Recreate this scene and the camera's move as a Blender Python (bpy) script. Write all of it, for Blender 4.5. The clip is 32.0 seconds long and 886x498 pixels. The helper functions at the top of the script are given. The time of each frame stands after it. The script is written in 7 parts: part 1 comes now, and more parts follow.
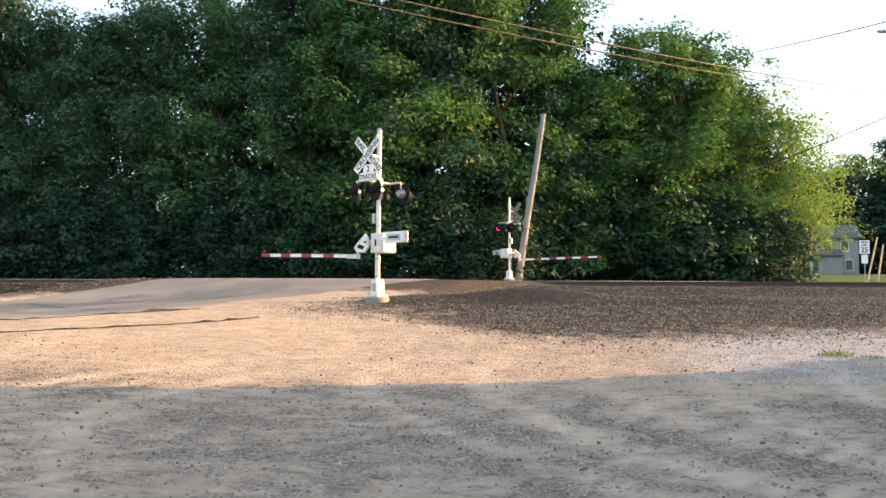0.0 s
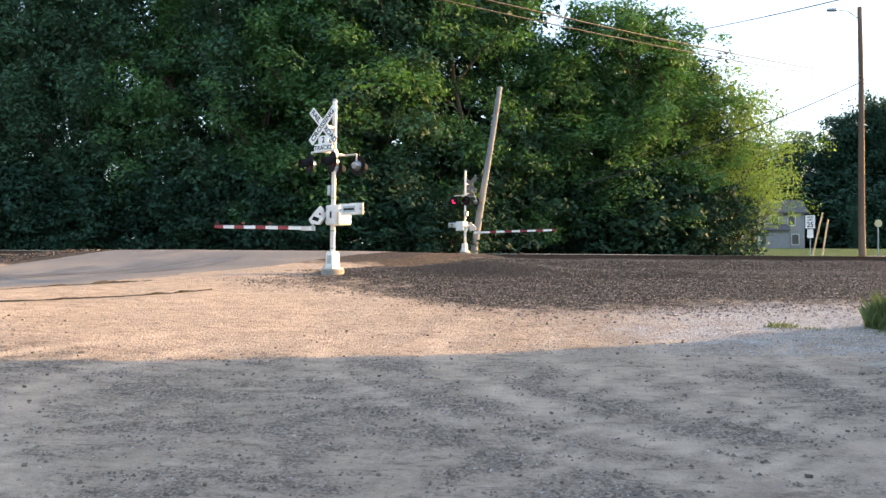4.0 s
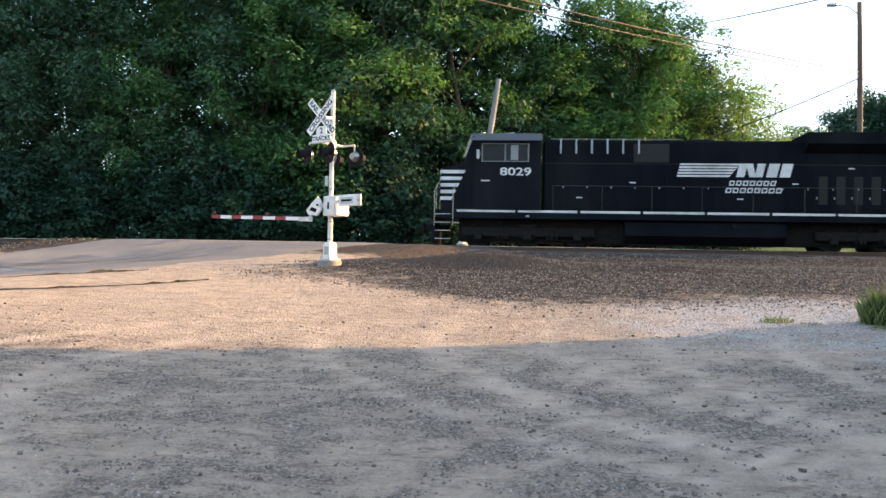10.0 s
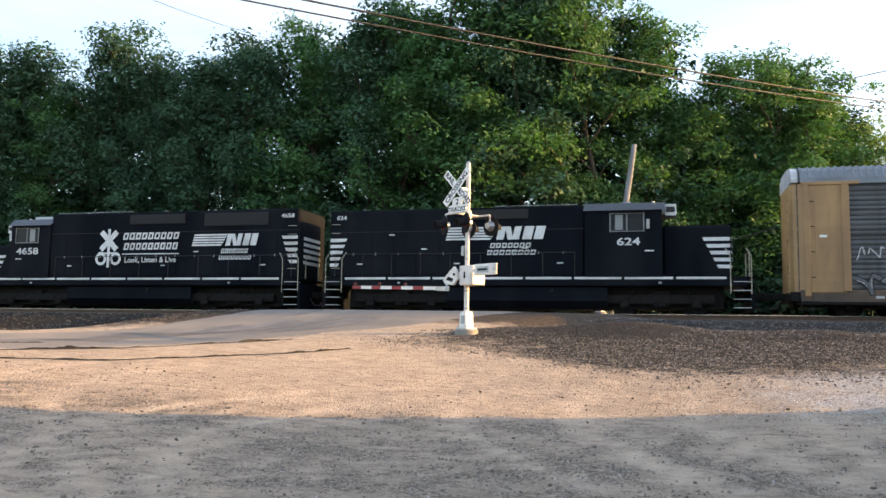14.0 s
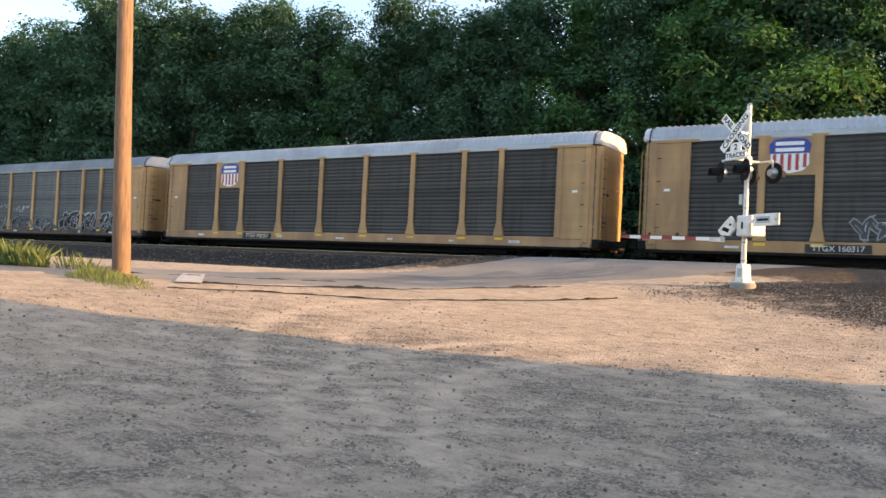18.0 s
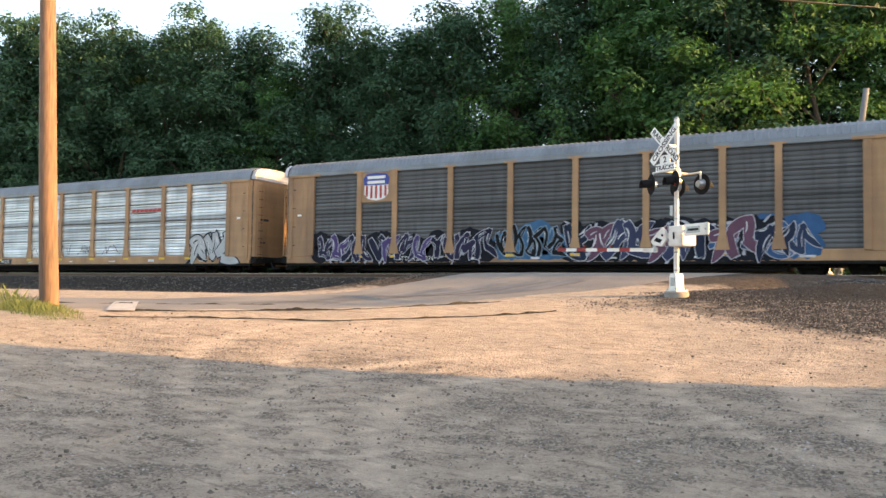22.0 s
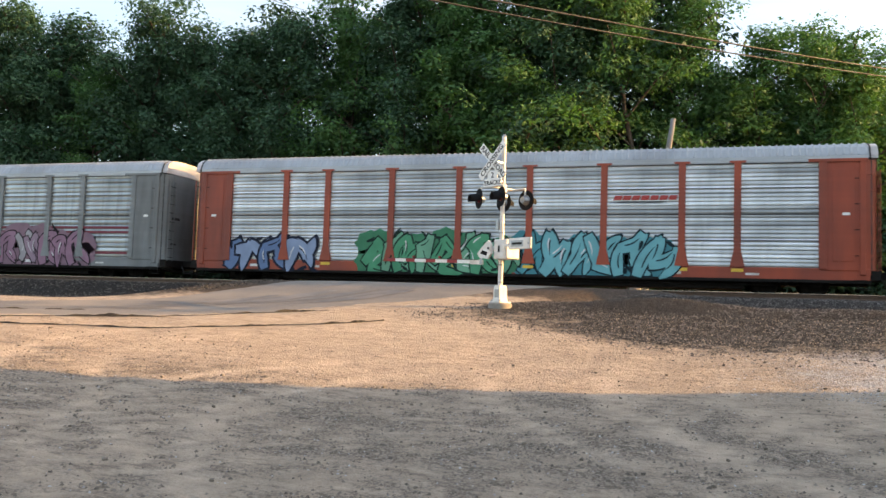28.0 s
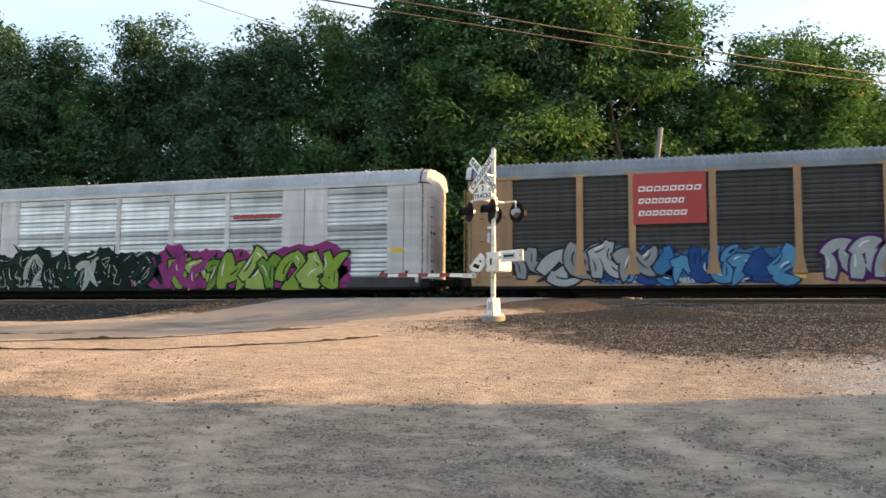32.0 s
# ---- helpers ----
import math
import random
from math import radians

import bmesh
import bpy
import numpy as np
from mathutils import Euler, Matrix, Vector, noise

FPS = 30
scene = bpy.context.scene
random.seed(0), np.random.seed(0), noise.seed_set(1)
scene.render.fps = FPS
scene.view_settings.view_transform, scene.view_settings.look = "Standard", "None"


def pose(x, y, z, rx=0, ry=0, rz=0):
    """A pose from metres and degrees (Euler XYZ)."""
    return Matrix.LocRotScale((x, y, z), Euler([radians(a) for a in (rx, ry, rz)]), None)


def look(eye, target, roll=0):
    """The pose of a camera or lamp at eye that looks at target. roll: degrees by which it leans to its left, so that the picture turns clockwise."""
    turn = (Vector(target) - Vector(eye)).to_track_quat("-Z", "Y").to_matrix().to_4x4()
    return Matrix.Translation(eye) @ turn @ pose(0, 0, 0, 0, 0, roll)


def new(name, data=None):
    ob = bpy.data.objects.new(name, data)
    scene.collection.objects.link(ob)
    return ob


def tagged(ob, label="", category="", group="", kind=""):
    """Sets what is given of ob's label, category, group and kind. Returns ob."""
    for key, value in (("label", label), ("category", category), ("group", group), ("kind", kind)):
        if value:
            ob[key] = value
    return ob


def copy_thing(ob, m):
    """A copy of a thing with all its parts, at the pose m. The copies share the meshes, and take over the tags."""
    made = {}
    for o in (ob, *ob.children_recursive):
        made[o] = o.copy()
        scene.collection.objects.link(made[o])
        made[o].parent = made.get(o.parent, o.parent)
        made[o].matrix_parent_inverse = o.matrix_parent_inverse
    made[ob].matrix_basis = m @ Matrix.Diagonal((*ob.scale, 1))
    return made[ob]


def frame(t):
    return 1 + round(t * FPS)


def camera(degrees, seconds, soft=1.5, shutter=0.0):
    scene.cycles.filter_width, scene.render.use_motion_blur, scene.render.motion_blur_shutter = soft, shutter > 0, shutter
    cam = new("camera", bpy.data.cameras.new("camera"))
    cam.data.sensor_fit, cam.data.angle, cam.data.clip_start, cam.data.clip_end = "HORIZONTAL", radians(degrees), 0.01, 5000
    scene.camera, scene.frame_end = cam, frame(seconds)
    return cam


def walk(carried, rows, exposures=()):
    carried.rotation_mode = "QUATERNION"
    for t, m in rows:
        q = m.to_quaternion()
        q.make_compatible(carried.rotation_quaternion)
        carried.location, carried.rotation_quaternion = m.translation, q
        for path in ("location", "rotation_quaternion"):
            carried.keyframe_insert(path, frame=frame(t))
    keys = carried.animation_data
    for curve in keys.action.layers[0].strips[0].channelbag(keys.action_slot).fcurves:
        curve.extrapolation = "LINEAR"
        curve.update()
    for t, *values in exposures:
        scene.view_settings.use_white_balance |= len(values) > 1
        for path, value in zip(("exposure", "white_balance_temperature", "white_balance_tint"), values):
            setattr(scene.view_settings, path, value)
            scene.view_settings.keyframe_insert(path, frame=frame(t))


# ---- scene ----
# Camera: held in the hand at one spot, turning. Rows: seconds and the turn of pose(), in degrees.
cam = camera(56.66, 32.0, soft=1.5, shutter=0.08)
EYE = (0.0, 0.0, 1.6)
PATH = [
    (0, 93.64, -0.44, 8.82), (0.5, 93.20, 0.00, 8.96), (1, 93.33, -0.49, 8.85), (1.5, 93.17, -1.00, 7.68), (2, 92.66, -1.60, 6.97),
    (2.5, 92.21, -1.49, 6.93), (3, 91.56, -1.20, 6.24), (3.5, 91.63, -0.79, 5.89), (5.5, 92.50, 0.01, 6.07), (6, 92.82, -0.03, 6.81),
    (6.5, 92.96, -1.10, 7.92), (7, 93.20, -1.58, 8.73), (7.5, 93.46, -1.94, 7.47), (8, 93.66, -1.29, 5.79), (8.5, 93.64, -0.60, 5.03),
    (9, 92.58, -0.13, 4.71), (9.5, 91.57, -0.01, 4.56), (10, 91.20, -1.08, 5.52), (10.5, 91.08, -1.99, 7.13), (11, 92.18, -1.01, 8.31),
    (11.5, 93.63, -1.09, 8.78), (12, 94.24, -0.63, 8.86), (12.5, 94.32, -0.46, 9.90), (13, 93.90, -0.61, 12.62), (13.5, 94.34, -0.92, 12.74),
    (14, 95.82, -0.93, 14.99), (14.5, 96.74, -1.49, 22.94), (15, 95.99, -2.18, 28.99), (15.5, 94.28, -1.96, 31.27), (17.5, 92.31, -1.94, 32.71),
    (18, 91.62, -2.82, 33.42), (18.5, 94.46, -2.03, 34.14), (19, 97.61, -1.03, 36.10), (19.5, 97.04, -0.02, 38.38), (20, 96.56, 0.93, 38.09),
    (20.5, 96.92, 0.71, 35.01), (21, 95.85, -0.79, 31.04), (21.5, 93.47, -1.60, 29.98), (22, 93.01, -0.88, 29.22), (22.5, 94.24, -0.89, 24.71),
    (23, 94.80, -2.02, 13.06), (23.5, 94.84, -2.33, 5.03), (24, 94.30, -1.41, 3.75), (24.5, 94.11, -1.39, 2.11), (25, 94.82, -1.19, 3.93),
    (25.5, 93.88, -0.19, 8.08), (26, 92.07, 0.09, 11.35), (26.5, 91.61, -0.22, 13.44), (28.5, 94.62, -1.65, 18.57), (29, 94.86, -0.88, 20.09),
    (29.5, 94.84, -0.28, 21.66), (30, 94.83, -0.06, 22.10), (30.5, 95.20, 0.20, 21.45), (31, 95.36, -0.04, 20.06), (31.5, 95.14, -0.70, 17.54),
    (32, 94.90, -0.33, 16.88),
]
EXPOSURE = [(0, 1.87, 6450, 10), (2, 1.79, 6000, 10), (6, 1.77, 5950, 10), (9, 1.75, 5900, 10), (13, 1.85, 6300, 10), (14.2, 1.62, 6250, 10), (15, 1.45, 6150, 10), (16, 1.45, 6200, 10), (18, 1.57, 6200, 10), (19, 1.16, 6180, 10), (20, 1.14, 6200, 10), (21, 1.42, 6450, 10), (22, 1.79, 6700, 10), (23, 1.68, 6750, 10), (24, 1.28, 6500, 10), (25, 1.34, 6500, 10), (26.5, 1.6, 6650, 10), (29, 1.54, 6750, 10), (31, 1.48, 6700, 10), (32, 1.47, 6750, 10)]
walk(cam, [(t, pose(*EYE, rx, ry, rz)) for t, rx, ry, rz in PATH], EXPOSURE)

# Light: a low evening sun from the right, beyond the tracks' line, and a clear sky.
SUN_AZ, SUN_EL = 71.0, 13.0          # degrees clockwise from +y, and above the horizon
world = bpy.data.worlds.new("sky")
world.use_nodes = True
scene.world = world
wn = world.node_tree
wn.nodes.clear()
sky = wn.nodes.new("ShaderNodeTexSky")
sky.sky_type, sky.sun_disc = "NISHITA", False
sky.sun_elevation, sky.sun_rotation = radians(SUN_EL), radians(SUN_AZ)
sky.air_density, sky.dust_density, sky.ozone_density = 1.0, 2.2, 1.0
bg = wn.nodes.new("ShaderNodeBackground")
bg.inputs["Strength"].default_value = 0.15
wout = wn.nodes.new("ShaderNodeOutputWorld")
# thin high cloud over the blue
tc = wn.nodes.new("ShaderNodeTexCoord")
mp = wn.nodes.new("ShaderNodeMapping")
mp.inputs["Scale"].default_value = (1.0, 1.0, 4.5)
cl = wn.nodes.new("ShaderNodeTexNoise")
cl.inputs["Scale"].default_value, cl.inputs["Detail"].default_value, cl.inputs["Roughness"].default_value = 1.3, 5.0, 0.55
cr = wn.nodes.new("ShaderNodeMapRange")
cr.inputs["From Min"].default_value, cr.inputs["From Max"].default_value = 0.3, 0.8
cr.inputs["To Max"].default_value = 0.34
mixc = wn.nodes.new("ShaderNodeMix")
mixc.data_type = "RGBA"
mixc.inputs["B"].default_value = (5.6, 5.7, 5.9, 1)
wn.links.new(tc.outputs["Generated"], mp.inputs["Vector"])
wn.links.new(mp.outputs["Vector"], cl.inputs["Vector"])
wn.links.new(cl.outputs["Fac"], cr.inputs["Value"])
wn.links.new(cr.outputs["Result"], mixc.inputs["Factor"])
wn.links.new(sky.outputs["Color"], mixc.inputs["A"])
wn.links.new(mixc.outputs["Result"], bg.inputs["Color"])
wn.links.new(bg.outputs["Background"], wout.inputs["Surface"])

sun = new("sun", bpy.data.lights.new("sun", "SUN"))
sun.data.energy, sun.data.angle, sun.data.color = 3.8, radians(0.6), (1.0, 0.54, 0.17)
_a, _e = radians(SUN_AZ), radians(SUN_EL)
SUN_DIR = Vector((math.sin(_a) * math.cos(_e), math.cos(_a) * math.cos(_e), math.sin(_e)))
sun.matrix_world = look((60, 30, 40), Vector((60, 30, 40)) - SUN_DIR)


# ---- materials ----
def surf(name, c1, c2, scale=3.0, rough=0.6, metal=0.0, bump=0.15, bscale=None, c3=None, scale3=0.4, dist=0.02, spec=0.5, island=False, streak=0.0):
    """Two-scale procedural surface in the thing's own space: grain from c1 to c2, large stains towards c3."""
    m = bpy.data.materials.new(name)
    m.use_nodes = True
    nt = m.node_tree
    b = nt.nodes["Principled BSDF"]
    b.inputs["Roughness"].default_value, b.inputs["Metallic"].default_value = rough, metal
    b.inputs["Specular IOR Level"].default_value = spec
    co = nt.nodes.new("ShaderNodeTexCoord")
    src = co.outputs["Object"]
    if streak:
        mpn = nt.nodes.new("ShaderNodeMapping")
        mpn.inputs["Scale"].default_value = (1, 1, streak)
        nt.links.new(src, mpn.inputs["Vector"])
        src = mpn.outputs["Vector"]
    n1 = nt.nodes.new("ShaderNodeTexNoise")
    n1.inputs["Scale"].default_value, n1.inputs["Detail"].default_value = scale, 6.0
    nt.links.new(src, n1.inputs["Vector"])
    ramp = nt.nodes.new("ShaderNodeMapRange")
    ramp.inputs["From Min"].default_value, ramp.inputs["From Max"].default_value = 0.3, 0.7
    nt.links.new(n1.outputs["Fac"], ramp.inputs["Value"])
    mx = nt.nodes.new("ShaderNodeMix")
    mx.data_type = "RGBA"
    mx.inputs["A"].default_value, mx.inputs["B"].default_value = (*c1, 1), (*c2, 1)
    nt.links.new(ramp.outputs["Result"], mx.inputs["Factor"])
    col = mx.outputs["Result"]
    if c3:
        n3 = nt.nodes.new("ShaderNodeTexNoise")
        n3.inputs["Scale"].default_value, n3.inputs["Detail"].default_value = scale3, 4.0
        nt.links.new(src, n3.inputs["Vector"])
        r3 = nt.nodes.new("ShaderNodeMapRange")
        r3.inputs["From Min"].default_value, r3.inputs["From Max"].default_value = 0.45, 0.7
        nt.links.new(n3.outputs["Fac"], r3.inputs["Value"])
        m3 = nt.nodes.new("ShaderNodeMix")
        m3.data_type = "RGBA"
        m3.inputs["B"].default_value = (*c3, 1)
        nt.links.new(r3.outputs["Result"], m3.inputs["Factor"])
        nt.links.new(col, m3.inputs["A"])
        col = m3.outputs["Result"]
    if island:
        g = nt.nodes.new("ShaderNodeNewGeometry")
        hs = nt.nodes.new("ShaderNodeHueSaturation")
        mr = nt.nodes.new("ShaderNodeMapRange")
        mr.inputs["To Min"].default_value, mr.inputs["To Max"].default_value = island if isinstance(island, tuple) else (0.65, 1.35)
        nt.links.new(g.outputs["Random Per Island"], mr.inputs["Value"])
        nt.links.new(mr.outputs["Result"], hs.inputs["Value"])
        nt.links.new(col, hs.inputs["Color"])
        col = hs.outputs["Color"]
    nt.links.new(col, b.inputs["Base Color"])
    if bump:
        n2 = nt.nodes.new("ShaderNodeTexNoise")
        n2.inputs["Scale"].default_value, n2.inputs["Detail"].default_value = bscale or scale * 4, 5.0
        nt.links.new(src, n2.inputs["Vector"])
        bp = nt.nodes.new("ShaderNodeBump")
        bp.inputs["Strength"].default_value, bp.inputs["Distance"].default_value = bump, dist
        nt.links.new(n2.outputs["Fac"], bp.inputs["Height"])
        nt.links.new(bp.outputs["Normal"], b.inputs["Normal"])
    return m


def leafy(name, c1, c2, through_light=0.2):
    m = surf(name, c1, c2, 0.35, 0.6, 0.0, 0.0, island=(0.8, 1.2), spec=0.15)
    nt = m.node_tree
    b = nt.nodes["Principled BSDF"]
    tr = nt.nodes.new("ShaderNodeBsdfTranslucent")
    mixs = nt.nodes.new("ShaderNodeMixShader")
    mixs.inputs["Fac"].default_value = through_light
    bright = nt.nodes.new("ShaderNodeMix")
    bright.data_type, bright.blend_type = "RGBA", "MULTIPLY"
    bright.inputs["Factor"].default_value = 1.0
    bright.inputs["B"].default_value = (1.25, 1.5, 0.6, 1)
    nt.links.new(b.inputs["Base Color"].links[0].from_socket, bright.inputs["A"])
    nt.links.new(bright.outputs["Result"], tr.inputs["Color"])
    nt.links.new(b.outputs["BSDF"], mixs.inputs[1])
    nt.links.new(tr.outputs["BSDF"], mixs.inputs[2])
    nt.links.new(mixs.outputs["Shader"], nt.nodes["Material Output"].inputs["Surface"])
    return m


def glow(name, c, strength):
    m = bpy.data.materials.new(name)
    m.use_nodes = True
    b = m.node_tree.nodes["Principled BSDF"]
    b.inputs["Base Color"].default_value = (*c, 1)
    b.inputs["Emission Color"].default_value = (*c, 1)
    b.inputs["Emission Strength"].default_value = strength
    return m


def glassy(name, c=(0.02, 0.025, 0.03), rough=0.08):
    m = bpy.data.materials.new(name)
    m.use_nodes = True
    b = m.node_tree.nodes["Principled BSDF"]
    b.inputs["Base Color"].default_value = (*c, 1)
    b.inputs["Roughness"].default_value = rough
    return m


WHITE = surf("white_paint", (0.78, 0.77, 0.74), (0.66, 0.64, 0.6), 6, 0.45, 0, 0.05, c3=(0.5, 0.46, 0.4), scale3=1.2)
SIGNWHITE = surf("sign_sheeting", (0.82, 0.82, 0.8), (0.72, 0.72, 0.7), 9, 0.4, 0, 0.02)
BLACK = surf("black_paint", (0.012, 0.012, 0.013), (0.02, 0.02, 0.021), 8, 0.5, 0, 0.05)
LENS_OFF = surf("dark_red_lens", (0.1, 0.004, 0.006), (0.06, 0.003, 0.005), 20, 0.25, 0, 0.05)
GALV = surf("galvanised_steel", (0.42, 0.43, 0.44), (0.3, 0.31, 0.32), 12, 0.42, 0.8, 0.05)
CONCRETE = surf("concrete", (0.34, 0.31, 0.27), (0.24, 0.22, 0.19), 9, 0.85, 0, 0.3)
POLEWOOD = surf("weathered_pole_wood", (0.28, 0.168, 0.105), (0.11, 0.07, 0.046), 30, 0.8, 0, 0.5, 30, c3=(0.12, 0.075, 0.05), scale3=0.5, streak=0.08)
POLEDARK = surf("dark_pole_wood", (0.14, 0.098, 0.07), (0.07, 0.05, 0.037), 30, 0.85, 0, 0.5, 30, c3=(0.2, 0.15, 0.11), scale3=0.5, streak=0.08)
POLEGREY = surf("grey_pole_wood", (0.25, 0.255, 0.265), (0.15, 0.152, 0.156), 5, 0.85, 0, 0.5, 30, c3=(0.34, 0.345, 0.36), scale3=0.5, streak=0.08)
CABLE = surf("black_cable", (0.015, 0.015, 0.015), (0.03, 0.03, 0.03), 5, 0.6, 0, 0.0)
STEEL = surf("rail_steel", (0.12, 0.075, 0.05), (0.07, 0.045, 0.03), 12, 0.7, 0.3, 0.2)
RAILHEAD = surf("polished_rail_head", (0.45, 0.44, 0.43), (0.3, 0.29, 0.28), 12, 0.25, 1.0, 0.02)
TIE = surf("creosoted_timber", (0.06, 0.045, 0.035), (0.1, 0.08, 0.065), 6, 0.9, 0, 0.5, 25)
ASPHALT = surf("old_asphalt", (0.2, 0.184, 0.172), (0.135, 0.125, 0.117), 14, 0.88, 0, 0.35, 60, c3=(0.26, 0.222, 0.185), scale3=0.35, dist=0.01)
STONE = surf("crushed_stone", (0.09, 0.082, 0.076), (0.03, 0.027, 0.025), 4, 0.9, 0, 0.3, island=(0.1, 2.3))
PALESTONE = surf("pale_limestone", (0.52, 0.51, 0.5), (0.26, 0.25, 0.24), 4, 0.9, 0, 0.3, island=True)
BARK = surf("bark", (0.09, 0.07, 0.055), (0.05, 0.04, 0.03), 5, 0.95, 0, 0.6, 18)
LEAF_A = leafy("leaf_deep_green", (0.042, 0.092, 0.056), (0.06, 0.118, 0.068), 0.18)
# Green darkened in the colour for the shade under the canopy.
LEAF_SHADE = leafy("leaf_shade_green", (0.02, 0.05, 0.032), (0.031, 0.07, 0.042), 0.12)
LEAF_B = leafy("leaf_mid_green", (0.06, 0.136, 0.055), (0.085, 0.168, 0.064), 0.32)
LEAF_C = leafy("leaf_yellow_green", (0.135, 0.205, 0.075), (0.18, 0.25, 0.09), 0.36)
GRASS = leafy("grass_blades", (0.1, 0.15, 0.05), (0.17, 0.19, 0.08))


# ---- building helpers ----
class Shape:
    """Collects boxes, tubes and plates into one mesh."""

    def __init__(self):
        self.v, self.f, self.s = [], [], []

    def add(self, verts, faces, smooth=False):
        o = len(self.v)
        self.v += [tuple(p) for p in verts]
        self.f += [tuple(i + o for i in fc) for fc in faces]
        self.s += [smooth] * len(faces)
        return self

    def box(self, x0, x1, y0, y1, z0, z1, c=0.0):
        """A box; c cuts its long upright edges and rims with a small chamfer."""
        if x0 > x1: x0, x1 = x1, x0
        if y0 > y1: y0, y1 = y1, y0
        if z0 > z1: z0, z1 = z1, z0
        if c <= 0:
            return self.add([(x0, y0, z0), (x1, y0, z0), (x1, y1, z0), (x0, y1, z0), (x0, y0, z1), (x1, y0, z1), (x1, y1, z1), (x0, y1, z1)],
                            [(3, 2, 1, 0), (4, 5, 6, 7), (0, 1, 5, 4), (1, 2, 6, 5), (2, 3, 7, 6), (3, 0, 4, 7)])
        c = min(c, (x1 - x0) * 0.4, (y1 - y0) * 0.4, (z1 - z0) * 0.4)
        ring = lambda d, z: [(x0 + c + d, y0 + d, z), (x1 - c - d, y0 + d, z), (x1 - d, y0 + c + d, z), (x1 - d, y1 - c - d, z),
                             (x1 - c - d, y1 - d, z), (x0 + c + d, y1 - d, z), (x0 + d, y1 - c - d, z), (x0 + d, y0 + c + d, z)]
        vs = ring(c * 0.6, z0) + ring(0, z0 + c) + ring(0, z1 - c) + ring(c * 0.6, z1)
        fs = [tuple(range(7, -1, -1)), tuple(range(24, 32))]
        for k in range(3):
            for i in range(8):
                j = (i + 1) % 8
                fs.append((k * 8 + i, k * 8 + j, k * 8 + 8 + j, k * 8 + 8 + i))
        return self.add(vs, fs)

    def tube(self, p, q, r0, r1=None, n=10, caps=True):
        r1 = r0 if r1 is None else r1
        p, q = Vector(p), Vector(q)
        d = (q - p).normalized()
        a = d.orthogonal().normalized()
        b = d.cross(a)
        vs = []
        for c, r in ((p, r0), (q, r1)):
            for i in range(n):
                t = 2 * math.pi * i / n
                vs.append(c + (a * math.cos(t) + b * math.sin(t)) * r)
        fs = [(i, (i + 1) % n, n + (i + 1) % n, n + i) for i in range(n)]
        self.add(vs, fs, True)
        if caps:
            self.add(vs[:n], [tuple(range(n - 1, -1, -1))])
            self.add(vs[n:], [tuple(range(n))])
        return self

    def pipe(self, pts, r, n=6):
        for p, q in zip(pts, pts[1:]):
            self.tube(p, q, r, r, n)
        return self

    def prism(self, outline, axis, a, b):
        """A plate with the given 2D outline, from a to b along the axis ('x', 'y' or 'z'); the outline runs over the other two in order."""
        place = {"x": lambda u, v, w: (w, u, v), "y": lambda u, v, w: (u, w, v), "z": lambda u, v, w: (u, v, w)}[axis]
        n = len(outline)
        vs = [place(u, v, a) for u, v in outline] + [place(u, v, b) for u, v in outline]
        fs = [tuple(range(n)), tuple(range(2 * n - 1, n - 1, -1))] + [(i, n + i, n + (i + 1) % n, (i + 1) % n) for i in range(n)]
        return self.add(vs, fs)

    def mesh(self, name, material):
        me = bpy.data.meshes.new(name)
        me.from_pydata(self.v, [], self.f)
        me.polygons.foreach_set("use_smooth", self.s)
        me.materials.append(material)
        bm = bmesh.new()
        bm.from_mesh(me)
        bmesh.ops.recalc_face_normals(bm, faces=bm.faces)
        bm.to_mesh(me)
        bm.free()
        return me


def part(name, shape, material, parent=None, label="", at=None):
    """One mesh object from a Shape (or a ready mesh) under its thing."""
    ob = new(name, shape.mesh(name, material) if isinstance(shape, Shape) else shape)
    if parent:
        ob.parent = parent
    if at is not None:
        ob.matrix_basis = at
    return tagged(ob, label)


def thing(name, label, category, at=None, group="", kind=""):
    ob = new(name)
    ob.empty_display_size = 0.3
    if at is not None:
        ob.matrix_basis = at
    return tagged(ob, label, category, group, kind)


def words(name, text, size, material, parent, at, label="", depth=0.004, stretch=1.0, bold=0.0):
    """Lettering as a thin mesh, standing in the xz plane of 'at' and read from -y."""
    cu = bpy.data.curves.new(name, "FONT")
    cu.body, cu.size, cu.extrude, cu.align_x, cu.align_y = text, size, depth / 2, "CENTER", "CENTER"
    cu.offset = bold
    cu.resolution_u = 3
    tmp = bpy.data.objects.new(name, cu)
    scene.collection.objects.link(tmp)
    me = bpy.data.meshes.new_from_object(tmp.evaluated_get(bpy.context.evaluated_depsgraph_get()))
    bpy.data.objects.remove(tmp)
    me.name = name
    me.transform(pose(0, 0, 0, 90) @ Matrix.Diagonal((stretch, 1, 1, 1)))
    me.materials.clear()
    me.materials.append(material)
    return part(name, me, material, parent, label, at)


def smooth(x, a, b):
    u = np.clip((np.asarray(x, float) - a) / (b - a), 0, 1)
    return u * u * (3 - 2 * u)


# ---- the lie of the land ----
RAIL_Z, BED_Z = 2.35, 2.12
NEAR_Y, FAR_Y = 30.1, 34.5           # centre lines of the two tracks, which run along x
HALF_GAUGE = 0.7175


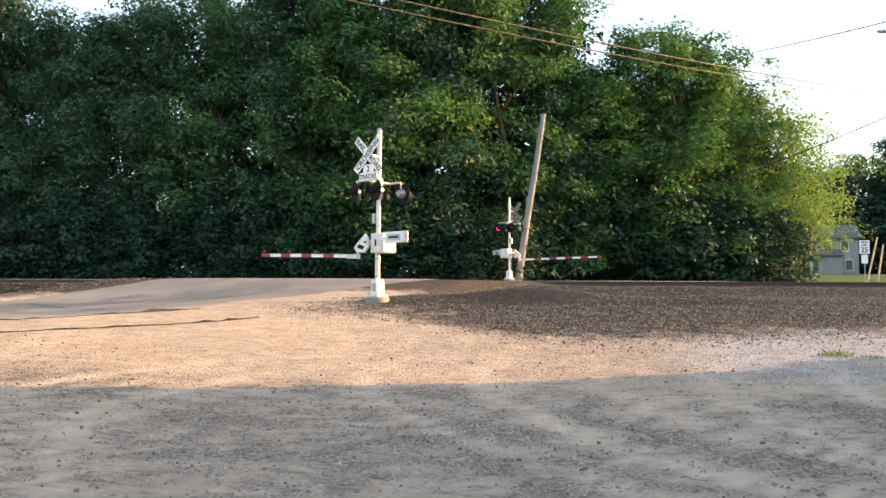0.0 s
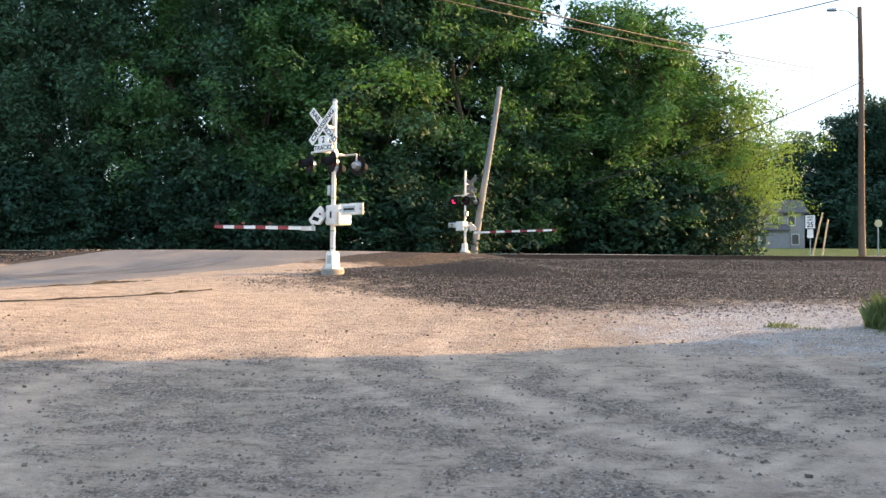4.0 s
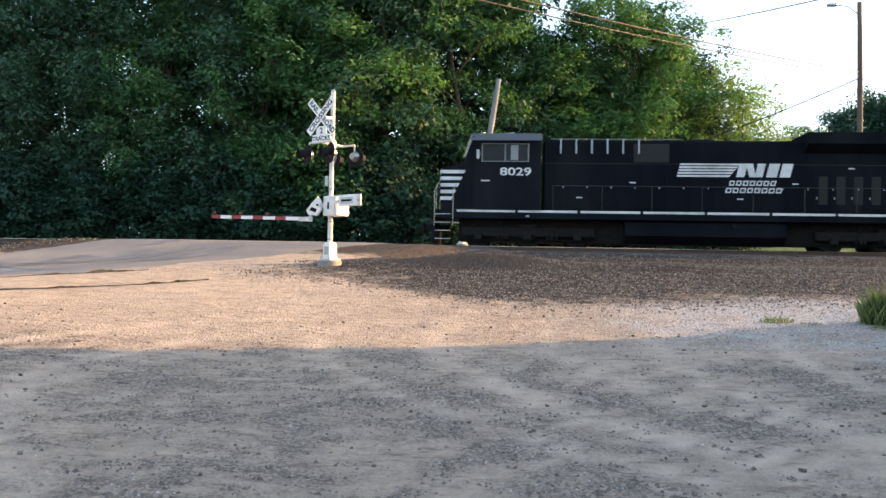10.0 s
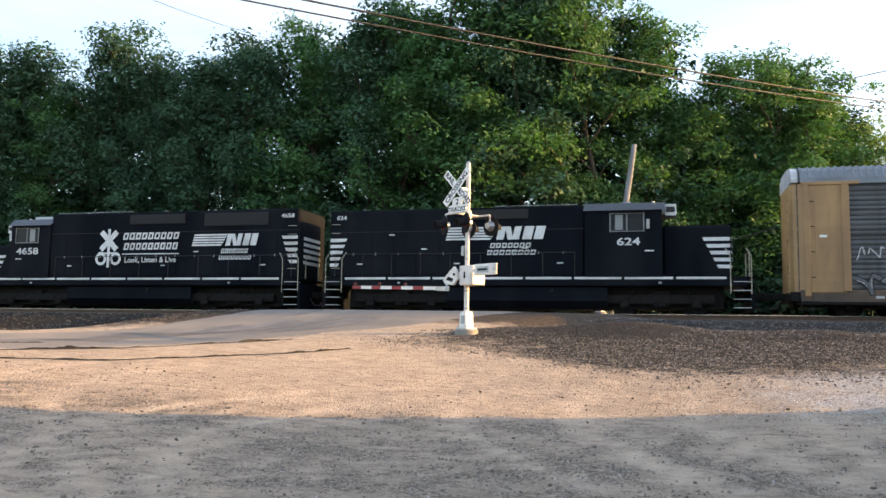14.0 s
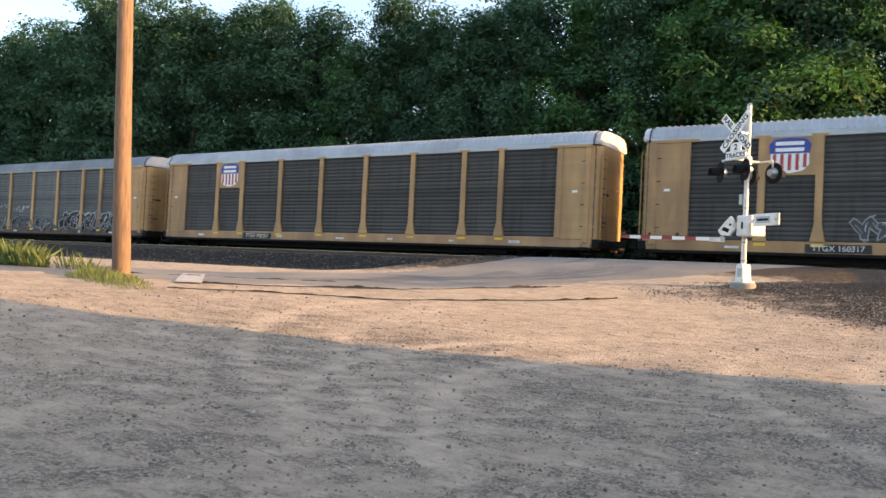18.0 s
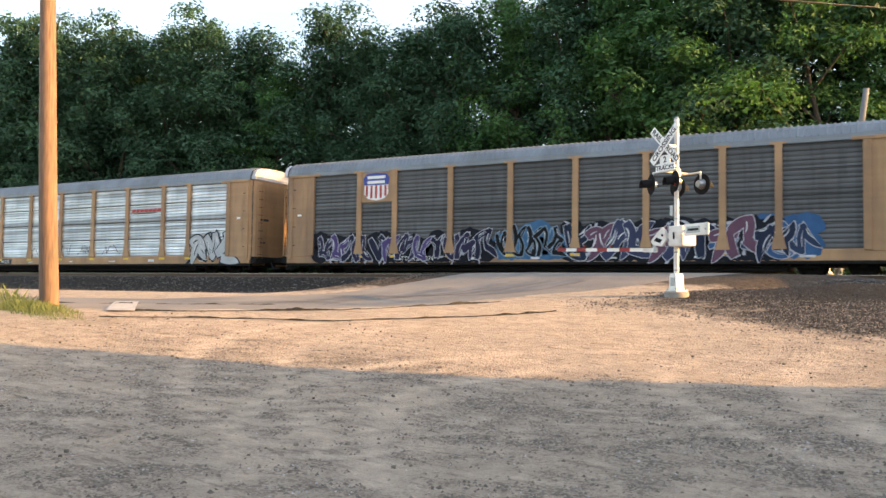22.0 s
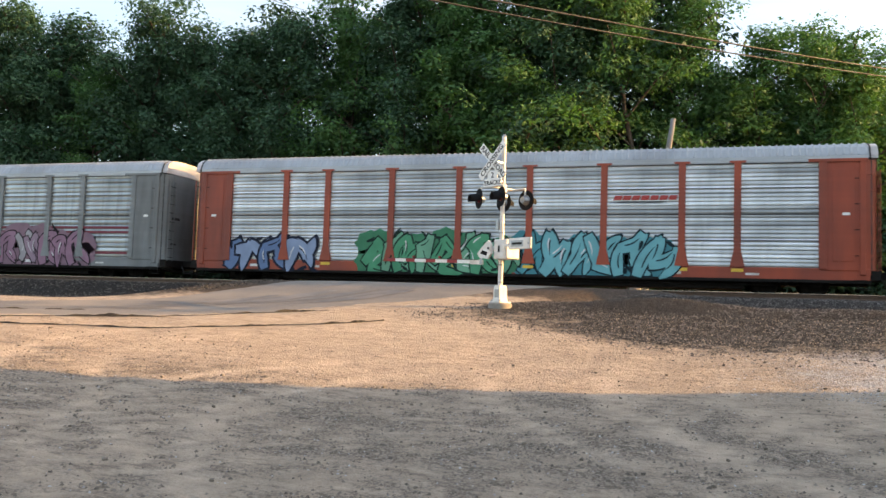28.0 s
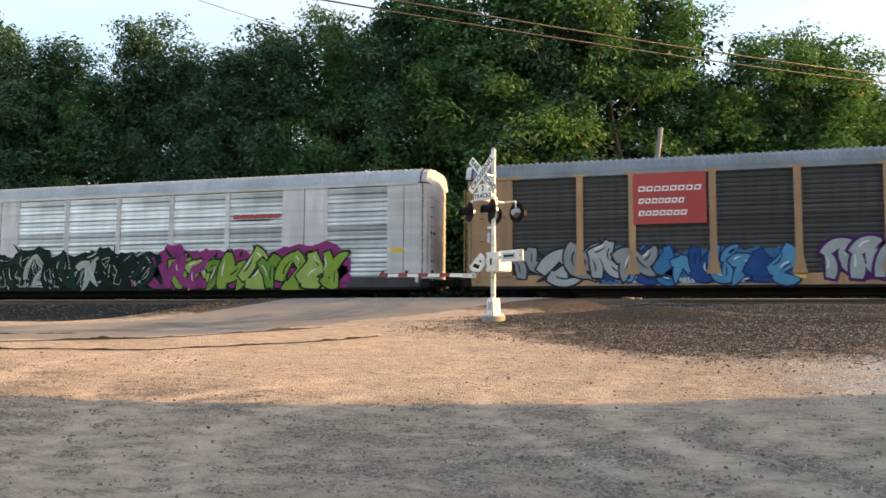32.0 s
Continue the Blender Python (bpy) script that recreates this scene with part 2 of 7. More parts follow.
def bare_land(x, y):
    """Height of the ground: a gravel lot that rises to the embankment, and the land beyond the tracks."""
    x, y = np.asarray(x, float), np.asarray(y, float)
    r = np.hypot(x, y)
    lot = 0.093 * np.sqrt(np.maximum(r - 3, 0) ** 2 + 1) - 0.093
    cap = 1.25 + 0.45 * smooth(x, -13, -5)
    lot = lot - np.log1p(np.exp(np.minimum((lot - cap) * 6, 50))) / 6
    lot = lot * smooth(y, -30, 2)
    w = 0.22 * smooth(y, 17, 21) + 0.78 * smooth(y, 24.2, 27.3)
    z = lot * (1 - w) + BED_Z * w
    back = BED_Z + 0.55 * smooth(y, 37.5, 42.5) + 2.3 * smooth(y, 46, 100)
    z = np.where(y > 29, back, z)
    mound = 0.27 * np.exp(-((x + 1.0) / 2.1) ** 2 - ((y - 21.6) / 1.3) ** 2) + 0.12 * np.exp(-((x - 3.4) / 1.5) ** 2 - ((y - 21.0) / 1.2) ** 2)
    return z + mound


ROAD_Y = np.array([-40, 0, 6, 11, 15, 18, 21, 25, 31, 38, 45, 60, 90, 140.0])
ROAD_X = np.array([-95, -42, -31, -23, -17.8, -14.6, -12.3, -9.6, -6.0, -0.6, 6.5, 26, 66, 130.0])


def road_mid(y):
    """x of the road's centre line at y."""
    return np.interp(y, ROAD_Y, ROAD_X)


def road_side(x, y):
    """Distance to the right of the road's centre line, in metres."""
    slope = (road_mid(y + 0.5) - road_mid(y - 0.5))
    return (x - road_mid(y)) / np.sqrt(1 + slope ** 2)


def land(x, y):
    """The ground with the road's shoulders heaped up towards the crossing."""
    z = bare_land(x, y)
    side = np.abs(road_side(np.asarray(x, float), np.asarray(y, float)))
    near = np.exp(-(np.maximum(side - 5.3, 0) / 0.6) ** 2) * smooth(y, 20.5, 27.0) * smooth(y, 29.2, 28.4)
    return z + (RAIL_Z - 0.05 - z) * near


def height(x, y):
    return float(land(x, y))


def lattice(x, y, seed):
    """Smooth random field of unit grain, 0 to 1."""
    i, j = np.floor(x), np.floor(y)
    u, v = x - i, y - j
    u, v = u * u * (3 - 2 * u), v * v * (3 - 2 * v)
    h = lambda a, b: np.modf(np.abs(np.sin(a * 127.1 + b * 311.7 + seed * 74.7) * 43758.5453))[0]
    return (h(i, j) * (1 - u) + h(i + 1, j) * u) * (1 - v) + (h(i, j + 1) * (1 - u) + h(i + 1, j + 1) * u) * v


def drift(x, y, seed, octaves=4):
    """Several grains of lattice() on one another, about 0.25 to 0.75."""
    x, y = np.asarray(x, float), np.asarray(y, float)
    return sum(lattice(x * 2.03 ** k, y * 2.03 ** k, seed + k) * 0.5 ** k for k in range(octaves)) / (2 - 0.5 ** (octaves - 1))


def rumple(x, y):
    """Small unevenness of the lot."""
    lie = (0.004 * gravel_field(x, y) - 0.012 * tyre_paths(x, y)) * (y > 2) * smooth(y, 11, 9)
    return lie + 0.012 * np.sin(x * 1.7 + 0.6 * np.sin(y * 1.1)) * np.sin(y * 1.3 + 1.0) + 0.008 * np.sin(x * 5.1 + y * 3.3) * np.sin(y * 4.7 - x)


TYRE_TRACKS = ((-1.35, 0.55, 1.6), (0.1, 0.5, 1.2), (-5.2, -0.35, 1.8), (2.6, 0.2, 1.0), (-8.2, 0.5, 1.5))   # x at y 9, drift, bend


def tyre_paths(x, y):
    """How near a point of the lot lies to a worn tyre track, 0 to 1."""
    near = np.zeros(np.broadcast(x, y).shape)
    for cx, drift, bend in TYRE_TRACKS:
        mid = cx - drift * (y - 9) + 0.09 * bend * (y - 9) ** 2
        for side in (-0.75, 0.75):
            near = np.maximum(near, np.exp(-((x - mid - side) / 0.13) ** 2) * smooth(y, 4.0, 5.5) * smooth(y, 13.5, 11))
    return near


def gravel_field(x, y):
    """Where loose dark gravel gathers on the lot, 0 to 1, in drifts between the tyre tracks."""
    g = drift(x * 0.9 + 0.6 * y, y * 1.4 - 0.4 * x, 3)
    fine = drift(x * 3.4 - 1.6 * y, y * 6.4 + 1.6 * x, 9, 4)
    return (0.06 + 0.94 * smooth(0.75 * g + 1.5 * (fine - 0.5) + 0.12, 0.28, 0.8)) * (1 - 0.6 * smooth(x + 0.6 * y, -2.5, -6)) * (1 - 0.85 * tyre_paths(x, y))


def cinder_field(x, y):
    """The dark heap of old cinders on the bank beside the near signal, 0 to 1."""
    return np.exp(-((x + 1.5 - 0.5 * (21 - y)) / 2.3) ** 2 - ((y - 20.9) / 1.4) ** 2)


def ballast_field(x, y):
    """Where the stone ballast of the bank lies, 0 to 1."""
    wob = 0.8 * np.sin(x * 0.9 + 1.3 * np.sin(y * 0.5)) + 0.5 * np.sin(y * 1.7 + x * 0.6)
    edge = 14.2 + 3.6 * smooth(x, -0.5, -6.5)
    return smooth(y + wob * 0.5, edge - 1.6, edge + 3.2) * smooth(x + 0.15 * (y - 18) + wob, -7.2, -2.5)


# ---- ground: one sheet to the horizon ----
def graded(lo, hi, dense_lo, dense_hi, step):
    inner = np.arange(dense_lo, dense_hi + 1e-6, step)
    grow = np.cumsum(step * 1.35 ** np.arange(1, 40))
    up, down = dense_hi + grow, dense_lo - grow
    return np.concatenate([[lo], down[down > lo][::-1], inner, up[up < hi], [hi]])


def build_ground():
    xs, ys = graded(-1500, 1500, -30, 14, 0.22), graded(-900, 2500, 1.5, 29, 0.22)
    X, Y = np.meshgrid(xs, ys)
    Z = land(X, Y)
    near = smooth(np.hypot(X, Y), 60, 30)
    side = road_side(X, Y)
    off_road = smooth(np.abs(side), 3.4, 4.6)
    Z = Z + rumple(X, Y) * near * off_road * (Y < 28)
    Z = Z - 0.16 * (1 - smooth(np.abs(side), 3.0, 3.8)) * smooth(Y, -60, -30) * (Y > -60) * (Y < 120)
    ny, nx = X.shape
    co = np.stack([X, Y, Z], -1).reshape(-1, 3)
    i = np.arange((ny - 1) * (nx - 1))
    a = (i // (nx - 1)) * nx + i % (nx - 1)
    faces = np.stack([a, a + 1, a + 1 + nx, a + nx], 1)
    me = bpy.data.meshes.new("ground")
    me.vertices.add(len(co))
    me.vertices.foreach_set("co", co.ravel())
    me.loops.add(faces.size)
    me.loops.foreach_set("vertex_index", faces.ravel().astype(np.int32))
    me.polygons.add(len(faces))
    me.polygons.foreach_set("loop_start", np.arange(0, faces.size, 4, dtype=np.int32))
    me.polygons.foreach_set("use_smooth", np.ones(len(faces), bool))
    me.update(calc_edges=True)
    # what the ground is made of, place by place
    wob = 0.8 * np.sin(X * 0.9 + 1.3 * np.sin(Y * 0.5)) + 0.5 * np.sin(Y * 1.7 + X * 0.6)
    right = smooth(X, -5.2, -2.2)
    ballast = np.maximum(ballast_field(X, Y), smooth(Y, 23.5, 25)) * (Y < 39)
    ballast = ballast * smooth(np.abs(side), 5.5, 6.3)
    shoulder = smooth(np.abs(side), 6.4, 5.7) * smooth(Y + wob * 0.4, 21.5, 24) * (Y < 41)
    lime = smooth(Y + wob * .5, 11.2, 12.8) * smooth(Y + wob * .5, 16.0, 14.5) * smooth(X + wob * 0.8, 0.2, 4.2)
    lime = np.maximum(lime, 0.8 * smooth(X + wob * .6, 3.4, 6.0) * smooth(Y, 7.5, 10.5) * smooth(Y, 17.5, 15))
    grass = np.maximum(smooth(Y, 40.5, 42.5) * smooth(X, 1.0, 5.0), smooth(Y, 90, 120))
    grass = np.maximum(grass, smooth(np.hypot(X, Y), 70, 110))
    litter = smooth(Y, 39.5, 41.5) * smooth(X, 6, 1) * (1 - smooth(np.hypot(X, Y), 90, 120))
    cinder = cinder_field(X, Y) * 1.2
    loose = gravel_field(X, Y) * np.maximum(smooth(Y, 10.2, 9.4), 0.4 * smooth(X, -3, 1)) * smooth(Y, 17, 13) * (Y > -5)
    for key, val in (("ballast", ballast), ("lime", lime), ("grass", grass), ("litter", litter), ("cinder", cinder), ("loose", loose), ("shoulder", shoulder), ("tyre", tyre_paths(X, Y))):
        at = me.attributes.new(key, "FLOAT", "POINT")
        at.data.foreach_set("value", np.clip(val, 0, 1).ravel().astype(np.float32))
    m = bpy.data.materials.new("lot_ground")
    m.use_nodes = True
    nt = m.node_tree
    L = nt.links.new
    b = nt.nodes["Principled BSDF"]
    b.inputs["Roughness"].default_value, b.inputs["Specular IOR Level"].default_value = 0.95, 0.2
    geo = nt.nodes.new("ShaderNodeNewGeometry")
    pos = geo.outputs["Position"]

    def noise_of(scale, detail=6.0, lo=0.3, hi=0.7, rough=0.55):
        n = nt.nodes.new("ShaderNodeTexNoise")
        n.inputs["Scale"].default_value, n.inputs["Detail"].default_value, n.inputs["Roughness"].default_value = scale, detail, rough
        L(pos, n.inputs["Vector"])
        r = nt.nodes.new("ShaderNodeMapRange")
        r.inputs["From Min"].default_value, r.inputs["From Max"].default_value = lo, hi
        L(n.outputs["Fac"], r.inputs["Value"])
        return r.outputs["Result"]

    def blend(a, c, fac):
        x = nt.nodes.new("ShaderNodeMix")
        x.data_type = "RGBA"
        for key, val in (("A", a), ("B", c)):
            if isinstance(val, tuple):
                x.inputs[key].default_value = (*val, 1)
            else:
                L(val, x.inputs[key])
        if isinstance(fac, float):
            x.inputs["Factor"].default_value = fac
        else:
            L(fac, x.inputs["Factor"])
        return x.outputs["Result"]

    def math2(op, a, c):
        x = nt.nodes.new("ShaderNodeMath")
        x.operation = op
        x.use_clamp = True
        for k, val in enumerate((a, c)):
            if isinstance(val, float):
                x.inputs[k].default_value = val
            else:
                L(val, x.inputs[k])
        return x.outputs[0]

    def attr(key):
        x = nt.nodes.new("ShaderNodeAttribute")
        x.attribute_name = key
        return x.outputs["Fac"]

    def pebbles(scale):
        x = nt.nodes.new("ShaderNodeTexVoronoi")
        x.inputs["Scale"].default_value = scale
        L(pos, x.inputs["Vector"])
        return x

    dirt = blend((0.44, 0.355, 0.272), (0.55, 0.443, 0.342), noise_of(1.3, 8, 0.35, 0.65, 0.65))
    dirt = blend(dirt, (0.32, 0.258, 0.2), math2("MULTIPLY", noise_of(3.2, 8, 0.44, 0.62, 0.78), 0.7))
    dirt = blend(dirt, (0.27, 0.235, 0.2), math2("MULTIPLY", noise_of(9, 6, 0.54, 0.66, 0.75), 0.55))
    dirt = blend(dirt, (0.6, 0.495, 0.39), math2("MULTIPLY", noise_of(6.5, 6, 0.56, 0.68, 0.7), 0.5))
    mpg = nt.nodes.new("ShaderNodeMapping")
    mpg.inputs["Rotation"].default_value, mpg.inputs["Scale"].default_value = (0, 0, 0.3), (1.6, 5.0, 1.0)
    L(pos, mpg.inputs["Vector"])
    comb = nt.nodes.new("ShaderNodeTexNoise")
    comb.inputs["Scale"].default_value, comb.inputs["Detail"].default_value, comb.inputs["Roughness"].default_value = 1.5, 8.0, 0.78
    L(mpg.outputs["Vector"], comb.inputs["Vector"])
    scrape = nt.nodes.new("ShaderNodeMapRange")
    scrape.inputs["From Min"].default_value, scrape.inputs["From Max"].default_value = 0.53, 0.61
    L(comb.outputs["Fac"], scrape.inputs["Value"])
    dirt = blend(dirt, (0.13, 0.105, 0.086), math2("MULTIPLY", scrape.outputs["Result"], 0.62))
    stony = blend((0.08, 0.067, 0.055), (0.42, 0.35, 0.28), pebbles(42).outputs["Color"])
    dirt = blend(dirt, stony, math2("MULTIPLY", noise_of(6, 7, 0.36, 0.5, 0.75), attr("loose")))
    dirt = blend(dirt, (0.09, 0.075, 0.06), math2("MULTIPLY", noise_of(13, 3, 0.56, 0.62, 0.6), math2("MULTIPLY", attr("loose"), 0.8)))
    dirt = blend(dirt, (0.16, 0.14, 0.125), math2("MULTIPLY", noise_of(26, 3, 0.6, 0.66, 0.6), math2("ADD", math2("MULTIPLY", attr("loose"), 0.8), 0.1)))
    dirt = blend(dirt, (0.09, 0.076, 0.062), math2("MULTIPLY", noise_of(45, 2, 0.6, 0.66, 0.5), math2("ADD", math2("MULTIPLY", attr("loose"), 0.9), 0.08)))
    dirt = blend(dirt, (0.6, 0.5, 0.4), math2("MULTIPLY", noise_of(47, 2, 0.58, 0.68, 0.5), 0.25))
    dirt = blend(dirt, (0.64, 0.53, 0.42), math2("MULTIPLY", math2("MULTIPLY", attr("tyre"), noise_of(2.1, 5, 0.35, 0.6)), 0.75))
    stones = pebbles(16)
    bal = blend((0.007, 0.0065, 0.006), (0.035, 0.031, 0.028), stones.outputs["Color"])
    bal = blend(bal, (0.024, 0.019, 0.016), math2("MULTIPLY", noise_of(0.5, 4, 0.45, 0.65), 0.5))
    cin = blend((0.016, 0.0155, 0.016), (0.045, 0.042, 0.04), pebbles(20).outputs["Color"])
    lime_c = blend((0.3, 0.3, 0.3), (0.58, 0.58, 0.58), pebbles(26).outputs["Color"])
    lime_c = blend(lime_c, dirt, math2("MULTIPLY", noise_of(1.3, 6, 0.45, 0.65), 0.6))
    edge = noise_of(2.2, 7, 0.32, 0.68, 0.65)

    def ragged(key):
        s = math2("ADD", attr(key), 0.0)
        x = nt.nodes.new("ShaderNodeMapRange")
        L(math2("MULTIPLY", math2("ADD", edge, s), 0.5), x.inputs["Value"])
        sub = nt.nodes.new("ShaderNodeMath")
        sub.operation = "MULTIPLY_ADD"
        L(s, sub.inputs[0])
        sub.inputs[1].default_value = 2.0
        sub.inputs[2].default_value = -1.0
        add = nt.nodes.new("ShaderNodeMath")
        add.use_clamp = True
        L(sub.outputs[0], add.inputs[0])
        L(edge, add.inputs[1])
        return math2("MULTIPLY", add.outputs[0], 1.0)

    col = blend(dirt, lime_c, ragged("lime"))
    col = blend(col, bal, ragged("ballast"))
    col = blend(col, blend((0.035, 0.03, 0.027), (0.1, 0.08, 0.065), noise_of(11, 7)), ragged("shoulder"))
    col = blend(col, cin, math2("MULTIPLY", ragged("cinder"), 0.85))
    green = blend((0.045, 0.085, 0.025), (0.075, 0.12, 0.035), noise_of(1.2, 6))
    col = blend(col, green, attr("grass"))
    col = blend(col, blend((0.035, 0.03, 0.02), (0.07, 0.06, 0.035), noise_of(2, 6)), attr("litter"))
    L(col, b.inputs["Base Color"])
    # relief: pebbles and clods
    h1, h2 = pebbles(30), noise_of(13, 6, 0.0, 1.0, 0.7)
    hh = nt.nodes.new("ShaderNodeMath")
    hh.operation = "MULTIPLY_ADD"
    L(h1.outputs["Distance"], hh.inputs[0])
    hh.inputs[1].default_value = -0.3
    L(h2, hh.inputs[2])
    bp = nt.nodes.new("ShaderNodeBump")
    bp.inputs["Strength"].default_value, bp.inputs["Distance"].default_value = 1.0, 0.06
    L(hh.outputs[0], bp.inputs["Height"])
    L(bp.outputs["Normal"], b.inputs["Normal"])
    me.materials.append(m)
    return tagged(new("ground", me), "tan dirt and gravel lot rising to a stone ballast bank", "ground", kind="structure")


build_ground()


def road_height(x, y):
    base = land(x, y) + 0.03
    top = smooth(y, 24.5, 28.6) * smooth(y, 40.5, 36.2)
    return base * (1 - top) + (RAIL_Z - 0.012) * top


def build_road():
    """The two-lane road, a strip with a crown and a ragged, broken edge, carried over the tracks at rail height."""
    ys = np.concatenate([np.arange(-38, 4, 2.0), np.arange(4, 48, 0.35), np.arange(48, 130, 3.0)])
    cols = 13
    rng = np.random.default_rng(5)
    vs, fs = [], []
    for k, y in enumerate(ys):
        m = road_mid(y)
        s = road_mid(y + 0.6) - road_mid(y - 0.6)
        d = np.array([s, 1.2]) / np.hypot(s, 1.2)
        n = np.array([d[1], -d[0]])
        wide = 3.9 + 0.12 * math.sin(y * 2.1) + 0.08 * rng.normal()
        for j in range(cols):
            u = (j / (cols - 1) * 2 - 1) * wide
            u += max(u, 0) / wide * 2.1 * float(smooth(y, 23, 18) * smooth(y, 4, 9))
            px, py = m + n[0] * u, y + n[1] * u
            z = float(road_height(px, py)) - 0.05 * (abs(j / (cols - 1) * 2 - 1)) ** 6 * (1 - float(smooth(py, 24, 28) * smooth(py, 40, 36)))
            vs.append((px, py, z))
        if k:
            o = (k - 1) * cols
            fs += [(o + j, o + j + 1, o + cols + j + 1, o + cols + j) for j in range(cols - 1)]
    me = bpy.data.meshes.new("road")
    me.from_pydata(vs, [], fs)
    me.polygons.foreach_set("use_smooth", [True] * len(fs))
    me.materials.append(ASPHALT)
    road = tagged(new("road", me), "worn pale grey asphalt road over a level crossing", "road", kind="structure")
    return road


build_road()


def road_point(y, u, up=0.012):
    s = road_mid(y + 0.6) - road_mid(y - 0.6)
    d = np.array([s, 1.2]) / np.hypot(s, 1.2)
    px, py = road_mid(y) + d[1] * u, y - d[0] * u
    return (px, py, float(road_height(px, py)) + up)


def strip_on_road(name, pts, width, material, label, category):
    """A thin seam or patch laid along points on the road (y along, u across)."""
    sh = Shape()
    P = [Vector(road_point(y, u)) for y, u in pts]
    vs = []
    lay = lambda p: (p.x, p.y, float(road_height(p.x, p.y)) + 0.012)
    for i, p in enumerate(P):
        d = (P[min(i + 1, len(P) - 1)] - P[max(i - 1, 0)])
        n = Vector((-d.y, d.x, 0)).normalized() * width * math.sin(math.pi * (i + 0.4) / len(P)) ** 0.5 * (0.35 + 1.0 * float(drift(i * 0.3, P[0].x, 2)))
        vs += [lay(p - n), lay(p - n * 0.33), lay(p + n * 0.33), lay(p + n)]
    sh.add(vs, [(4 * i + k, 4 * i + k + 1, 4 * i + k + 5, 4 * i + k + 4) for i in range(len(P) - 1) for k in range(3)])
    return tagged(part(name, sh, material), label, category, kind="structure")


TAR = surf("tar_seam", (0.008, 0.007, 0.006), (0.016, 0.014, 0.012), 9, 0.8, 0, 0.2)
PATCH = surf("worn_white_line", (0.5, 0.47, 0.43), (0.32, 0.29, 0.26), 8, 0.85, 0, 0.2)
DARKPATCH = surf("dark_patch", (0.17, 0.165, 0.165), (0.11, 0.108, 0.11), 3, 0.7, 0, 0.3, c3=(0.22, 0.2, 0.185), scale3=0.9)


def crack(pts, width, label):
    """An open crack wandering over the asphalt through points of the plan, broken by gaps where it has filled with dust."""
    line = []
    for (x0, y0), (x1, y1) in zip(pts, pts[1:]):
        n = max(2, int(math.hypot(x1 - x0, y1 - y0) / 0.07))
        line += [(x0 + (x1 - x0) * k / n, y0 + (y1 - y0) * k / n) for k in range(n)]
    rng = random.Random(int(abs(pts[0][0]) * 100))
    sh, vs = Shape(), []
    for k, (x, y) in enumerate(line):
        wide = float(drift(k * 0.11, 0.5, pts[0][0], 3))
        w = width * max(0.0, (wide - 0.45) * 3.6) * rng.uniform(0.6, 1.3)
        o = 0.3 * (float(drift(k * 0.035, 7.5, pts[0][1], 3)) - 0.5) + rng.uniform(-0.012, 0.012)
        px, py = x + o, y - o
        z = float(road_height(px, py)) - 0.02
        vs += [(px + 0.01, py - 0.015, z), (px, py, z + 0.016 + w), (px - 0.02, py + 0.03, z)]
    sh.add(vs, [(3 * i + k, 3 * i + k + 1, 3 * i + k + 4, 3 * i + k + 3) for i in range(len(line) - 1) for k in range(2)])
    return tagged(part("road_crack", sh, TAR), label, "road crack", kind="structure")


crack([(-12.6, 9.9), (-11.2, 11.0), (-9.14, 12.1), (-8.04, 13.59), (-6.89, 15.0), (-6.3, 16.2)], 0.032, "dark open crack along the edge of the asphalt")
crack([(-13.2, 11.2), (-10.26, 14.05), (-9.4, 15.87), (-8.29, 17.75)], 0.035, "thin dark crack in the asphalt")
crack([(-17.5, 10.2), (-14.6, 13.2), (-12.2, 16.4)], 0.03, "thin dark crack in the asphalt")
for k, (y0, y1, u, w) in enumerate(((18.2, 23.6, -0.5, 0.5), (19.0, 22.4, -1.1, 0.28), (17.4, 20.6, 0.5, 0.22), (20.4, 24.4, 0.3, 0.3), (21.0, 24.8, 1.6, 0.4), (22.4, 25.2, 1.1, 0.2), (16.2, 18.8, 1.3, 0.18), (23.6, 26.6, -1.6, 0.3))):
    run = [(y, u + 0.5 * (float(drift(y * 0.7, k, 5)) - 0.5)) for y in np.arange(y0, y1, 0.18)]
    strip_on_road("road_patch", run, w, DARKPATCH, "dark tarred streak worn into the asphalt", "road patch")
line = Shape()
for k in range(9):
    x, y = -13.2 - 3.0 * k / 8, 10.85 + 2.65 * k / 8
    line.v += [(x + o * 0.66, y + o * 0.75, float(road_height(x + o * 0.66, y + o * 0.75)) + 0.008) for o in (-0.26, 0.26)]
line.f = [(2 * k, 2 * k + 1, 2 * k + 3, 2 * k + 2) for k in range(8)]
line.s = [False] * 8
tagged(part("stop_line", line, PATCH), "worn pale stop line painted on the asphalt", "road marking", kind="structure")


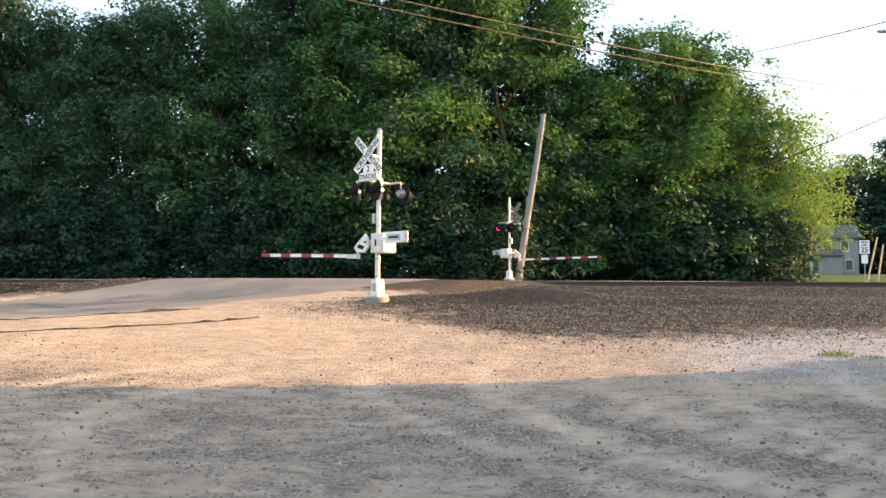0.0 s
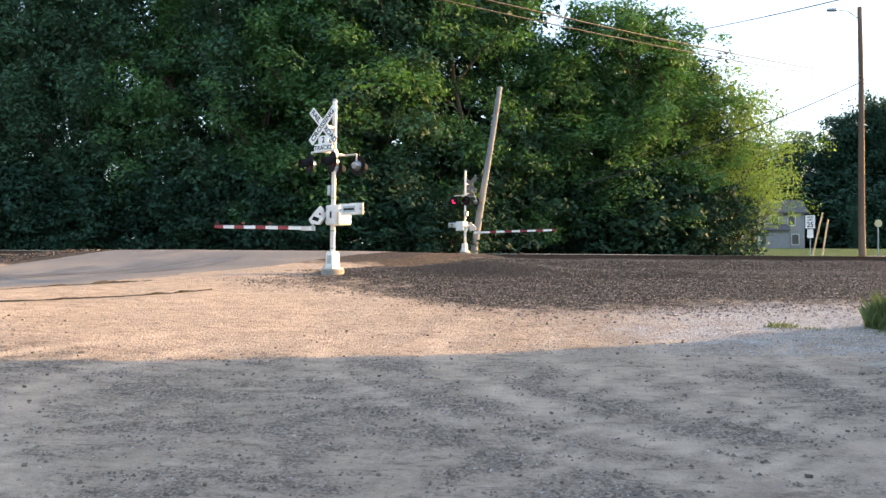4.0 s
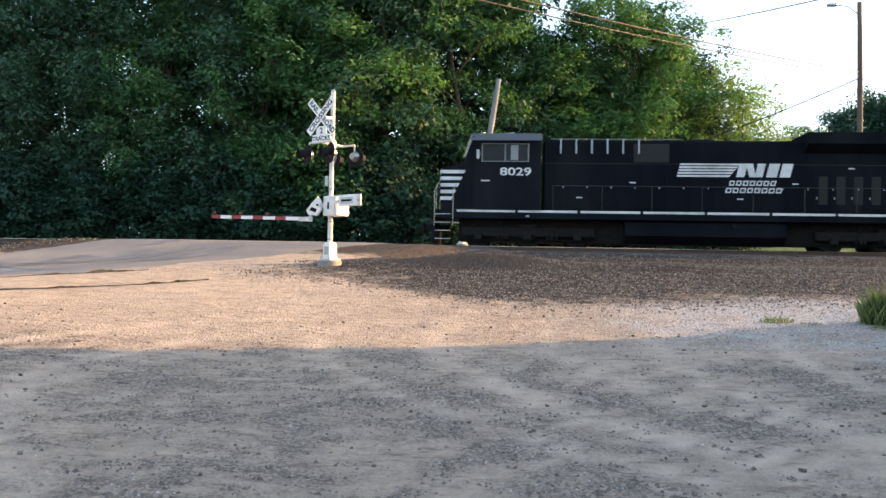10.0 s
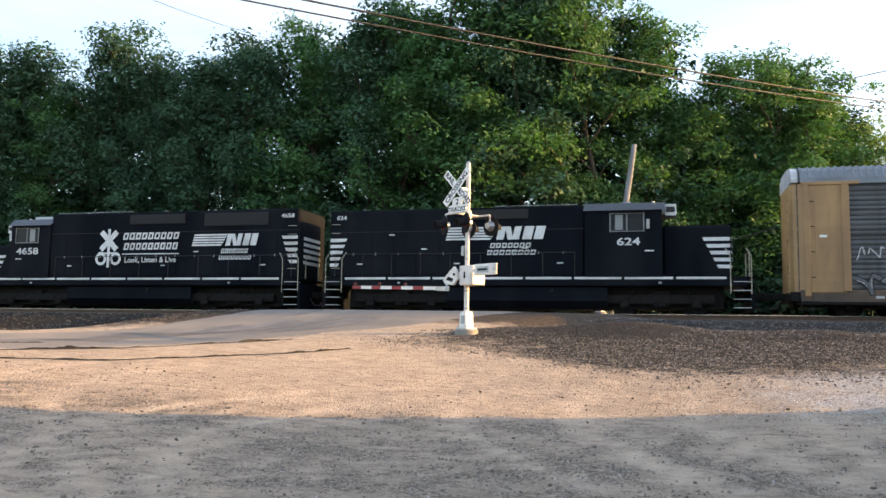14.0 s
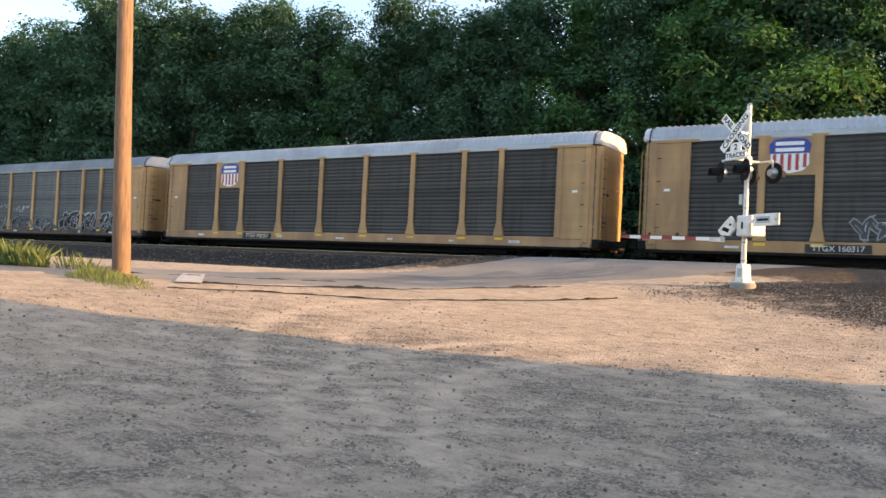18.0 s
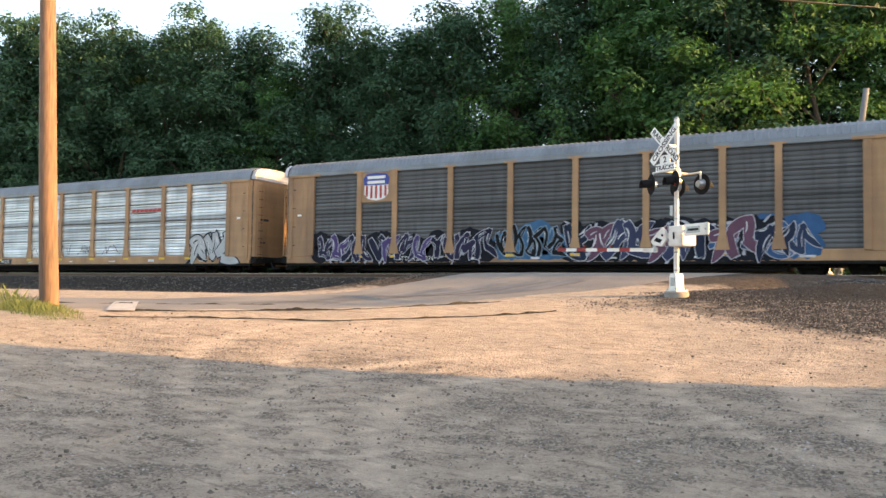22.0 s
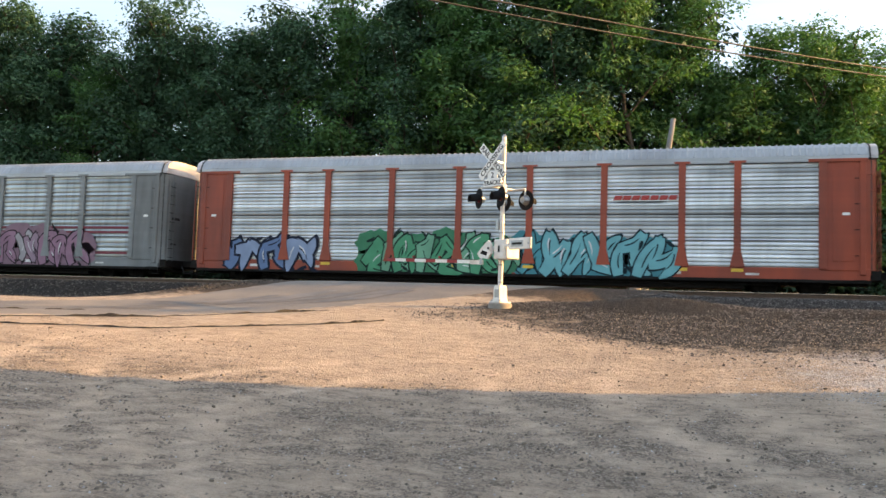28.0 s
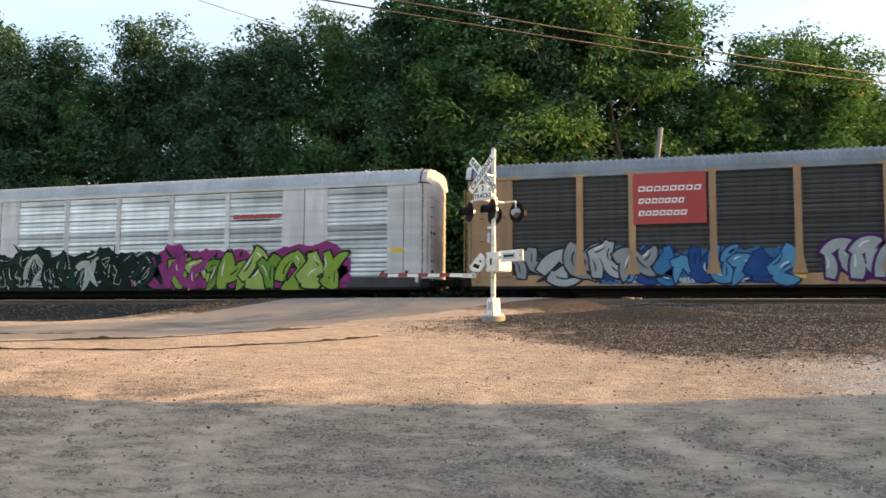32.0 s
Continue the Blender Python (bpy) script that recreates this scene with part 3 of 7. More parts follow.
# ---- railway ----
def build_track(yc, label):
    th = thing("railway_track", label, "railway track", pose(0, yc, 0), kind="structure")
    for s in (-1, 1):
        rail = Shape()
        y = s * (HALF_GAUGE + 0.036)
        prof = [(-0.075, 0), (0.075, 0), (0.075, 0.012), (0.012, 0.035), (0.012, 0.125), (0.036, 0.135), (0.036, 0.155), (-0.036, 0.155), (-0.036, 0.135), (-0.012, 0.125), (-0.012, 0.035), (-0.075, 0.012)]
        rail.prism([(y + a, RAIL_Z - 0.17 + b) for a, b in prof], "x", -400, 300)
        part("rail", rail, STEEL, th, "rusty steel rail")
        part("rail_head", Shape().box(-400, 300, y - 0.034, y + 0.034, RAIL_Z - 0.016, RAIL_Z), RAILHEAD, th, "worn bright rail top")
    tie = Shape().box(-0.11, 0.11, -1.28, 1.28, RAIL_Z - 0.35, RAIL_Z - 0.17, 0.012).mesh("sleeper", TIE)
    rng = random.Random(3)
    for k in range(120):
        x = -40 + k * 0.53
        ob = part("sleeper", tie, TIE, th, at=pose(x + rng.uniform(-.02, .02), rng.uniform(-.03, .03), 0, 0, 0, rng.uniform(-1, 1)))
    rest = Shape()
    for k in range(300):
        for x in (-40 - 0.53 * (k + 1), 23.6 + 0.53 * k):
            rest.box(x - 0.11, x + 0.11, -1.28, 1.28, RAIL_Z - 0.35, RAIL_Z - 0.17)
    tagged(part("sleepers_beyond", rest, TIE, th), kind="stuff")
    return th


build_track(NEAR_Y, "near railway track of rusty rails on timber sleepers")
build_track(FAR_Y, "far railway track of rusty rails on timber sleepers")


# ---- crossing signals ----
def crossing_signal(at, label, arm_len, lit, tilt=0.0, face=4.0):
    """Mast with crossbuck, track-count plate, two pairs of lamps, gate mechanism and a lowered gate arm.
    Local axes: the arm reaches to -x; signs and lamps look to -y, turned by face towards the kerb."""
    th = thing("crossing_signal", label, "crossing signal", at, group="crossing signals")
    head = pose(0, 0, 0, 0, 0, face)
    part("foundation", Shape().tube((0, 0, -0.4), (0, 0, 0.1), 0.3, 0.29, 18).tube((0, 0, 0.1), (0, 0, 0.13), 0.29, 0.26, 18), CONCRETE, th, "round concrete footing")
    base = Shape().prism([(-0.16, 0.13), (0.16, 0.13), (0.12, 0.24), (0.11, 0.5), (0.075, 0.56), (-0.075, 0.56), (-0.11, 0.5), (-0.12, 0.24)], "y", -0.12, 0.12)
    base.box(-0.19, 0.19, -0.19, 0.19, 0.13, 0.16, 0.008)
    base = part("base_casting", base, WHITE, th, "white painted base casting")
    for bx in (-0.15, 0.15):
        for by in (-0.15, 0.15):
            part("anchor_bolt", Shape().tube((bx, by, 0.15), (bx, by, 0.21), 0.018, 0.018, 6), GALV, base)
    part("base_door", Shape().box(-0.07, 0.07, -0.132, -0.12, 0.26, 0.46, 0.004), GALV, base)
    part("mast", Shape().tube((0, 0, 0.55), (0, 0, 4.28), 0.057, 0.057, 16), WHITE, th, "white painted steel mast")
    part("cap", Shape().tube((0, 0, 4.28), (0, 0, 4.34), 0.07, 0.03, 14), GALV, th)
    part("conduit", Shape().pipe([(-0.1, 0.03, 0.3), (-0.1, 0.03, 1.3), (-0.04, 0.03, 1.42)], 0.022, 8), WHITE, th)
    for z in (0.62, 1.05, 1.85, 2.55):
        part("mast_clamp", Shape().tube((0, 0, z), (0, 0, z + 0.035), 0.066, 0.066, 14), GALV, th)
    # crossbuck: two blades crossing at right angles, bare metal behind
    for ang, text, dy in ((-45, "RAILROAD", -0.4), (45, "CROSSING", -0.416)):
        w, ln = 0.2, 1.14
        m = head @ pose(0, dy, 3.62) @ pose(0, 0, 0, 0, -ang, 0)
        bl = Shape().box(-ln / 2, ln / 2, -0.005, 0.003, -w / 2, w / 2, 0.003)
        blade = part("crossbuck_blade", bl, SIGNWHITE, th, "white reflective blade with black letters", m)
        part("blade_back", Shape().box(-ln / 2 + 0.004, ln / 2 - 0.004, 0.003, 0.007, -w / 2 + 0.004, w / 2 - 0.004), SIGNBACK, blade, "bare weathered metal back")
        if text == "RAILROAD":
            words("lettering", "RAIL", 0.18, BLACK, blade, pose(-0.34, -0.008, 0), stretch=1.05, bold=0.004)
            words("lettering", "ROAD", 0.18, BLACK, blade, pose(0.34, -0.008, 0), stretch=1.05, bold=0.004)
        else:
            words("lettering", text, 0.18, BLACK, blade, pose(0, -0.008, 0), stretch=1.14, bold=0.004)
    out = [(-0.17, -0.02), (-0.17, 0.12), (-0.1, 0.17), (0.1, 0.17), (0.17, 0.12), (0.17, -0.02), (0.3, -0.03), (0.3, -0.23), (-0.3, -0.23), (-0.3, -0.03)]
    plate = part("track_count_plate", Shape().prism(out, "y", -0.005, 0.003), SIGNWHITE, th, "white plate with black lettering", head @ pose(0, -0.385, 3.2))
    part("plate_back", Shape().prism([(u * 0.985, v * 0.985) for u, v in out], "y", 0.003, 0.007), SIGNBACK, plate)
    words("lettering", "2", 0.2, BLACK, plate, pose(0, -0.008, 0.06), bold=0.004)
    words("lettering", "TRACKS", 0.15, BLACK, plate, pose(0, -0.008, -0.13), stretch=1.05, bold=0.003)
    for z in (3.12, 3.6):
        part("sign_bracket", Shape().box(-0.03, 0.03, -0.39, 0.0, z, z + 0.035), GALV, th, at=head)
    # cross arm with the lamps: a pair to each side
    far = 0.4
    arm = Shape().pipe([(-0.38, -far, 2.98), (0.38, -far, 2.98)], 0.024, 8).pipe([(-0.38, far, 2.98), (0.38, far, 2.98)], 0.024, 8)
    arm.pipe([(0, -far, 2.98), (0, far, 2.98)], 0.028, 8).tube((0, 0, 2.88), (0, 0, 3.06), 0.1, 0.1, 12).tube((0, 0, 3.06), (0, 0, 3.1), 0.1, 0.06, 12)
    for x in (-0.38, 0.38):
        for y in (-far, far):
            arm.pipe([(x, y, 2.98), (x, y, 2.82)], 0.022, 8)
    part("lamp_arm", arm, WHITE, th, "white cross arm", head)
    for x, y0, sy in ((-0.38, -far, -1), (0.38, -far, -1), (-0.38, far, 1), (0.38, far, 1)):
        aim = head @ pose(x, y0, 0, 0, 0, -24 if sy < 0 else 0) @ pose(-x, -y0, 0)      # the near pair looks down the road
        lamp = part("lamp", Shape().tube((x, y0 - sy * 0.1, 2.7), (x, y0 + sy * 0.04, 2.7), 0.075, 0.13, 16), GALV, th, "round lamp housing", aim)
        part("backing_disc", Shape().tube((x, y0 + sy * 0.04, 2.7), (x, y0 + sy * 0.05, 2.7), 0.25, 0.25, 28), LAMPBLACK, lamp, "round black target disc")
        glowing = lit and x > 0 and sy == 1
        part("lens", Shape().tube((x, y0 + sy * 0.05, 2.7), (x, y0 + sy * 0.075, 2.7), 0.12, 0.09, 18), LENS_ON if glowing else LENS_OFF, lamp, "round red lens")
        hood, n = Shape(), 14
        for yy, rr, fall in ((0.05, 0.13, 0), (0.3, 0.125, 0.03), (0.296, 0.118, 0.03), (0.05, 0.122, 0)):
            hood.v += [(x + rr * math.cos(math.pi * i / (n - 1) * 1.3 - 0.15 * math.pi), y0 + sy * yy, 2.7 - fall + rr * math.sin(math.pi * i / (n - 1) * 1.3 - 0.15 * math.pi)) for i in range(n)]
        hood.f += [(k * n + i, k * n + i + 1, (k + 1) * n + i + 1, (k + 1) * n + i) for k in range(3) for i in range(n - 1)]
        hood.s += [True] * (3 * (n - 1))
        part("hood", hood, LAMPBLACK, lamp, "black visor")
    part("junction_box", Shape().box(-0.17, -0.06, -0.07, 0.07, 1.95, 2.2, 0.015), GALV, th)
    # gate mechanism
    body = part("gate_mechanism", Shape().box(-0.02, 0.46, -0.26, 0.2, 1.2, 1.68, 0.03), WHITE, th, "white gate machine case")
    part("case_door", Shape().box(0.03, 0.41, -0.272, -0.26, 1.26, 1.62, 0.01), WHITE, body)
    part("case_latch", Shape().box(0.19, 0.23, -0.3, -0.272, 1.36, 1.52, 0.006), LAMPBLACK, body)
    for z in (1.3, 1.55):
        part("hinge", Shape().tube((0.04, -0.278, z), (0.04, -0.278, z + 0.07), 0.012, 0.012, 8), GALV, body)
    hub = Shape().prism([(-0.5, 1.34), (-0.42, 1.24), (-0.12, 1.2), (0.02, 1.34), (0.0, 1.56), (-0.1, 1.66), (-0.3, 1.52)], "y", -0.36, -0.3)
    hub.tube((-0.06, -0.38, 1.46), (-0.06, 0.3, 1.46), 0.06, 0.06, 14)
    hub = part("arm_bracket", hub, WHITE, th, "white arm bracket")
    part("bracket_slot", Shape().prism([(-0.38, 1.34), (-0.16, 1.28), (-0.1, 1.36), (-0.3, 1.42)], "y", -0.366, -0.36), LAMPBLACK, hub)
    part("pivot_bolt", Shape().tube((-0.06, -0.4, 1.46), (-0.06, -0.38, 1.46), 0.03, 0.03, 8), LAMPBLACK, hub)
    gate = part("gate_arm", Shape().box(-0.85, -0.35, -0.34, -0.3, 1.05, 1.17, 0.006), WHITE, th, "lowered red and white striped gate arm", pose(0, 0, 0, 0, tilt, 0))
    part("arm_strap", Shape().prism([(-0.46, 1.06), (-0.36, 1.06), (-0.36, 1.36), (-0.44, 1.36)], "y", -0.35, -0.343), GALV, gate)
    x, k = -0.85, 0
    while x > -arm_len + 0.1:
        nx = max(x - (0.42 if k % 2 else 0.5), -arm_len)
        part("stripe", Shape().box(nx, x, -0.334, -0.306, 1.07, 1.16, 0.004), ARMRED if k % 2 else SIGNWHITE, gate)
        x, k = nx, k + 1
    part("arm_cable", Shape().pipe([(-0.5, -0.345, 1.165), (-arm_len + 0.1, -0.345, 1.165)], 0.007, 5), CABLE, gate)
    for fx in (0.41, 0.68, 0.95):
        x = -0.35 - (arm_len - 0.35) * fx
        lamp = part("gate_lamp", Shape().box(x - 0.022, x + 0.022, -0.34, -0.3, 1.16, 1.19, 0.004).tube((x, -0.35, 1.215), (x, -0.29, 1.215), 0.034, 0.034, 12), LAMPBLACK, gate, "small gate lamp")
        part("lens", Shape().tube((x, -0.362, 1.215), (x, -0.35, 1.215), 0.026, 0.03, 12), ARMRED, lamp, "small red lens")
    part("counterweight_arm", Shape().box(0.4, 1.3, -0.34, -0.29, 1.48, 1.55), WHITE, th)
    wt = part("counterweight", Shape().box(0.66, 1.42, -0.4, -0.34, 1.4, 1.67, 0.015), WHITE, th, "white counterweight plate")
    part("weight_label", Shape().box(0.76, 1.18, -0.408, -0.4, 1.46, 1.61), GALV, wt, "grey label plate")
    part("label_bar", Shape().box(0.8, 1.14, -0.412, -0.408, 1.51, 1.56), LAMPBLACK, wt, "plain dark bar in place of writing")
    for x in (0.7, 1.36):
        part("weight_bolt", Shape().tube((x, -0.42, 1.53), (x, -0.4, 1.53), 0.025, 0.025, 8), GALV, wt)
    return th


LAMPBLACK = surf("matt_black_enamel", (0.006, 0.006, 0.007), (0.011, 0.011, 0.012), 8, 0.7, 0, 0.05, spec=0.15)
SIGNBACK = surf("weathered_sign_back", (0.16, 0.16, 0.165), (0.11, 0.11, 0.115), 9, 0.6, 0.3, 0.05)
ARMRED = surf("faded_red_sheeting", (0.3, 0.016, 0.02), (0.22, 0.016, 0.018), 9, 0.5, 0, 0.02)
LENS_ON = glow("lit_red_lens", (0.9, 0.015, 0.06), 1.2)
crossing_signal(pose(-4.72, 19.85, height(-4.72, 19.85) - 0.02, 0, 0, -34), "white crossing signal with crossbuck and lowered striped gate", 4.6, False, 2.2)
crossing_signal(pose(-3.1, 42.0, height(-3.1, 42.0) - 0.02, 0, 0, 146), "white crossing signal beyond the tracks, seen from behind", 5.2, True)




# ---- poles and wires ----
def utility_pole(x, y, top, r0, r1, material, label, lean=(0, 0), arm=None):
    z = height(x, y)
    th = thing("utility_pole", label, "utility pole", pose(x, y, z), group="utility poles")
    sh = Shape()
    n, rings = 14, 9
    for k in range(rings):
        u = k / (rings - 1)
        r = r0 + (r1 - r0) * u
        cx, cy = lean[0] * u + 0.03 * math.sin(u * 5 + x), lean[1] * u
        sh.v += [(cx + r * math.cos(2 * math.pi * i / n), cy + r * math.sin(2 * math.pi * i / n), -0.3 + (top - z + 0.3) * u) for i in range(n)]
        if k:
            o = (k - 1) * n
            sh.f += [(o + i, o + (i + 1) % n, o + n + (i + 1) % n, o + n + i) for i in range(n)]
            sh.s += [True] * n
    sh.f.append(tuple(range((rings - 1) * n, rings * n)))
    sh.s.append(False)
    part("shaft", sh, material, th, "tapered round timber shaft")
    return th


def wire(p, q, sag, r=0.012, label="sagging black overhead cable"):
    pts = [Vector(p).lerp(Vector(q), k / 16) - Vector((0, 0, sag * 4 * (k / 16) * (1 - k / 16))) for k in range(17)]
    return tagged(part("overhead_wire", Shape().pipe(pts, r, 5), CABLE), label, "overhead wire", group="overhead wires")


LP, RP, FP, LEAN = (-15.1, 10.7), (5.55, 12.4), (16.8, 43.0), (-2.72, 42.9)
lp = utility_pole(*LP, 10.9, 0.19, 0.13, POLEWOOD, "tall brown timber utility pole at the roadside", (-0.2, -0.4))
part("insulator", Shape().tube((0, -0.16, 8.1), (0, -0.16, 8.22), 0.05, 0.035, 10), GALV, lp)
part("insulator", Shape().tube((0, -0.16, 7.85), (0, -0.16, 7.97), 0.05, 0.035, 10), GALV, lp)
rp = utility_pole(*RP, 10.0, 0.14, 0.12, POLEDARK, "weathered dark brown timber utility pole beside the ballast", (-0.1, 0))
part("guy_marker", Shape().box(0.13, 0.27, -0.06, 0.06, 0.72, 1.12, 0.03), surf("yellow_marker", (0.55, 0.4, 0.05), (0.45, 0.33, 0.05), 9, 0.5), rp, "yellow plastic marker")
fp = utility_pole(*FP, 15.3, 0.17, 0.11, POLEDARK, "tall timber utility pole with a street light", (-0.1, 0))
lamp_arm = Shape().pipe([(-0.1, 0, 12.0), (-0.7, -0.1, 12.4), (-1.3, -0.2, 12.45)], 0.025, 6)
part("light_bracket", lamp_arm, GALV, fp)
part("street_light", Shape().box(-1.75, -1.25, -0.3, -0.1, 12.38, 12.52, 0.04), GALV, fp, "small grey street light head")
utility_pole(*LEAN, 11.45, 0.2, 0.13, POLEGREY, "leaning weathered utility pole beside the far signal", (1.3, 0))
wire((*LP, 9.3), (*FP, 11.75), 0.42, 0.026)
wire((*LP, 9.05), (*FP, 11.55), 0.5, 0.022)
wire((*LP, 9.3), (-45, -22, 9.2), 0.5, 0.02)
wire((*LP, 9.05), (-45, -22, 8.95), 0.5, 0.016)
wire((*LP, 10.2), (-21.3, 46.0, 19.2), 0.5, 0.012)
wire((*RP, 5.9), (4.0, 46.0, 14.8), 0.3, 0.012)
wire((*FP, 11.5), (3.0, 46.0, 6.6), 0.35, 0.03)
wire((*FP, 11.6), (60, 44, 12.5), 0.6, 0.016)
wire((*FP, 11.4), (60, 38, 12.2), 0.6, 0.016)
wire((*RP, 6.1), (19, 3, 7.0), 0.3, 0.012)


# ---- trees ----
def leaf_cloud(rng, centres, radii, count, size, droop=0.3):
    """Many small leaves lying like shingles over the tops of flattened sprays: vertices and faces."""
    which = rng.choice(len(centres), count, p=radii ** 2 / (radii ** 2).sum())
    d = rng.normal(size=(count, 3))
    d /= np.linalg.norm(d, axis=1)[:, None]
    d[:, 2] = np.where(d[:, 2] < -0.45, -d[:, 2] * 0.7, d[:, 2])
    # the sprays bulge and thin out, so that no two have one outline
    lump = 1 + 0.28 * np.sin(d[:, 0] * 4 + which * 1.7) * np.sin(d[:, 1] * 5 + which * 2.3)
    rad = radii[which] * lump * (0.35 + 0.8 * rng.random(count) ** 0.55)
    p = centres[which] + d * rad[:, None] * np.array([1, 1, 0.95])
    p[:, 2] -= 0.12 * radii[which] * (d[:, 0] ** 2 + d[:, 1] ** 2)
    nrm = d * 0.8 + rng.normal(size=(count, 3)) * 0.32 + np.array([0, 0, 0.35])
    nrm /= np.linalg.norm(nrm, axis=1)[:, None]
    t = np.cross(nrm, rng.normal(size=(count, 3)))
    t /= np.linalg.norm(t, axis=1)[:, None] + 1e-9
    b = np.cross(nrm, t)
    s = size * (0.6 + 0.8 * rng.random(count))[:, None]
    tip, side = t * s, b * s * 0.46
    v = np.stack([p - tip * 0.5 + side, p - tip * 0.5 - side, p + tip * 0.6 - np.array([0, 0, droop]) * s], 1).reshape(-1, 3)
    f = np.arange(count * 3).reshape(-1, 3)
    return v, f


def mesh_of(name, v, f, material):
    me = bpy.data.meshes.new(name)
    me.vertices.add(len(v))
    me.vertices.foreach_set("co", np.ascontiguousarray(v, dtype=np.float32).ravel())
    k = f.shape[1]
    me.loops.add(f.size)
    me.loops.foreach_set("vertex_index", f.ravel().astype(np.int32))
    me.polygons.add(len(f))
    me.polygons.foreach_set("loop_start", np.arange(0, f.size, k, dtype=np.int32))
    me.update(calc_edges=True)
    me.materials.append(material)
    return me


def make_tree(seed, tall, wide, low, leaves, size, material, label, limbs=24, sprays=6, spray=0.78):
    """A broad-leaved tree: tapered trunk, rising limbs that fork, and leafy sprays along them. Built about its own foot."""
    rng = np.random.default_rng(seed)
    th = thing("tree", label, "tree", group="trees of the wood")
    sh = Shape()
    k17 = tall / 17
    pts = [Vector((0, 0, -0.3))]
    for k in range(1, 8):
        pts.append(Vector((rng.normal() * 0.12 * k ** 0.5, rng.normal() * 0.12 * k ** 0.5, tall * 0.86 * k / 7)))
    for k in range(7):
        sh.tube(pts[k], pts[k + 1], 0.2 * k17 * (1 - k / 7.6), 0.2 * k17 * (1 - (k + 1) / 7.6), 8, False)
    cen, rad = [], []
    for k in range(limbs):
        u = (k + rng.random()) / limbs                      # place of the limb's tip between the crown's foot and top
        z = tall * (low + (0.98 - low) * u)
        shape = min(1.0, 0.6 + u * 1.5) * max(0.0, 1 - max(u - 0.4, 0) / 0.62) ** 0.55 + 0.08
        reach = wide * shape * rng.uniform(0.72, 1.12)
        a = k * 2.4 + rng.normal() * 0.35 + seed
        tip = Vector((math.cos(a) * reach, math.sin(a) * reach, z))
        t = min(max((z - rng.uniform(0.5, 1.25) * reach) / (tall * 0.86), 0.06), 0.97)
        i = min(int(t * 7), 6)
        root = pts[i].lerp(pts[i + 1], t * 7 - i)
        bow = root.lerp(tip, 0.5) + Vector((0, 0, 0.12 * reach))
        sh.tube(root, bow, 0.06 * k17, 0.04 * k17, 5, False).tube(bow, tip, 0.04 * k17, 0.012, 5, False)
        for j in range(sprays):
            w = 0.3 + 0.7 * (j + rng.random() * 0.8) / sprays
            q = root.lerp(bow, w * 2) if w < 0.5 else bow.lerp(tip, w * 2 - 1)
            off = Vector((rng.normal(), rng.normal(), rng.normal() * 1.35)) * (0.22 + 0.24 * w) * wide / 3.4
            cen.append(q + off)
            rad.append(spray * rng.uniform(0.6, 1.25) * wide / 3.4 * (1.1 - 0.12 * u))
    for k in range(limbs * 2):                              # shaded leaves inside the crown
        u = rng.random()
        a, r = rng.random() * 2 * math.pi, wide * 0.5 * rng.random() ** 0.5 * (1 - 0.6 * u)
        cen.append(Vector((math.cos(a) * r, math.sin(a) * r, tall * (low + (0.9 - low) * u))))
        rad.append(spray * rng.uniform(0.8, 1.2) * wide / 3.4)
    part("trunk", sh, BARK, th, "grey-brown trunk and limbs")
    v, f = leaf_cloud(rng, np.array(cen), np.array(rad), leaves, size)
    tagged(part("crown", mesh_of("crown", v, f, material), material, th, "uneven leafy crown"), kind="stuff")
    return th


def stand(tree, x, y, s, turn, squash=1.0):
    """Sets the tree, or a copy, at a place with a size of its own."""
    m = pose(x, y, height(x, y) - 0.1, 0, 0, turn)
    tree.scale = (s * squash, s * squash, s)
    return copy_thing(tree, m)


KINDS = [make_tree(11, 17, 3.6, 0.16, 34000, 0.135, LEAF_A, "dense dark green broad-leaved tree at the wood's edge"),
         make_tree(12, 17, 3.3, 0.1, 34000, 0.13, LEAF_B, "dense green broad-leaved tree at the wood's edge"),
         make_tree(13, 17, 3.9, 0.18, 17000, 0.2, LEAF_A, "broad dark green tree of the wood"),
         make_tree(14, 17, 3.5, 0.05, 34000, 0.135, LEAF_B, "leafy green tree with low branches"),
         make_tree(17, 17, 3.5, 0.12, 34000, 0.135, LEAF_A, "tall dark green tree with rising limbs")]
INNER = [make_tree(21, 17, 4.0, 0.04, 11000, 0.21, LEAF_SHADE, "tall tree inside the wood, leaves darkened for shade"),
         make_tree(22, 17, 3.7, 0.04, 11000, 0.21, LEAF_SHADE, "tall leafy tree inside the wood, leaves darkened for shade")]
LIGHT_TREE = make_tree(15, 13, 4.8, 0.3, 8500, 0.15, LEAF_C, "airy yellow-green tree at the end of the wood", 13, 5, 0.75)
SHRUB = make_tree(16, 4.2, 1.9, 0.03, 4200, 0.15, LEAF_SHADE, "shrub under the wood's edge, leaves darkened for shade", 14, 4, 0.9)

# skyline of the wood: place along the tracks and height of the top
SKYLINE = [(-118, 22.2), (-104, 21.7), (-98, 21.7), (-90, 24.8), (-83, 24.0), (-76, 24.0), (-70, 24.0), (-66, 24.8), (-58, 23.6), (-52, 23.2), (-46, 23.3), (-40.5, 19.8), (-36.5, 22.1), (-32, 22.5), (-28, 21.5), (-25, 20.8), (-22.5, 22.3), (-18.5, 21.6), (-14, 22.2), (-10, 23.2), (-6, 23.4), (-4, 23.7), (-1.4, 23.0), (0.3, 16.8), (3.0, 16.3), (5.6, 17.7), (7.0, 18.2), (8.8, 17.0)]


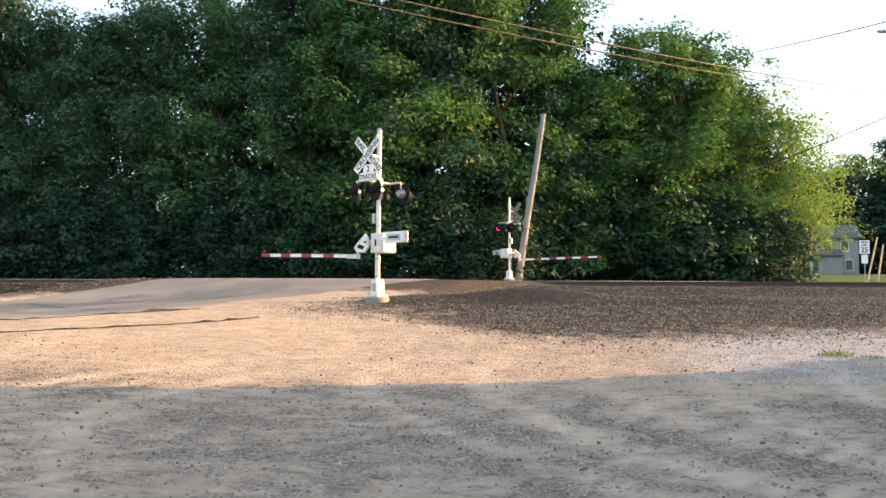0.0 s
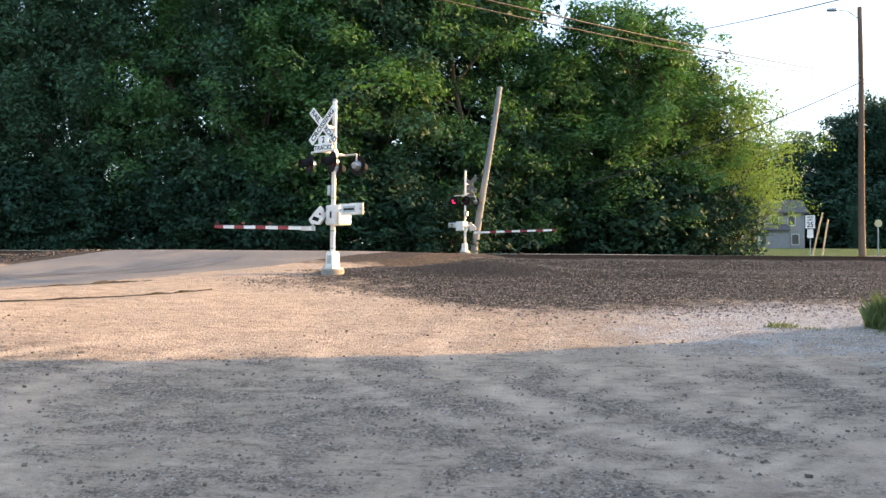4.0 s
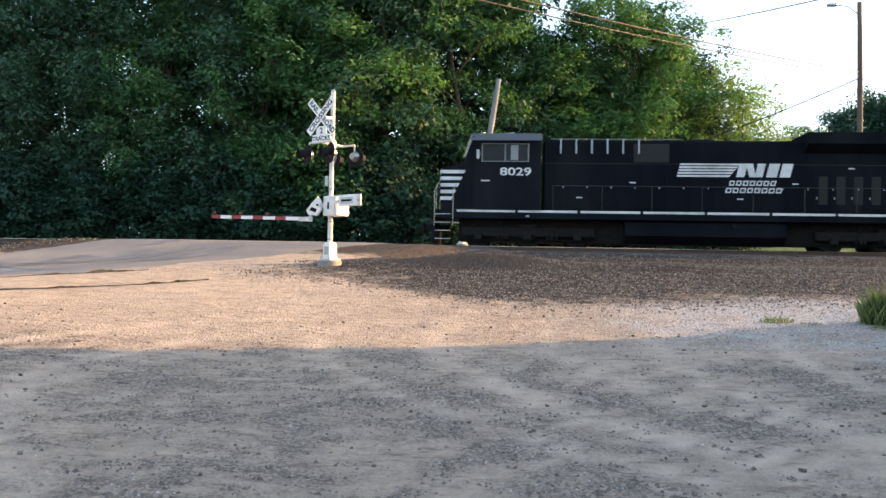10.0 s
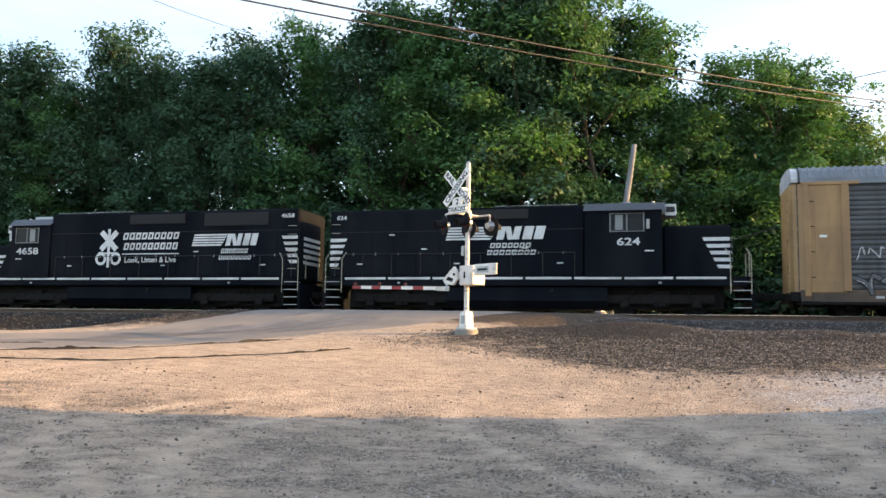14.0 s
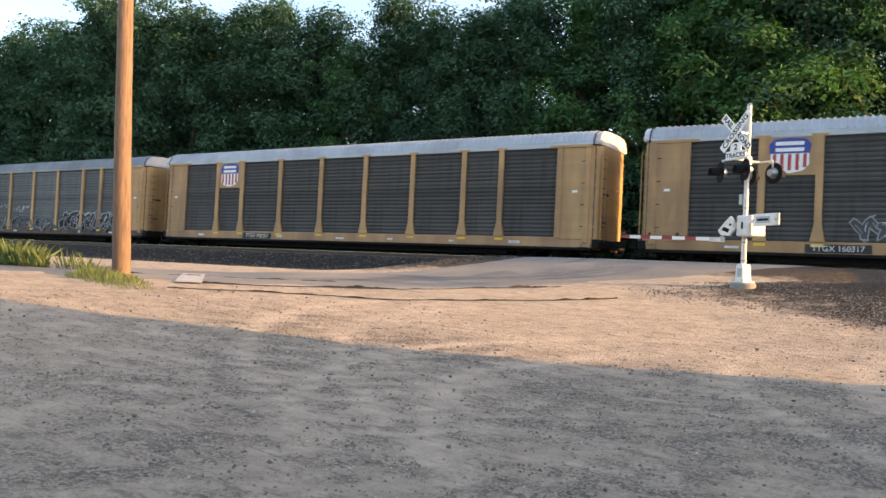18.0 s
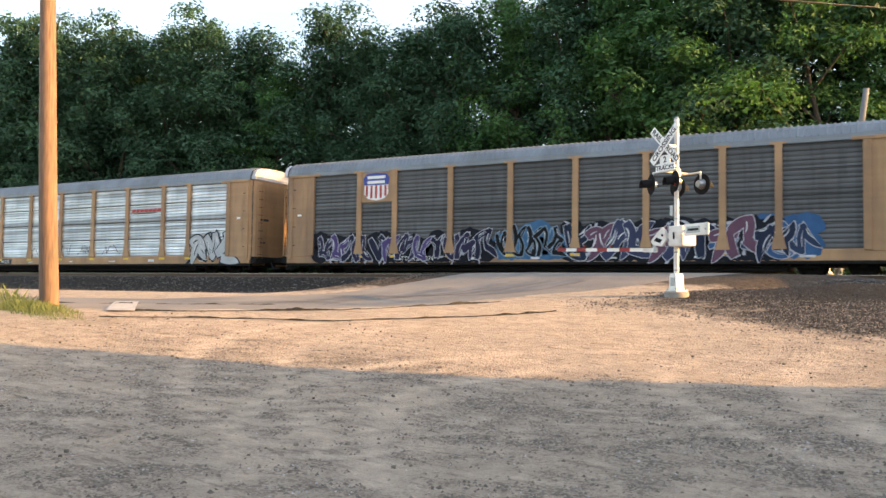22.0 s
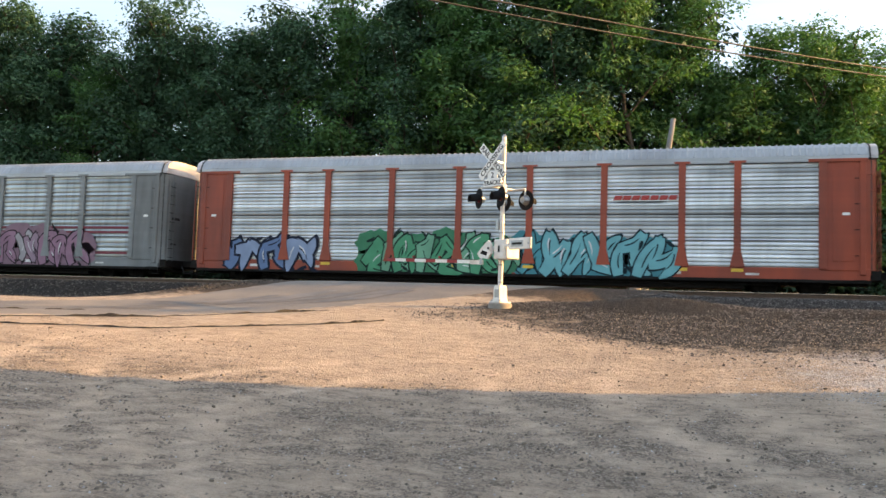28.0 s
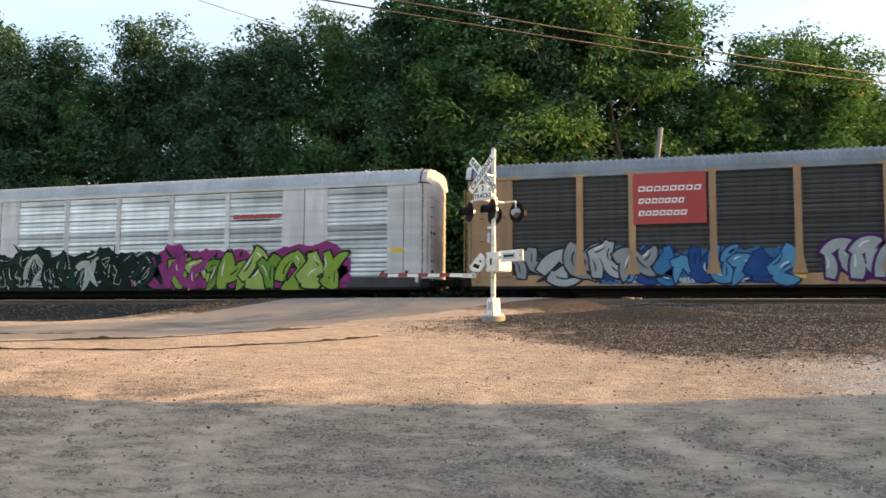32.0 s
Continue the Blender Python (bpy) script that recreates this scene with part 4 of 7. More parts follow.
def plant_wood():
    rng = random.Random(8)
    sx, sz = [p[0] for p in SKYLINE], [p[1] for p in SKYLINE]
    x = -120.0
    k = 0
    while x < 9.0:
        top = float(np.interp(x, sx, sz))
        y = 47.2 + rng.uniform(-1.0, 1.2) - 2.2 * float(smooth(x, -30, -60))
        g = 1 + 0.16 * float(smooth(x, -4, 1))       # beyond the road where it bends behind the crossing
        tall = (top - 1.6) * g + 1.6 - height(x * g, y * g)
        kind = (0, 4, 2)[k % 3] if x < -58 else (0, 4, 0, 1, 4)[k % 5] if x < -15 else (1, 3, 0, 1, 3)[k % 5] if x < -1.5 else 1 + 2 * (k % 2)
        stand(KINDS[kind], x * g, y * g, tall / 17 * rng.choice((0.9, 0.97, 1.0, 1.02, 1.05)), rng.uniform(0, 360), rng.uniform(1.0, 1.35) * (1.15 if x > -2 else 1.0))
        x2 = x + rng.uniform(-1, 1)
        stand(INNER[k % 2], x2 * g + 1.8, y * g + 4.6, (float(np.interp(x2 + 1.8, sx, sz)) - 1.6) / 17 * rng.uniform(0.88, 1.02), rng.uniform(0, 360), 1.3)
        x += rng.uniform(2.9, 4.3) * (1.35 if x < -60 else 0.85 if x > -8 else 1.0)
        k += 1
    for k in range(46):
        x = -70 + k * 1.8 + rng.uniform(-0.6, 0.6)
        g = 1 + 0.21 * float(smooth(x, -4, 0))
        stand(SHRUB, x * g, (44.2 + rng.uniform(-0.7, 0.8)) * g, rng.uniform(0.75, 1.35) * g, rng.uniform(0, 360), 1.25)


plant_wood()
for k, (x, y, s) in enumerate(((2.5, 58.5, 0.88), (6.5, 59.5, 0.93), (9.8, 59.0, 0.9), (11.4, 61.0, 0.8))):
    stand(KINDS[1 + 2 * (k % 2)], x, y, s, k * 67 + 20, 1.35)
for x, y, s, sq in ((12.0, 58.6, 1.06, 1.05), (14.4, 57.6, 0.98, 1.05), (16.4, 61, 0.8, 1.1), (11.2, 56.8, 0.76, 1.1)):
    stand(LIGHT_TREE, x, y, s, x * 40, sq)
for k in range(6):
    stand(SHRUB, 5.2 + k * 1.25, 58.5 + 0.6 * math.sin(k * 2.1), 1.0 + 0.3 * math.sin(k * 1.3), k * 71, 1.3)
for k in range(14):
    stand(SHRUB, 28 + k * 4.0, 110 + 2.0 * math.sin(k * 2.3), 2.3 + 0.6 * math.sin(k * 1.7), k * 83, 1.6)
for k in range(11):
    stand(SHRUB, 38 + k * 4.3, 99 + 2.0 * math.sin(k * 1.9), 1.7 + 0.5 * math.sin(k * 2.7), k * 47, 1.5)
# far trees round the house and beyond the road
for k, (x, y, top) in enumerate(((18, 120, 20), (24, 122, 20), (30, 118, 19), (36, 116, 20), (41, 112, 23), (45.5, 111, 25), (49.5, 109, 27), (54, 108, 27), (59, 110, 28), (65, 106, 27), (72, 108, 28), (34, 88, 9), (80, 106, 28), (90, 110, 30))):
    stand(INNER[k % 2], x, y, (top - height(x, y)) / 16.5, x * 33, 1.25)
for k, (x, y, top) in enumerate(((33, 121, 20), (38.5, 120, 22), (43.5, 118, 24), (47.5, 117, 26), (39.5, 115, 19), (44.5, 114, 20), (52, 114, 25), (57, 115, 26))):
    stand(KINDS[2], x, y, (top - height(x, y)) / 16.5, x * 51, 1.3)
for t in KINDS + INNER + [LIGHT_TREE, SHRUB]:
    t.scale = (1, 1, 1)
INNER[0].matrix_basis = pose(-127, 55, height(-127, 55))
INNER[1].matrix_basis = pose(-136, 56, height(-136, 56))
KINDS[0].matrix_basis = pose(-128, 48, height(-128, 48))
KINDS[1].matrix_basis = pose(-134, 49, height(-134, 49))
KINDS[2].matrix_basis = pose(-131, 54, height(-131, 54))
KINDS[3].matrix_basis = pose(-124, 53, height(-124, 53))
KINDS[4].matrix_basis = pose(-138, 51, height(-138, 51))
LIGHT_TREE.matrix_basis = pose(13.2, 66.5, height(13.2, 66.5), 0, 0, 80)
SHRUB.matrix_basis = pose(-72, 43.5, height(-72, 43.5))


# ---- the train ----
COUPLERS = [-196.68, -173.97, -150.64, -132.05, -113.38]          # ends of the four locomotives
WAGON_ENDS = [-112.68, -82.08, -51.44, -20.26, 10.46, 40.53, 70.61, 101.01, 131.31, 161.61, 191.64, 222.07]
WAGON_LONG = 28.92
# seconds, and how far the train has run to the left since 20 s
RUN = [(0, -382.9), (9.5, -201.96), (10.5, -182.96), (11.5, -164.1), (12.5, -145.28), (13.5, -126.56), (14.5, -107.93), (15.5, -89.05), (17.5, -49.4), (18, -39.3), (19, -20.41), (20, 0.0), (21, 19.83), (22, 38.5),
       (23, 58.36), (24, 76.81), (25, 96.52), (26, 115.13), (26.5, 124.8), (28.5, 163.5), (29, 172.99), (30, 192.92), (31, 211.45), (32, 231.2)]
MOVING = []


def train_piece(name, label, category, k, group):
    start, long = (COUPLERS[k], COUPLERS[k + 1] - COUPLERS[k]) if k < 4 else (WAGON_ENDS[k - 4], WAGON_LONG)
    th = thing(name, label, category, pose(start, FAR_Y, RAIL_Z), group=group)
    MOVING.append((th, start))
    return th, long


LOCO = surf("black_locomotive_paint", (0.0045, 0.0058, 0.009), (0.0075, 0.0095, 0.014), 1.2, 0.68, 0, 0.04, c3=(0.014, 0.0155, 0.019), scale3=0.5, streak=0.35, spec=0.04)
LOCO_DIRTY = surf("dusty_black_paint", (0.008, 0.009, 0.0115), (0.0125, 0.0135, 0.0165), 1.5, 0.6, 0, 0.08, c3=(0.02, 0.021, 0.023), scale3=0.6, streak=0.4, spec=0.05)
# Lighter bluish colour and gloss imitate the sky mirrored in the roofs.
LOCO_ROOF = surf("sky_paled_roof_paint", (0.035, 0.04, 0.048), (0.05, 0.056, 0.064), 2.0, 0.35, 0, 0.05, spec=0.6)
UNDER = surf("grimy_running_gear", (0.007, 0.0065, 0.0065), (0.018, 0.016, 0.0145), 6, 0.8, 0.1, 0.3, spec=0.2)
GRILLE = surf("dark_grille", (0.008, 0.008, 0.008), (0.014, 0.014, 0.014), 20, 0.8, 0, 0.3)
MARKWHITE = surf("white_marking", (0.74, 0.74, 0.73), (0.6, 0.6, 0.59), 5, 0.5, 0, 0.02, c3=(0.45, 0.44, 0.42), scale3=1.0)
HANDRAIL = surf("pale_handrail", (0.5, 0.47, 0.36), (0.36, 0.33, 0.24), 8, 0.5, 0, 0.05)
# Pale base colour stands in for sky mirrored in the cab glass.
WINDOW = glassy("pale_window_glass", (0.2, 0.21, 0.22), 0.2)
PALEFRAME = surf("aluminium_frame", (0.24, 0.245, 0.25), (0.17, 0.175, 0.18), 8, 0.5, 0.3, 0.02)
DARKGLASS = surf("dark_cab_glass", (0.012, 0.014, 0.017), (0.02, 0.022, 0.026), 3, 0.15, 0, 0.0, spec=0.15)


def turned(profile, n=24):
    """A solid turned about the y axis from (radius, y) pairs."""
    sh = Shape()
    m = len(profile)
    for i in range(n):
        t = 2 * math.pi * i / n
        sh.v += [(r * math.cos(t), y, r * math.sin(t)) for r, y in profile]
    sh.f = [(i * m + j, ((i + 1) % n) * m + j, ((i + 1) % n) * m + j + 1, i * m + j + 1) for i in range(n) for j in range(m - 1)]
    sh.s = [True] * len(sh.f)
    return sh


WHEEL = turned([(0.1, -0.1), (0.2, -0.08), (0.38, -0.03), (0.4, -0.08), (0.5, -0.08), (0.5, 0.05), (0.535, 0.06), (0.53, 0.08), (0.4, 0.08), (0.12, 0.1)]).mesh("wheel", UNDER)


def truck(parent, x, axles, base, material=None):
    """A bogie: side frames, springs and wheels on axles."""
    tr = part("truck", Shape().box(x - base / 2 - 0.7, x + base / 2 + 0.7, -1.18, -1.0, 0.5, 0.86, 0.05).box(x - base / 2 - 0.7, x + base / 2 + 0.7, 1.0, 1.18, 0.5, 0.86, 0.05)
              .box(x - 0.35, x + 0.35, -1.12, 1.12, 0.42, 1.0, 0.04), UNDER, parent, "grimy bogie frame")
    for k in range(axles):
        ax = x - base / 2 + base * k / (axles - 1)
        for s in (-1, 1):
            part("wheel", WHEEL, UNDER, tr, "flanged steel wheel", pose(ax, s * 0.72, 0.5, 0, 0, 0 if s < 0 else 180))
        part("axle", Shape().tube((ax, -1.1, 0.5), (ax, 1.1, 0.5), 0.09, 0.09, 10), UNDER, tr)
        part("journal_box", Shape().box(ax - 0.16, ax + 0.16, -1.26, -1.16, 0.36, 0.68, 0.03), UNDER, tr)
        if k < axles - 1:
            c = ax + base / (axles - 1) / 2
            sp = Shape()
            for d in (-0.16, 0, 0.16):
                sp.tube((c + d, -1.12, 0.4), (c + d, -1.12, 0.72), 0.07, 0.07, 8)
            part("spring", sp, UNDER, tr)
    return tr


def coupler(parent, x, s):
    """A knuckle coupler and its air hose; s: the way it points along x."""
    part("coupler", Shape().box(x - s * 1.1, x, -0.12, 0.12, 0.7, 0.98, 0.03).box(x - s * 0.12, x + s * 0.06, -0.18, 0.14, 0.68, 1.0, 0.04), UNDER, parent, "steel knuckle coupler")
    part("air_hose", Shape().pipe([(x - s * 0.45, -0.5, 0.7), (x - s * 0.3, -0.5, 0.4), (x - s * 0.05, -0.42, 0.35), (x, -0.35, 0.5)], 0.025, 6), BLACK, parent)


def block_row(parent, x0, x1, z0, z1, y, n, material, label="plain blocks in place of a name"):
    """A name drawn as a row of plain upright blocks, one mesh."""
    sh = Shape()
    w = (x1 - x0) / n
    h, lean, t = z1 - z0, (z1 - z0) * 0.22, (z1 - z0) * 0.24
    at = lambda u, v: (u + lean * v / h, y - 0.004, z0 + v)
    for j in range(n):
        a, b = x0 + j * w, x0 + (j + 0.78) * w
        sh.add([at(a, 0), at(b, 0), at(b, h), at(a, h), at(a + t, t), at(b - t, t), at(b - t, h - t), at(a + t, h - t)], [(0, 1, 5, 4), (1, 2, 6, 5), (2, 3, 7, 6), (3, 0, 4, 7)])
    return tagged(part("name_block", sh, material, parent, label), kind="stuff")


def locomotive(k, label, number, cab_right, d):
    """A black road locomotive. d gives its plan along the body, measured from the cab end."""
    th, ln = train_piece("locomotive", label, "locomotive", k, "locomotives")
    X = (lambda x: ln - x) if cab_right else (lambda x: x)
    paint = d.get("paint", LOCO)
    zs = 1.55
    # frame and walkway
    part("underframe", Shape().box(0.75, ln - 0.75, -1.5, 1.5, 1.2, zs, 0.03), paint, th, "black frame and walkway")
    pieces = 8
    for j in range(pieces):
        a, b = 1.5 + (ln - 3) * j / pieces + 0.06, 1.5 + (ln - 3) * (j + 1) / pieces - 0.06
        part("sill_stripe", Shape().box(a, b, -1.508, -1.5, zs - 0.09, zs + 0.005), d.get("stripe", MARKWHITE), th, "white sill stripe")
    part("fuel_tank", Shape().prism([(-1.35, 1.15), (-1.4, 0.6), (-1.0, 0.28), (1.0, 0.28), (1.4, 0.6), (1.35, 1.15)], "x", ln / 2 - d["tank"] / 2, ln / 2 + d["tank"] / 2), paint, th, "black fuel tank")
    if d.get("tubes"):
        for j in range(2):
            part("air_reservoir", Shape().tube((ln / 2 - 2.3 + j * 2.5, -1.42, 1.0), (ln / 2 - 0.2 + j * 2.5, -1.42, 1.0), 0.24, 0.24, 14), paint, th, "long air tank")
    part("underbody", Shape().box(1.6, ln - 1.6, -0.85, 0.85, 0.3, 1.25, 0.03), UNDER, th, "grimy underbody")
    truck(th, d["bogie"], d["axles"], d["base"])
    truck(th, ln - d["bogie"], d["axles"], d["base"])
    # long hood
    h0, h1, hz = d["hood"]
    part("long_hood", Shape().box(X(h0), X(h1), -1.0 if not d.get("wide") else -1.42, 1.0 if not d.get("wide") else 1.42, zs, hz, 0.07), paint, th, "black engine hood")
    yh = -1.0 if not d.get("wide") else -1.42
    nd = int(abs(h1 - h0) / 0.95)
    for j in range(nd):
        a = h0 + (h1 - h0) * (j + 0.08) / nd
        b = h0 + (h1 - h0) * (j + 0.92) / nd
        part("hood_door", Shape().box(X(a), X(b), yh - 0.022, yh, zs + 0.12, hz - 1.0, 0.01), paint, th)
    for a, b, z0, z1, kind in d.get("grilles", ()):
        part(kind, Shape().box(X(a), X(b), yh - 0.06, yh + 0.2, z0, z1, 0.02), GRILLE, th, "dark radiator grille")
    if "wing" in d:
        a, b, z0, z1 = d["wing"]
        w = Shape().prism([(-1.1, z0), (-1.52, z0 + 0.28), (-1.52, z1), (1.52, z1), (1.52, z0 + 0.28), (1.1, z0)], "x", X(a), X(b))
        part("radiator_wing", w, paint, th, "overhanging radiator section")
    if "louvres" in d:
        a, b, m, z0, z1 = d["louvres"]
        for j in range(m):
            x = a + (b - a) * (j + 0.5) / m
            part("louvre", Shape().box(X(x - 0.17), X(x + 0.17), yh - 0.034, yh - 0.02, z0, z1, 0.005), GRILLE, th, "tall dark louvre")
            part("door_hinge", Shape().box(X(x - 0.26), X(x - 0.22), yh - 0.04, yh - 0.02, z0 + 0.2, z0 + 0.3), GALV, th)
    for j in range(d.get("vent_bars", 0)):
        x = X(h0 + 0.7 + 0.62 * j)
        part("vent_bar", Shape().box(x - 0.03, x + 0.03, yh - 0.1, yh - 0.03, hz - 0.55, hz + 0.04), GALV, th, "bright upright bar")
    for j in range(7):
        x = X(h0 + (h1 - h0) * (0.09 + 0.13 * j))
        part("stencil_mark", Shape().box(x - 0.12, x + 0.12, yh - 0.03, yh - 0.024, zs + 0.55 + 0.62 * (j * 7 % 3), zs + 0.6 + 0.62 * (j * 7 % 3)), MARKWHITE, th)
    words("rear_number", number, 0.26, MARKWHITE, th, pose(X(h1 - 0.55), (-1.53 if "wing" in d else yh - 0.03), hz - 0.32), "small white number", stretch=1.2, bold=0.004)
    for a in d.get("fans", ()):
        part("roof_fan", Shape().tube((X(a), 0, hz - 0.02), (X(a), 0, hz + 0.16), 0.62, 0.6, 20), LOCO_DIRTY, th, "round roof fan")
    # cab
    c0, c1, cz = d["cab"]
    yc = -1.53
    cab = part("cab", Shape().prism([(-1.53, zs), (-1.53, cz - 0.35), (-1.2, cz - 0.04), (-0.6, cz), (0.6, cz), (1.2, cz - 0.04), (1.53, cz - 0.35), (1.53, zs)], "x", X(c0), X(c1)), paint, th, "black driver's cab")
    part("cab_roof", Shape().prism([(-1.6, cz - 0.36), (-1.22, cz - 0.02), (-0.6, cz + 0.03), (0.6, cz + 0.03), (1.22, cz - 0.02), (1.6, cz - 0.36), (1.2, cz - 0.06), (0.6, cz - 0.01), (-0.6, cz - 0.01), (-1.2, cz - 0.06)], "x", X(c0 - 0.12), X(c1 + 0.05)), LOCO_ROOF, cab, "cab roof paled for reflected sky")
    w0, w1 = d["window"]
    part("window", Shape().box(X(w0), X(w1), yc - 0.012, yc + 0.02, cz - 1.18, cz - 0.5, 0.01), DARKGLASS, cab, "dark cab side window")
    fr = Shape()
    for a in (w0, (w0 + w1) / 2, w1):
        fr.box(X(a) - 0.022, X(a) + 0.022, yc - 0.03, yc + 0.01, cz - 1.22, cz - 0.46)
    fr.box(X(w0) - 0.03, X(w1) + 0.03, yc - 0.03, yc + 0.01, cz - 0.5, cz - 0.465).box(X(w0) - 0.03, X(w1) + 0.03, yc - 0.03, yc + 0.01, cz - 1.21, cz - 1.18)
    part("window_frame", fr, PALEFRAME, cab, "pale window frame")
    ws = w0 + (w1 - w0) * 0.62
    part("sky_pane", Shape().box(X(ws), X(ws + 0.3), yc - 0.022, yc - 0.014, cz - 1.14, cz - 0.54), WINDOW, cab, "window pane paled to imitate reflected sky")
    part("sunshade", Shape().box(X(w0 - 0.1), X(w1 + 0.1), yc - 0.22, yc, cz - 0.44, cz - 0.41), paint, cab)
    part("rear_view_mirror", Shape().box(X(w0 - 0.22), X(w0 - 0.1), yc - 0.2, yc - 0.16, cz - 1.12, cz - 0.75, 0.01), GALV, cab)
    words("number", number, d.get("num", 0.44), MARKWHITE, cab, pose(X(d["number"]), yc - 0.008, cz - 1.62), "white painted number", stretch=1.45, bold=0.008)
    if d.get("roofbox"):
        part("air_conditioner", Shape().box(X(c0 + 0.5), X(c1 - 0.4), -0.6, 0.6, cz, cz + 0.2, 0.04), GALV, th, "grey roof unit")
    # nose and its stripes
    n0, n1, nz = d["nose"]
    if d.get("widenose"):
        nose = Shape().prism([(X(n1), zs), (X(n0 + 0.25), zs), (X(n0), zs + 0.5), (X(n0 + 0.1), nz - 0.45), (X(n1), nz)], "y", -1.3, 1.3)
        yn = -1.3
        part("cab_front", Shape().prism([(X(c0), zs), (X(c0), cz - 0.12), (X(c0 - 0.33), nz), (X(c0 - 0.33), zs)], "y", -1.44, 1.44), paint, cab, "sloping cab front")
        # The windshield is a slab of one pale beige tone.
        part("windshield", Shape().prism([(X(c0 - 0.02), cz - 0.16), (X(c0 - 0.32), nz + 0.04), (X(c0 - 0.42), nz + 0.04), (X(c0 - 0.12), cz - 0.12)], "y", -1.38, 1.38), surf("beige_windshield", (0.4, 0.37, 0.31), (0.3, 0.275, 0.23), 5, 0.4), cab, "pale beige sloping windshield")
    else:
        nose = Shape().box(X(n0), X(n1), -0.95, 0.95, zs, nz, 0.1)
        yn = -0.95
    part("nose", nose, paint, th, "black short nose")
    if "board" in d:
        a, b, z0, z1 = d["board"]
        board = part("number_board", Shape().box(X(a), X(b), -1.0, -0.2, z0, z1, 0.02).box(X(b), X(c0), -0.9, -0.3, z0 + 0.08, z1 - 0.08), MARKWHITE, th, "white-framed number board")
        part("board_face", Shape().box(X(a + 0.06), X(b - 0.06), -1.008, -1.0, z0 + 0.14, z1 - 0.1), BLACK, board, "black number panel")
    for j in range(5):
        z = nz - 0.62 - j * 0.27
        part("nose_stripe", Shape().prism([(X(n0 + 0.06), z), (X(n0 + 1.02 - 0.13 * j), z), (X(n0 + 1.09 - 0.13 * j), z + 0.14), (X(n0 + 0.06), z + 0.14)], "y", yn - 0.006, yn), d.get("stripe", MARKWHITE), th, "white safety stripe")
        part("end_stripe", Shape().box(X(n0) - 0.006, X(n0) + 0.006, -0.9, 0.9, z, z + 0.14), d.get("stripe", MARKWHITE), th)
        zz = hz - 1.35 - j * 0.27
        part("rear_stripe", Shape().prism([(X(h1 - 0.05), zz), (X(h1 - 0.75 + 0.09 * j), zz), (X(h1 - 0.83 + 0.09 * j), zz + 0.14), (X(h1 - 0.05), zz + 0.14)], "y", yh - 0.03, yh - 0.022), MARKWHITE, th, "white safety stripe")
        part("end_stripe", Shape().box(X(h1) - 0.006, X(h1) + 0.006, -0.9, 0.9, zz, zz + 0.14), MARKWHITE, th)
    # steps, rails, pilot, couplers at both ends
    for e, s in ((0.55, 1), (ln - 0.55, -1)):
        part("pilot_plate", Shape().box(e, e + s * 0.12, -1.45, 1.45, 0.2, 1.3, 0.02), paint, th)
        well = Shape()
        for j in range(4):
            well.box(e + s * 0.12, e + s * 0.75, -1.52, -1.2, 0.36 + 0.33 * j, 0.39 + 0.33 * j)
        part("steps", well, GALV, th, "open steel steps")
        for j, dx in enumerate((0.1, 0.85)):
            part("handrail", Shape().pipe([(e + s * dx, -1.5, 0.9), (e + s * dx, -1.5, 2.35), (e + s * (dx + 0.18), -1.45, 2.65)], 0.017, 6), d.get("rails", HANDRAIL), th, "pale upright grab rail")
        part("end_platform", Shape().box(e, e + s * 1.2, -1.5, 1.5, zs - 0.06, zs, 0.01), paint, th)
        for y in (-0.7, 0.7):
            part("end_rail", Shape().pipe([(e + s * 0.1, y, zs), (e + s * 0.1, y, zs + 1.05), (e + s * 0.1, y * 0.4, zs + 1.05)], 0.02, 6), d.get("rails", HANDRAIL), th)
        coupler(th, 0.02 if s > 0 else ln - 0.02, -s)
    n = 9
    rail_a, rail_b = X(d["hood"][0] + 0.4), X(d["hood"][1] - 0.3)
    hr = Shape().pipe([(rail_a, -1.48, zs + 1.0), (rail_b, -1.48, zs + 1.0)], 0.016, 5)
    for j in range(n):
        x = rail_a + (rail_b - rail_a) * j / (n - 1)
        hr.pipe([(x, -1.48, zs), (x, -1.48, zs + 1.0)], 0.014, 5)
    part("walkway_rail", hr, BLACK, th, "black walkway railing")
    # company marks as plain shapes
    lx, lz, lw = d["logo"]
    for j in range(5):
        z = lz + 0.115 * j
        part("logo_bar", Shape().prism([(lx + 0.03 * j, z), (lx + lw * (0.44 + 0.02 * j), z), (lx + lw * (0.46 + 0.02 * j), z + 0.075), (lx + 0.03 * j + 0.02, z + 0.075)], "y", yh - 0.034, yh - 0.03), MARKWHITE, th, "plain white logo stripe")
    for a, b, lean in ((0.5, 0.57, 0.13), (0.585, 0.64, -0.12), (0.655, 0.72, 0.13), (0.75, 0.84, 0.13), (0.86, 0.95, 0.13)):
        part("logo_block", Shape().prism([(lx + lw * a - min(lean, 0), lz), (lx + lw * b - min(lean, 0), lz), (lx + lw * b + max(lean, 0), lz + 0.54), (lx + lw * a + max(lean, 0), lz + 0.54)], "y", yh - 0.034, yh - 0.03), MARKWHITE, th, "plain white logo block")
    block_row(th, lx + lw * 0.44, lx + lw * 0.84, lz - 0.34, lz - 0.14, yh - 0.03, 7, MARKWHITE)
    block_row(th, lx + lw * 0.41, lx + lw * 0.89, lz - 0.63, lz - 0.43, yh - 0.03, 8, MARKWHITE)
    # roof gear and small fittings
    cm = X((c0 + c1) / 2)
    horn = Shape()
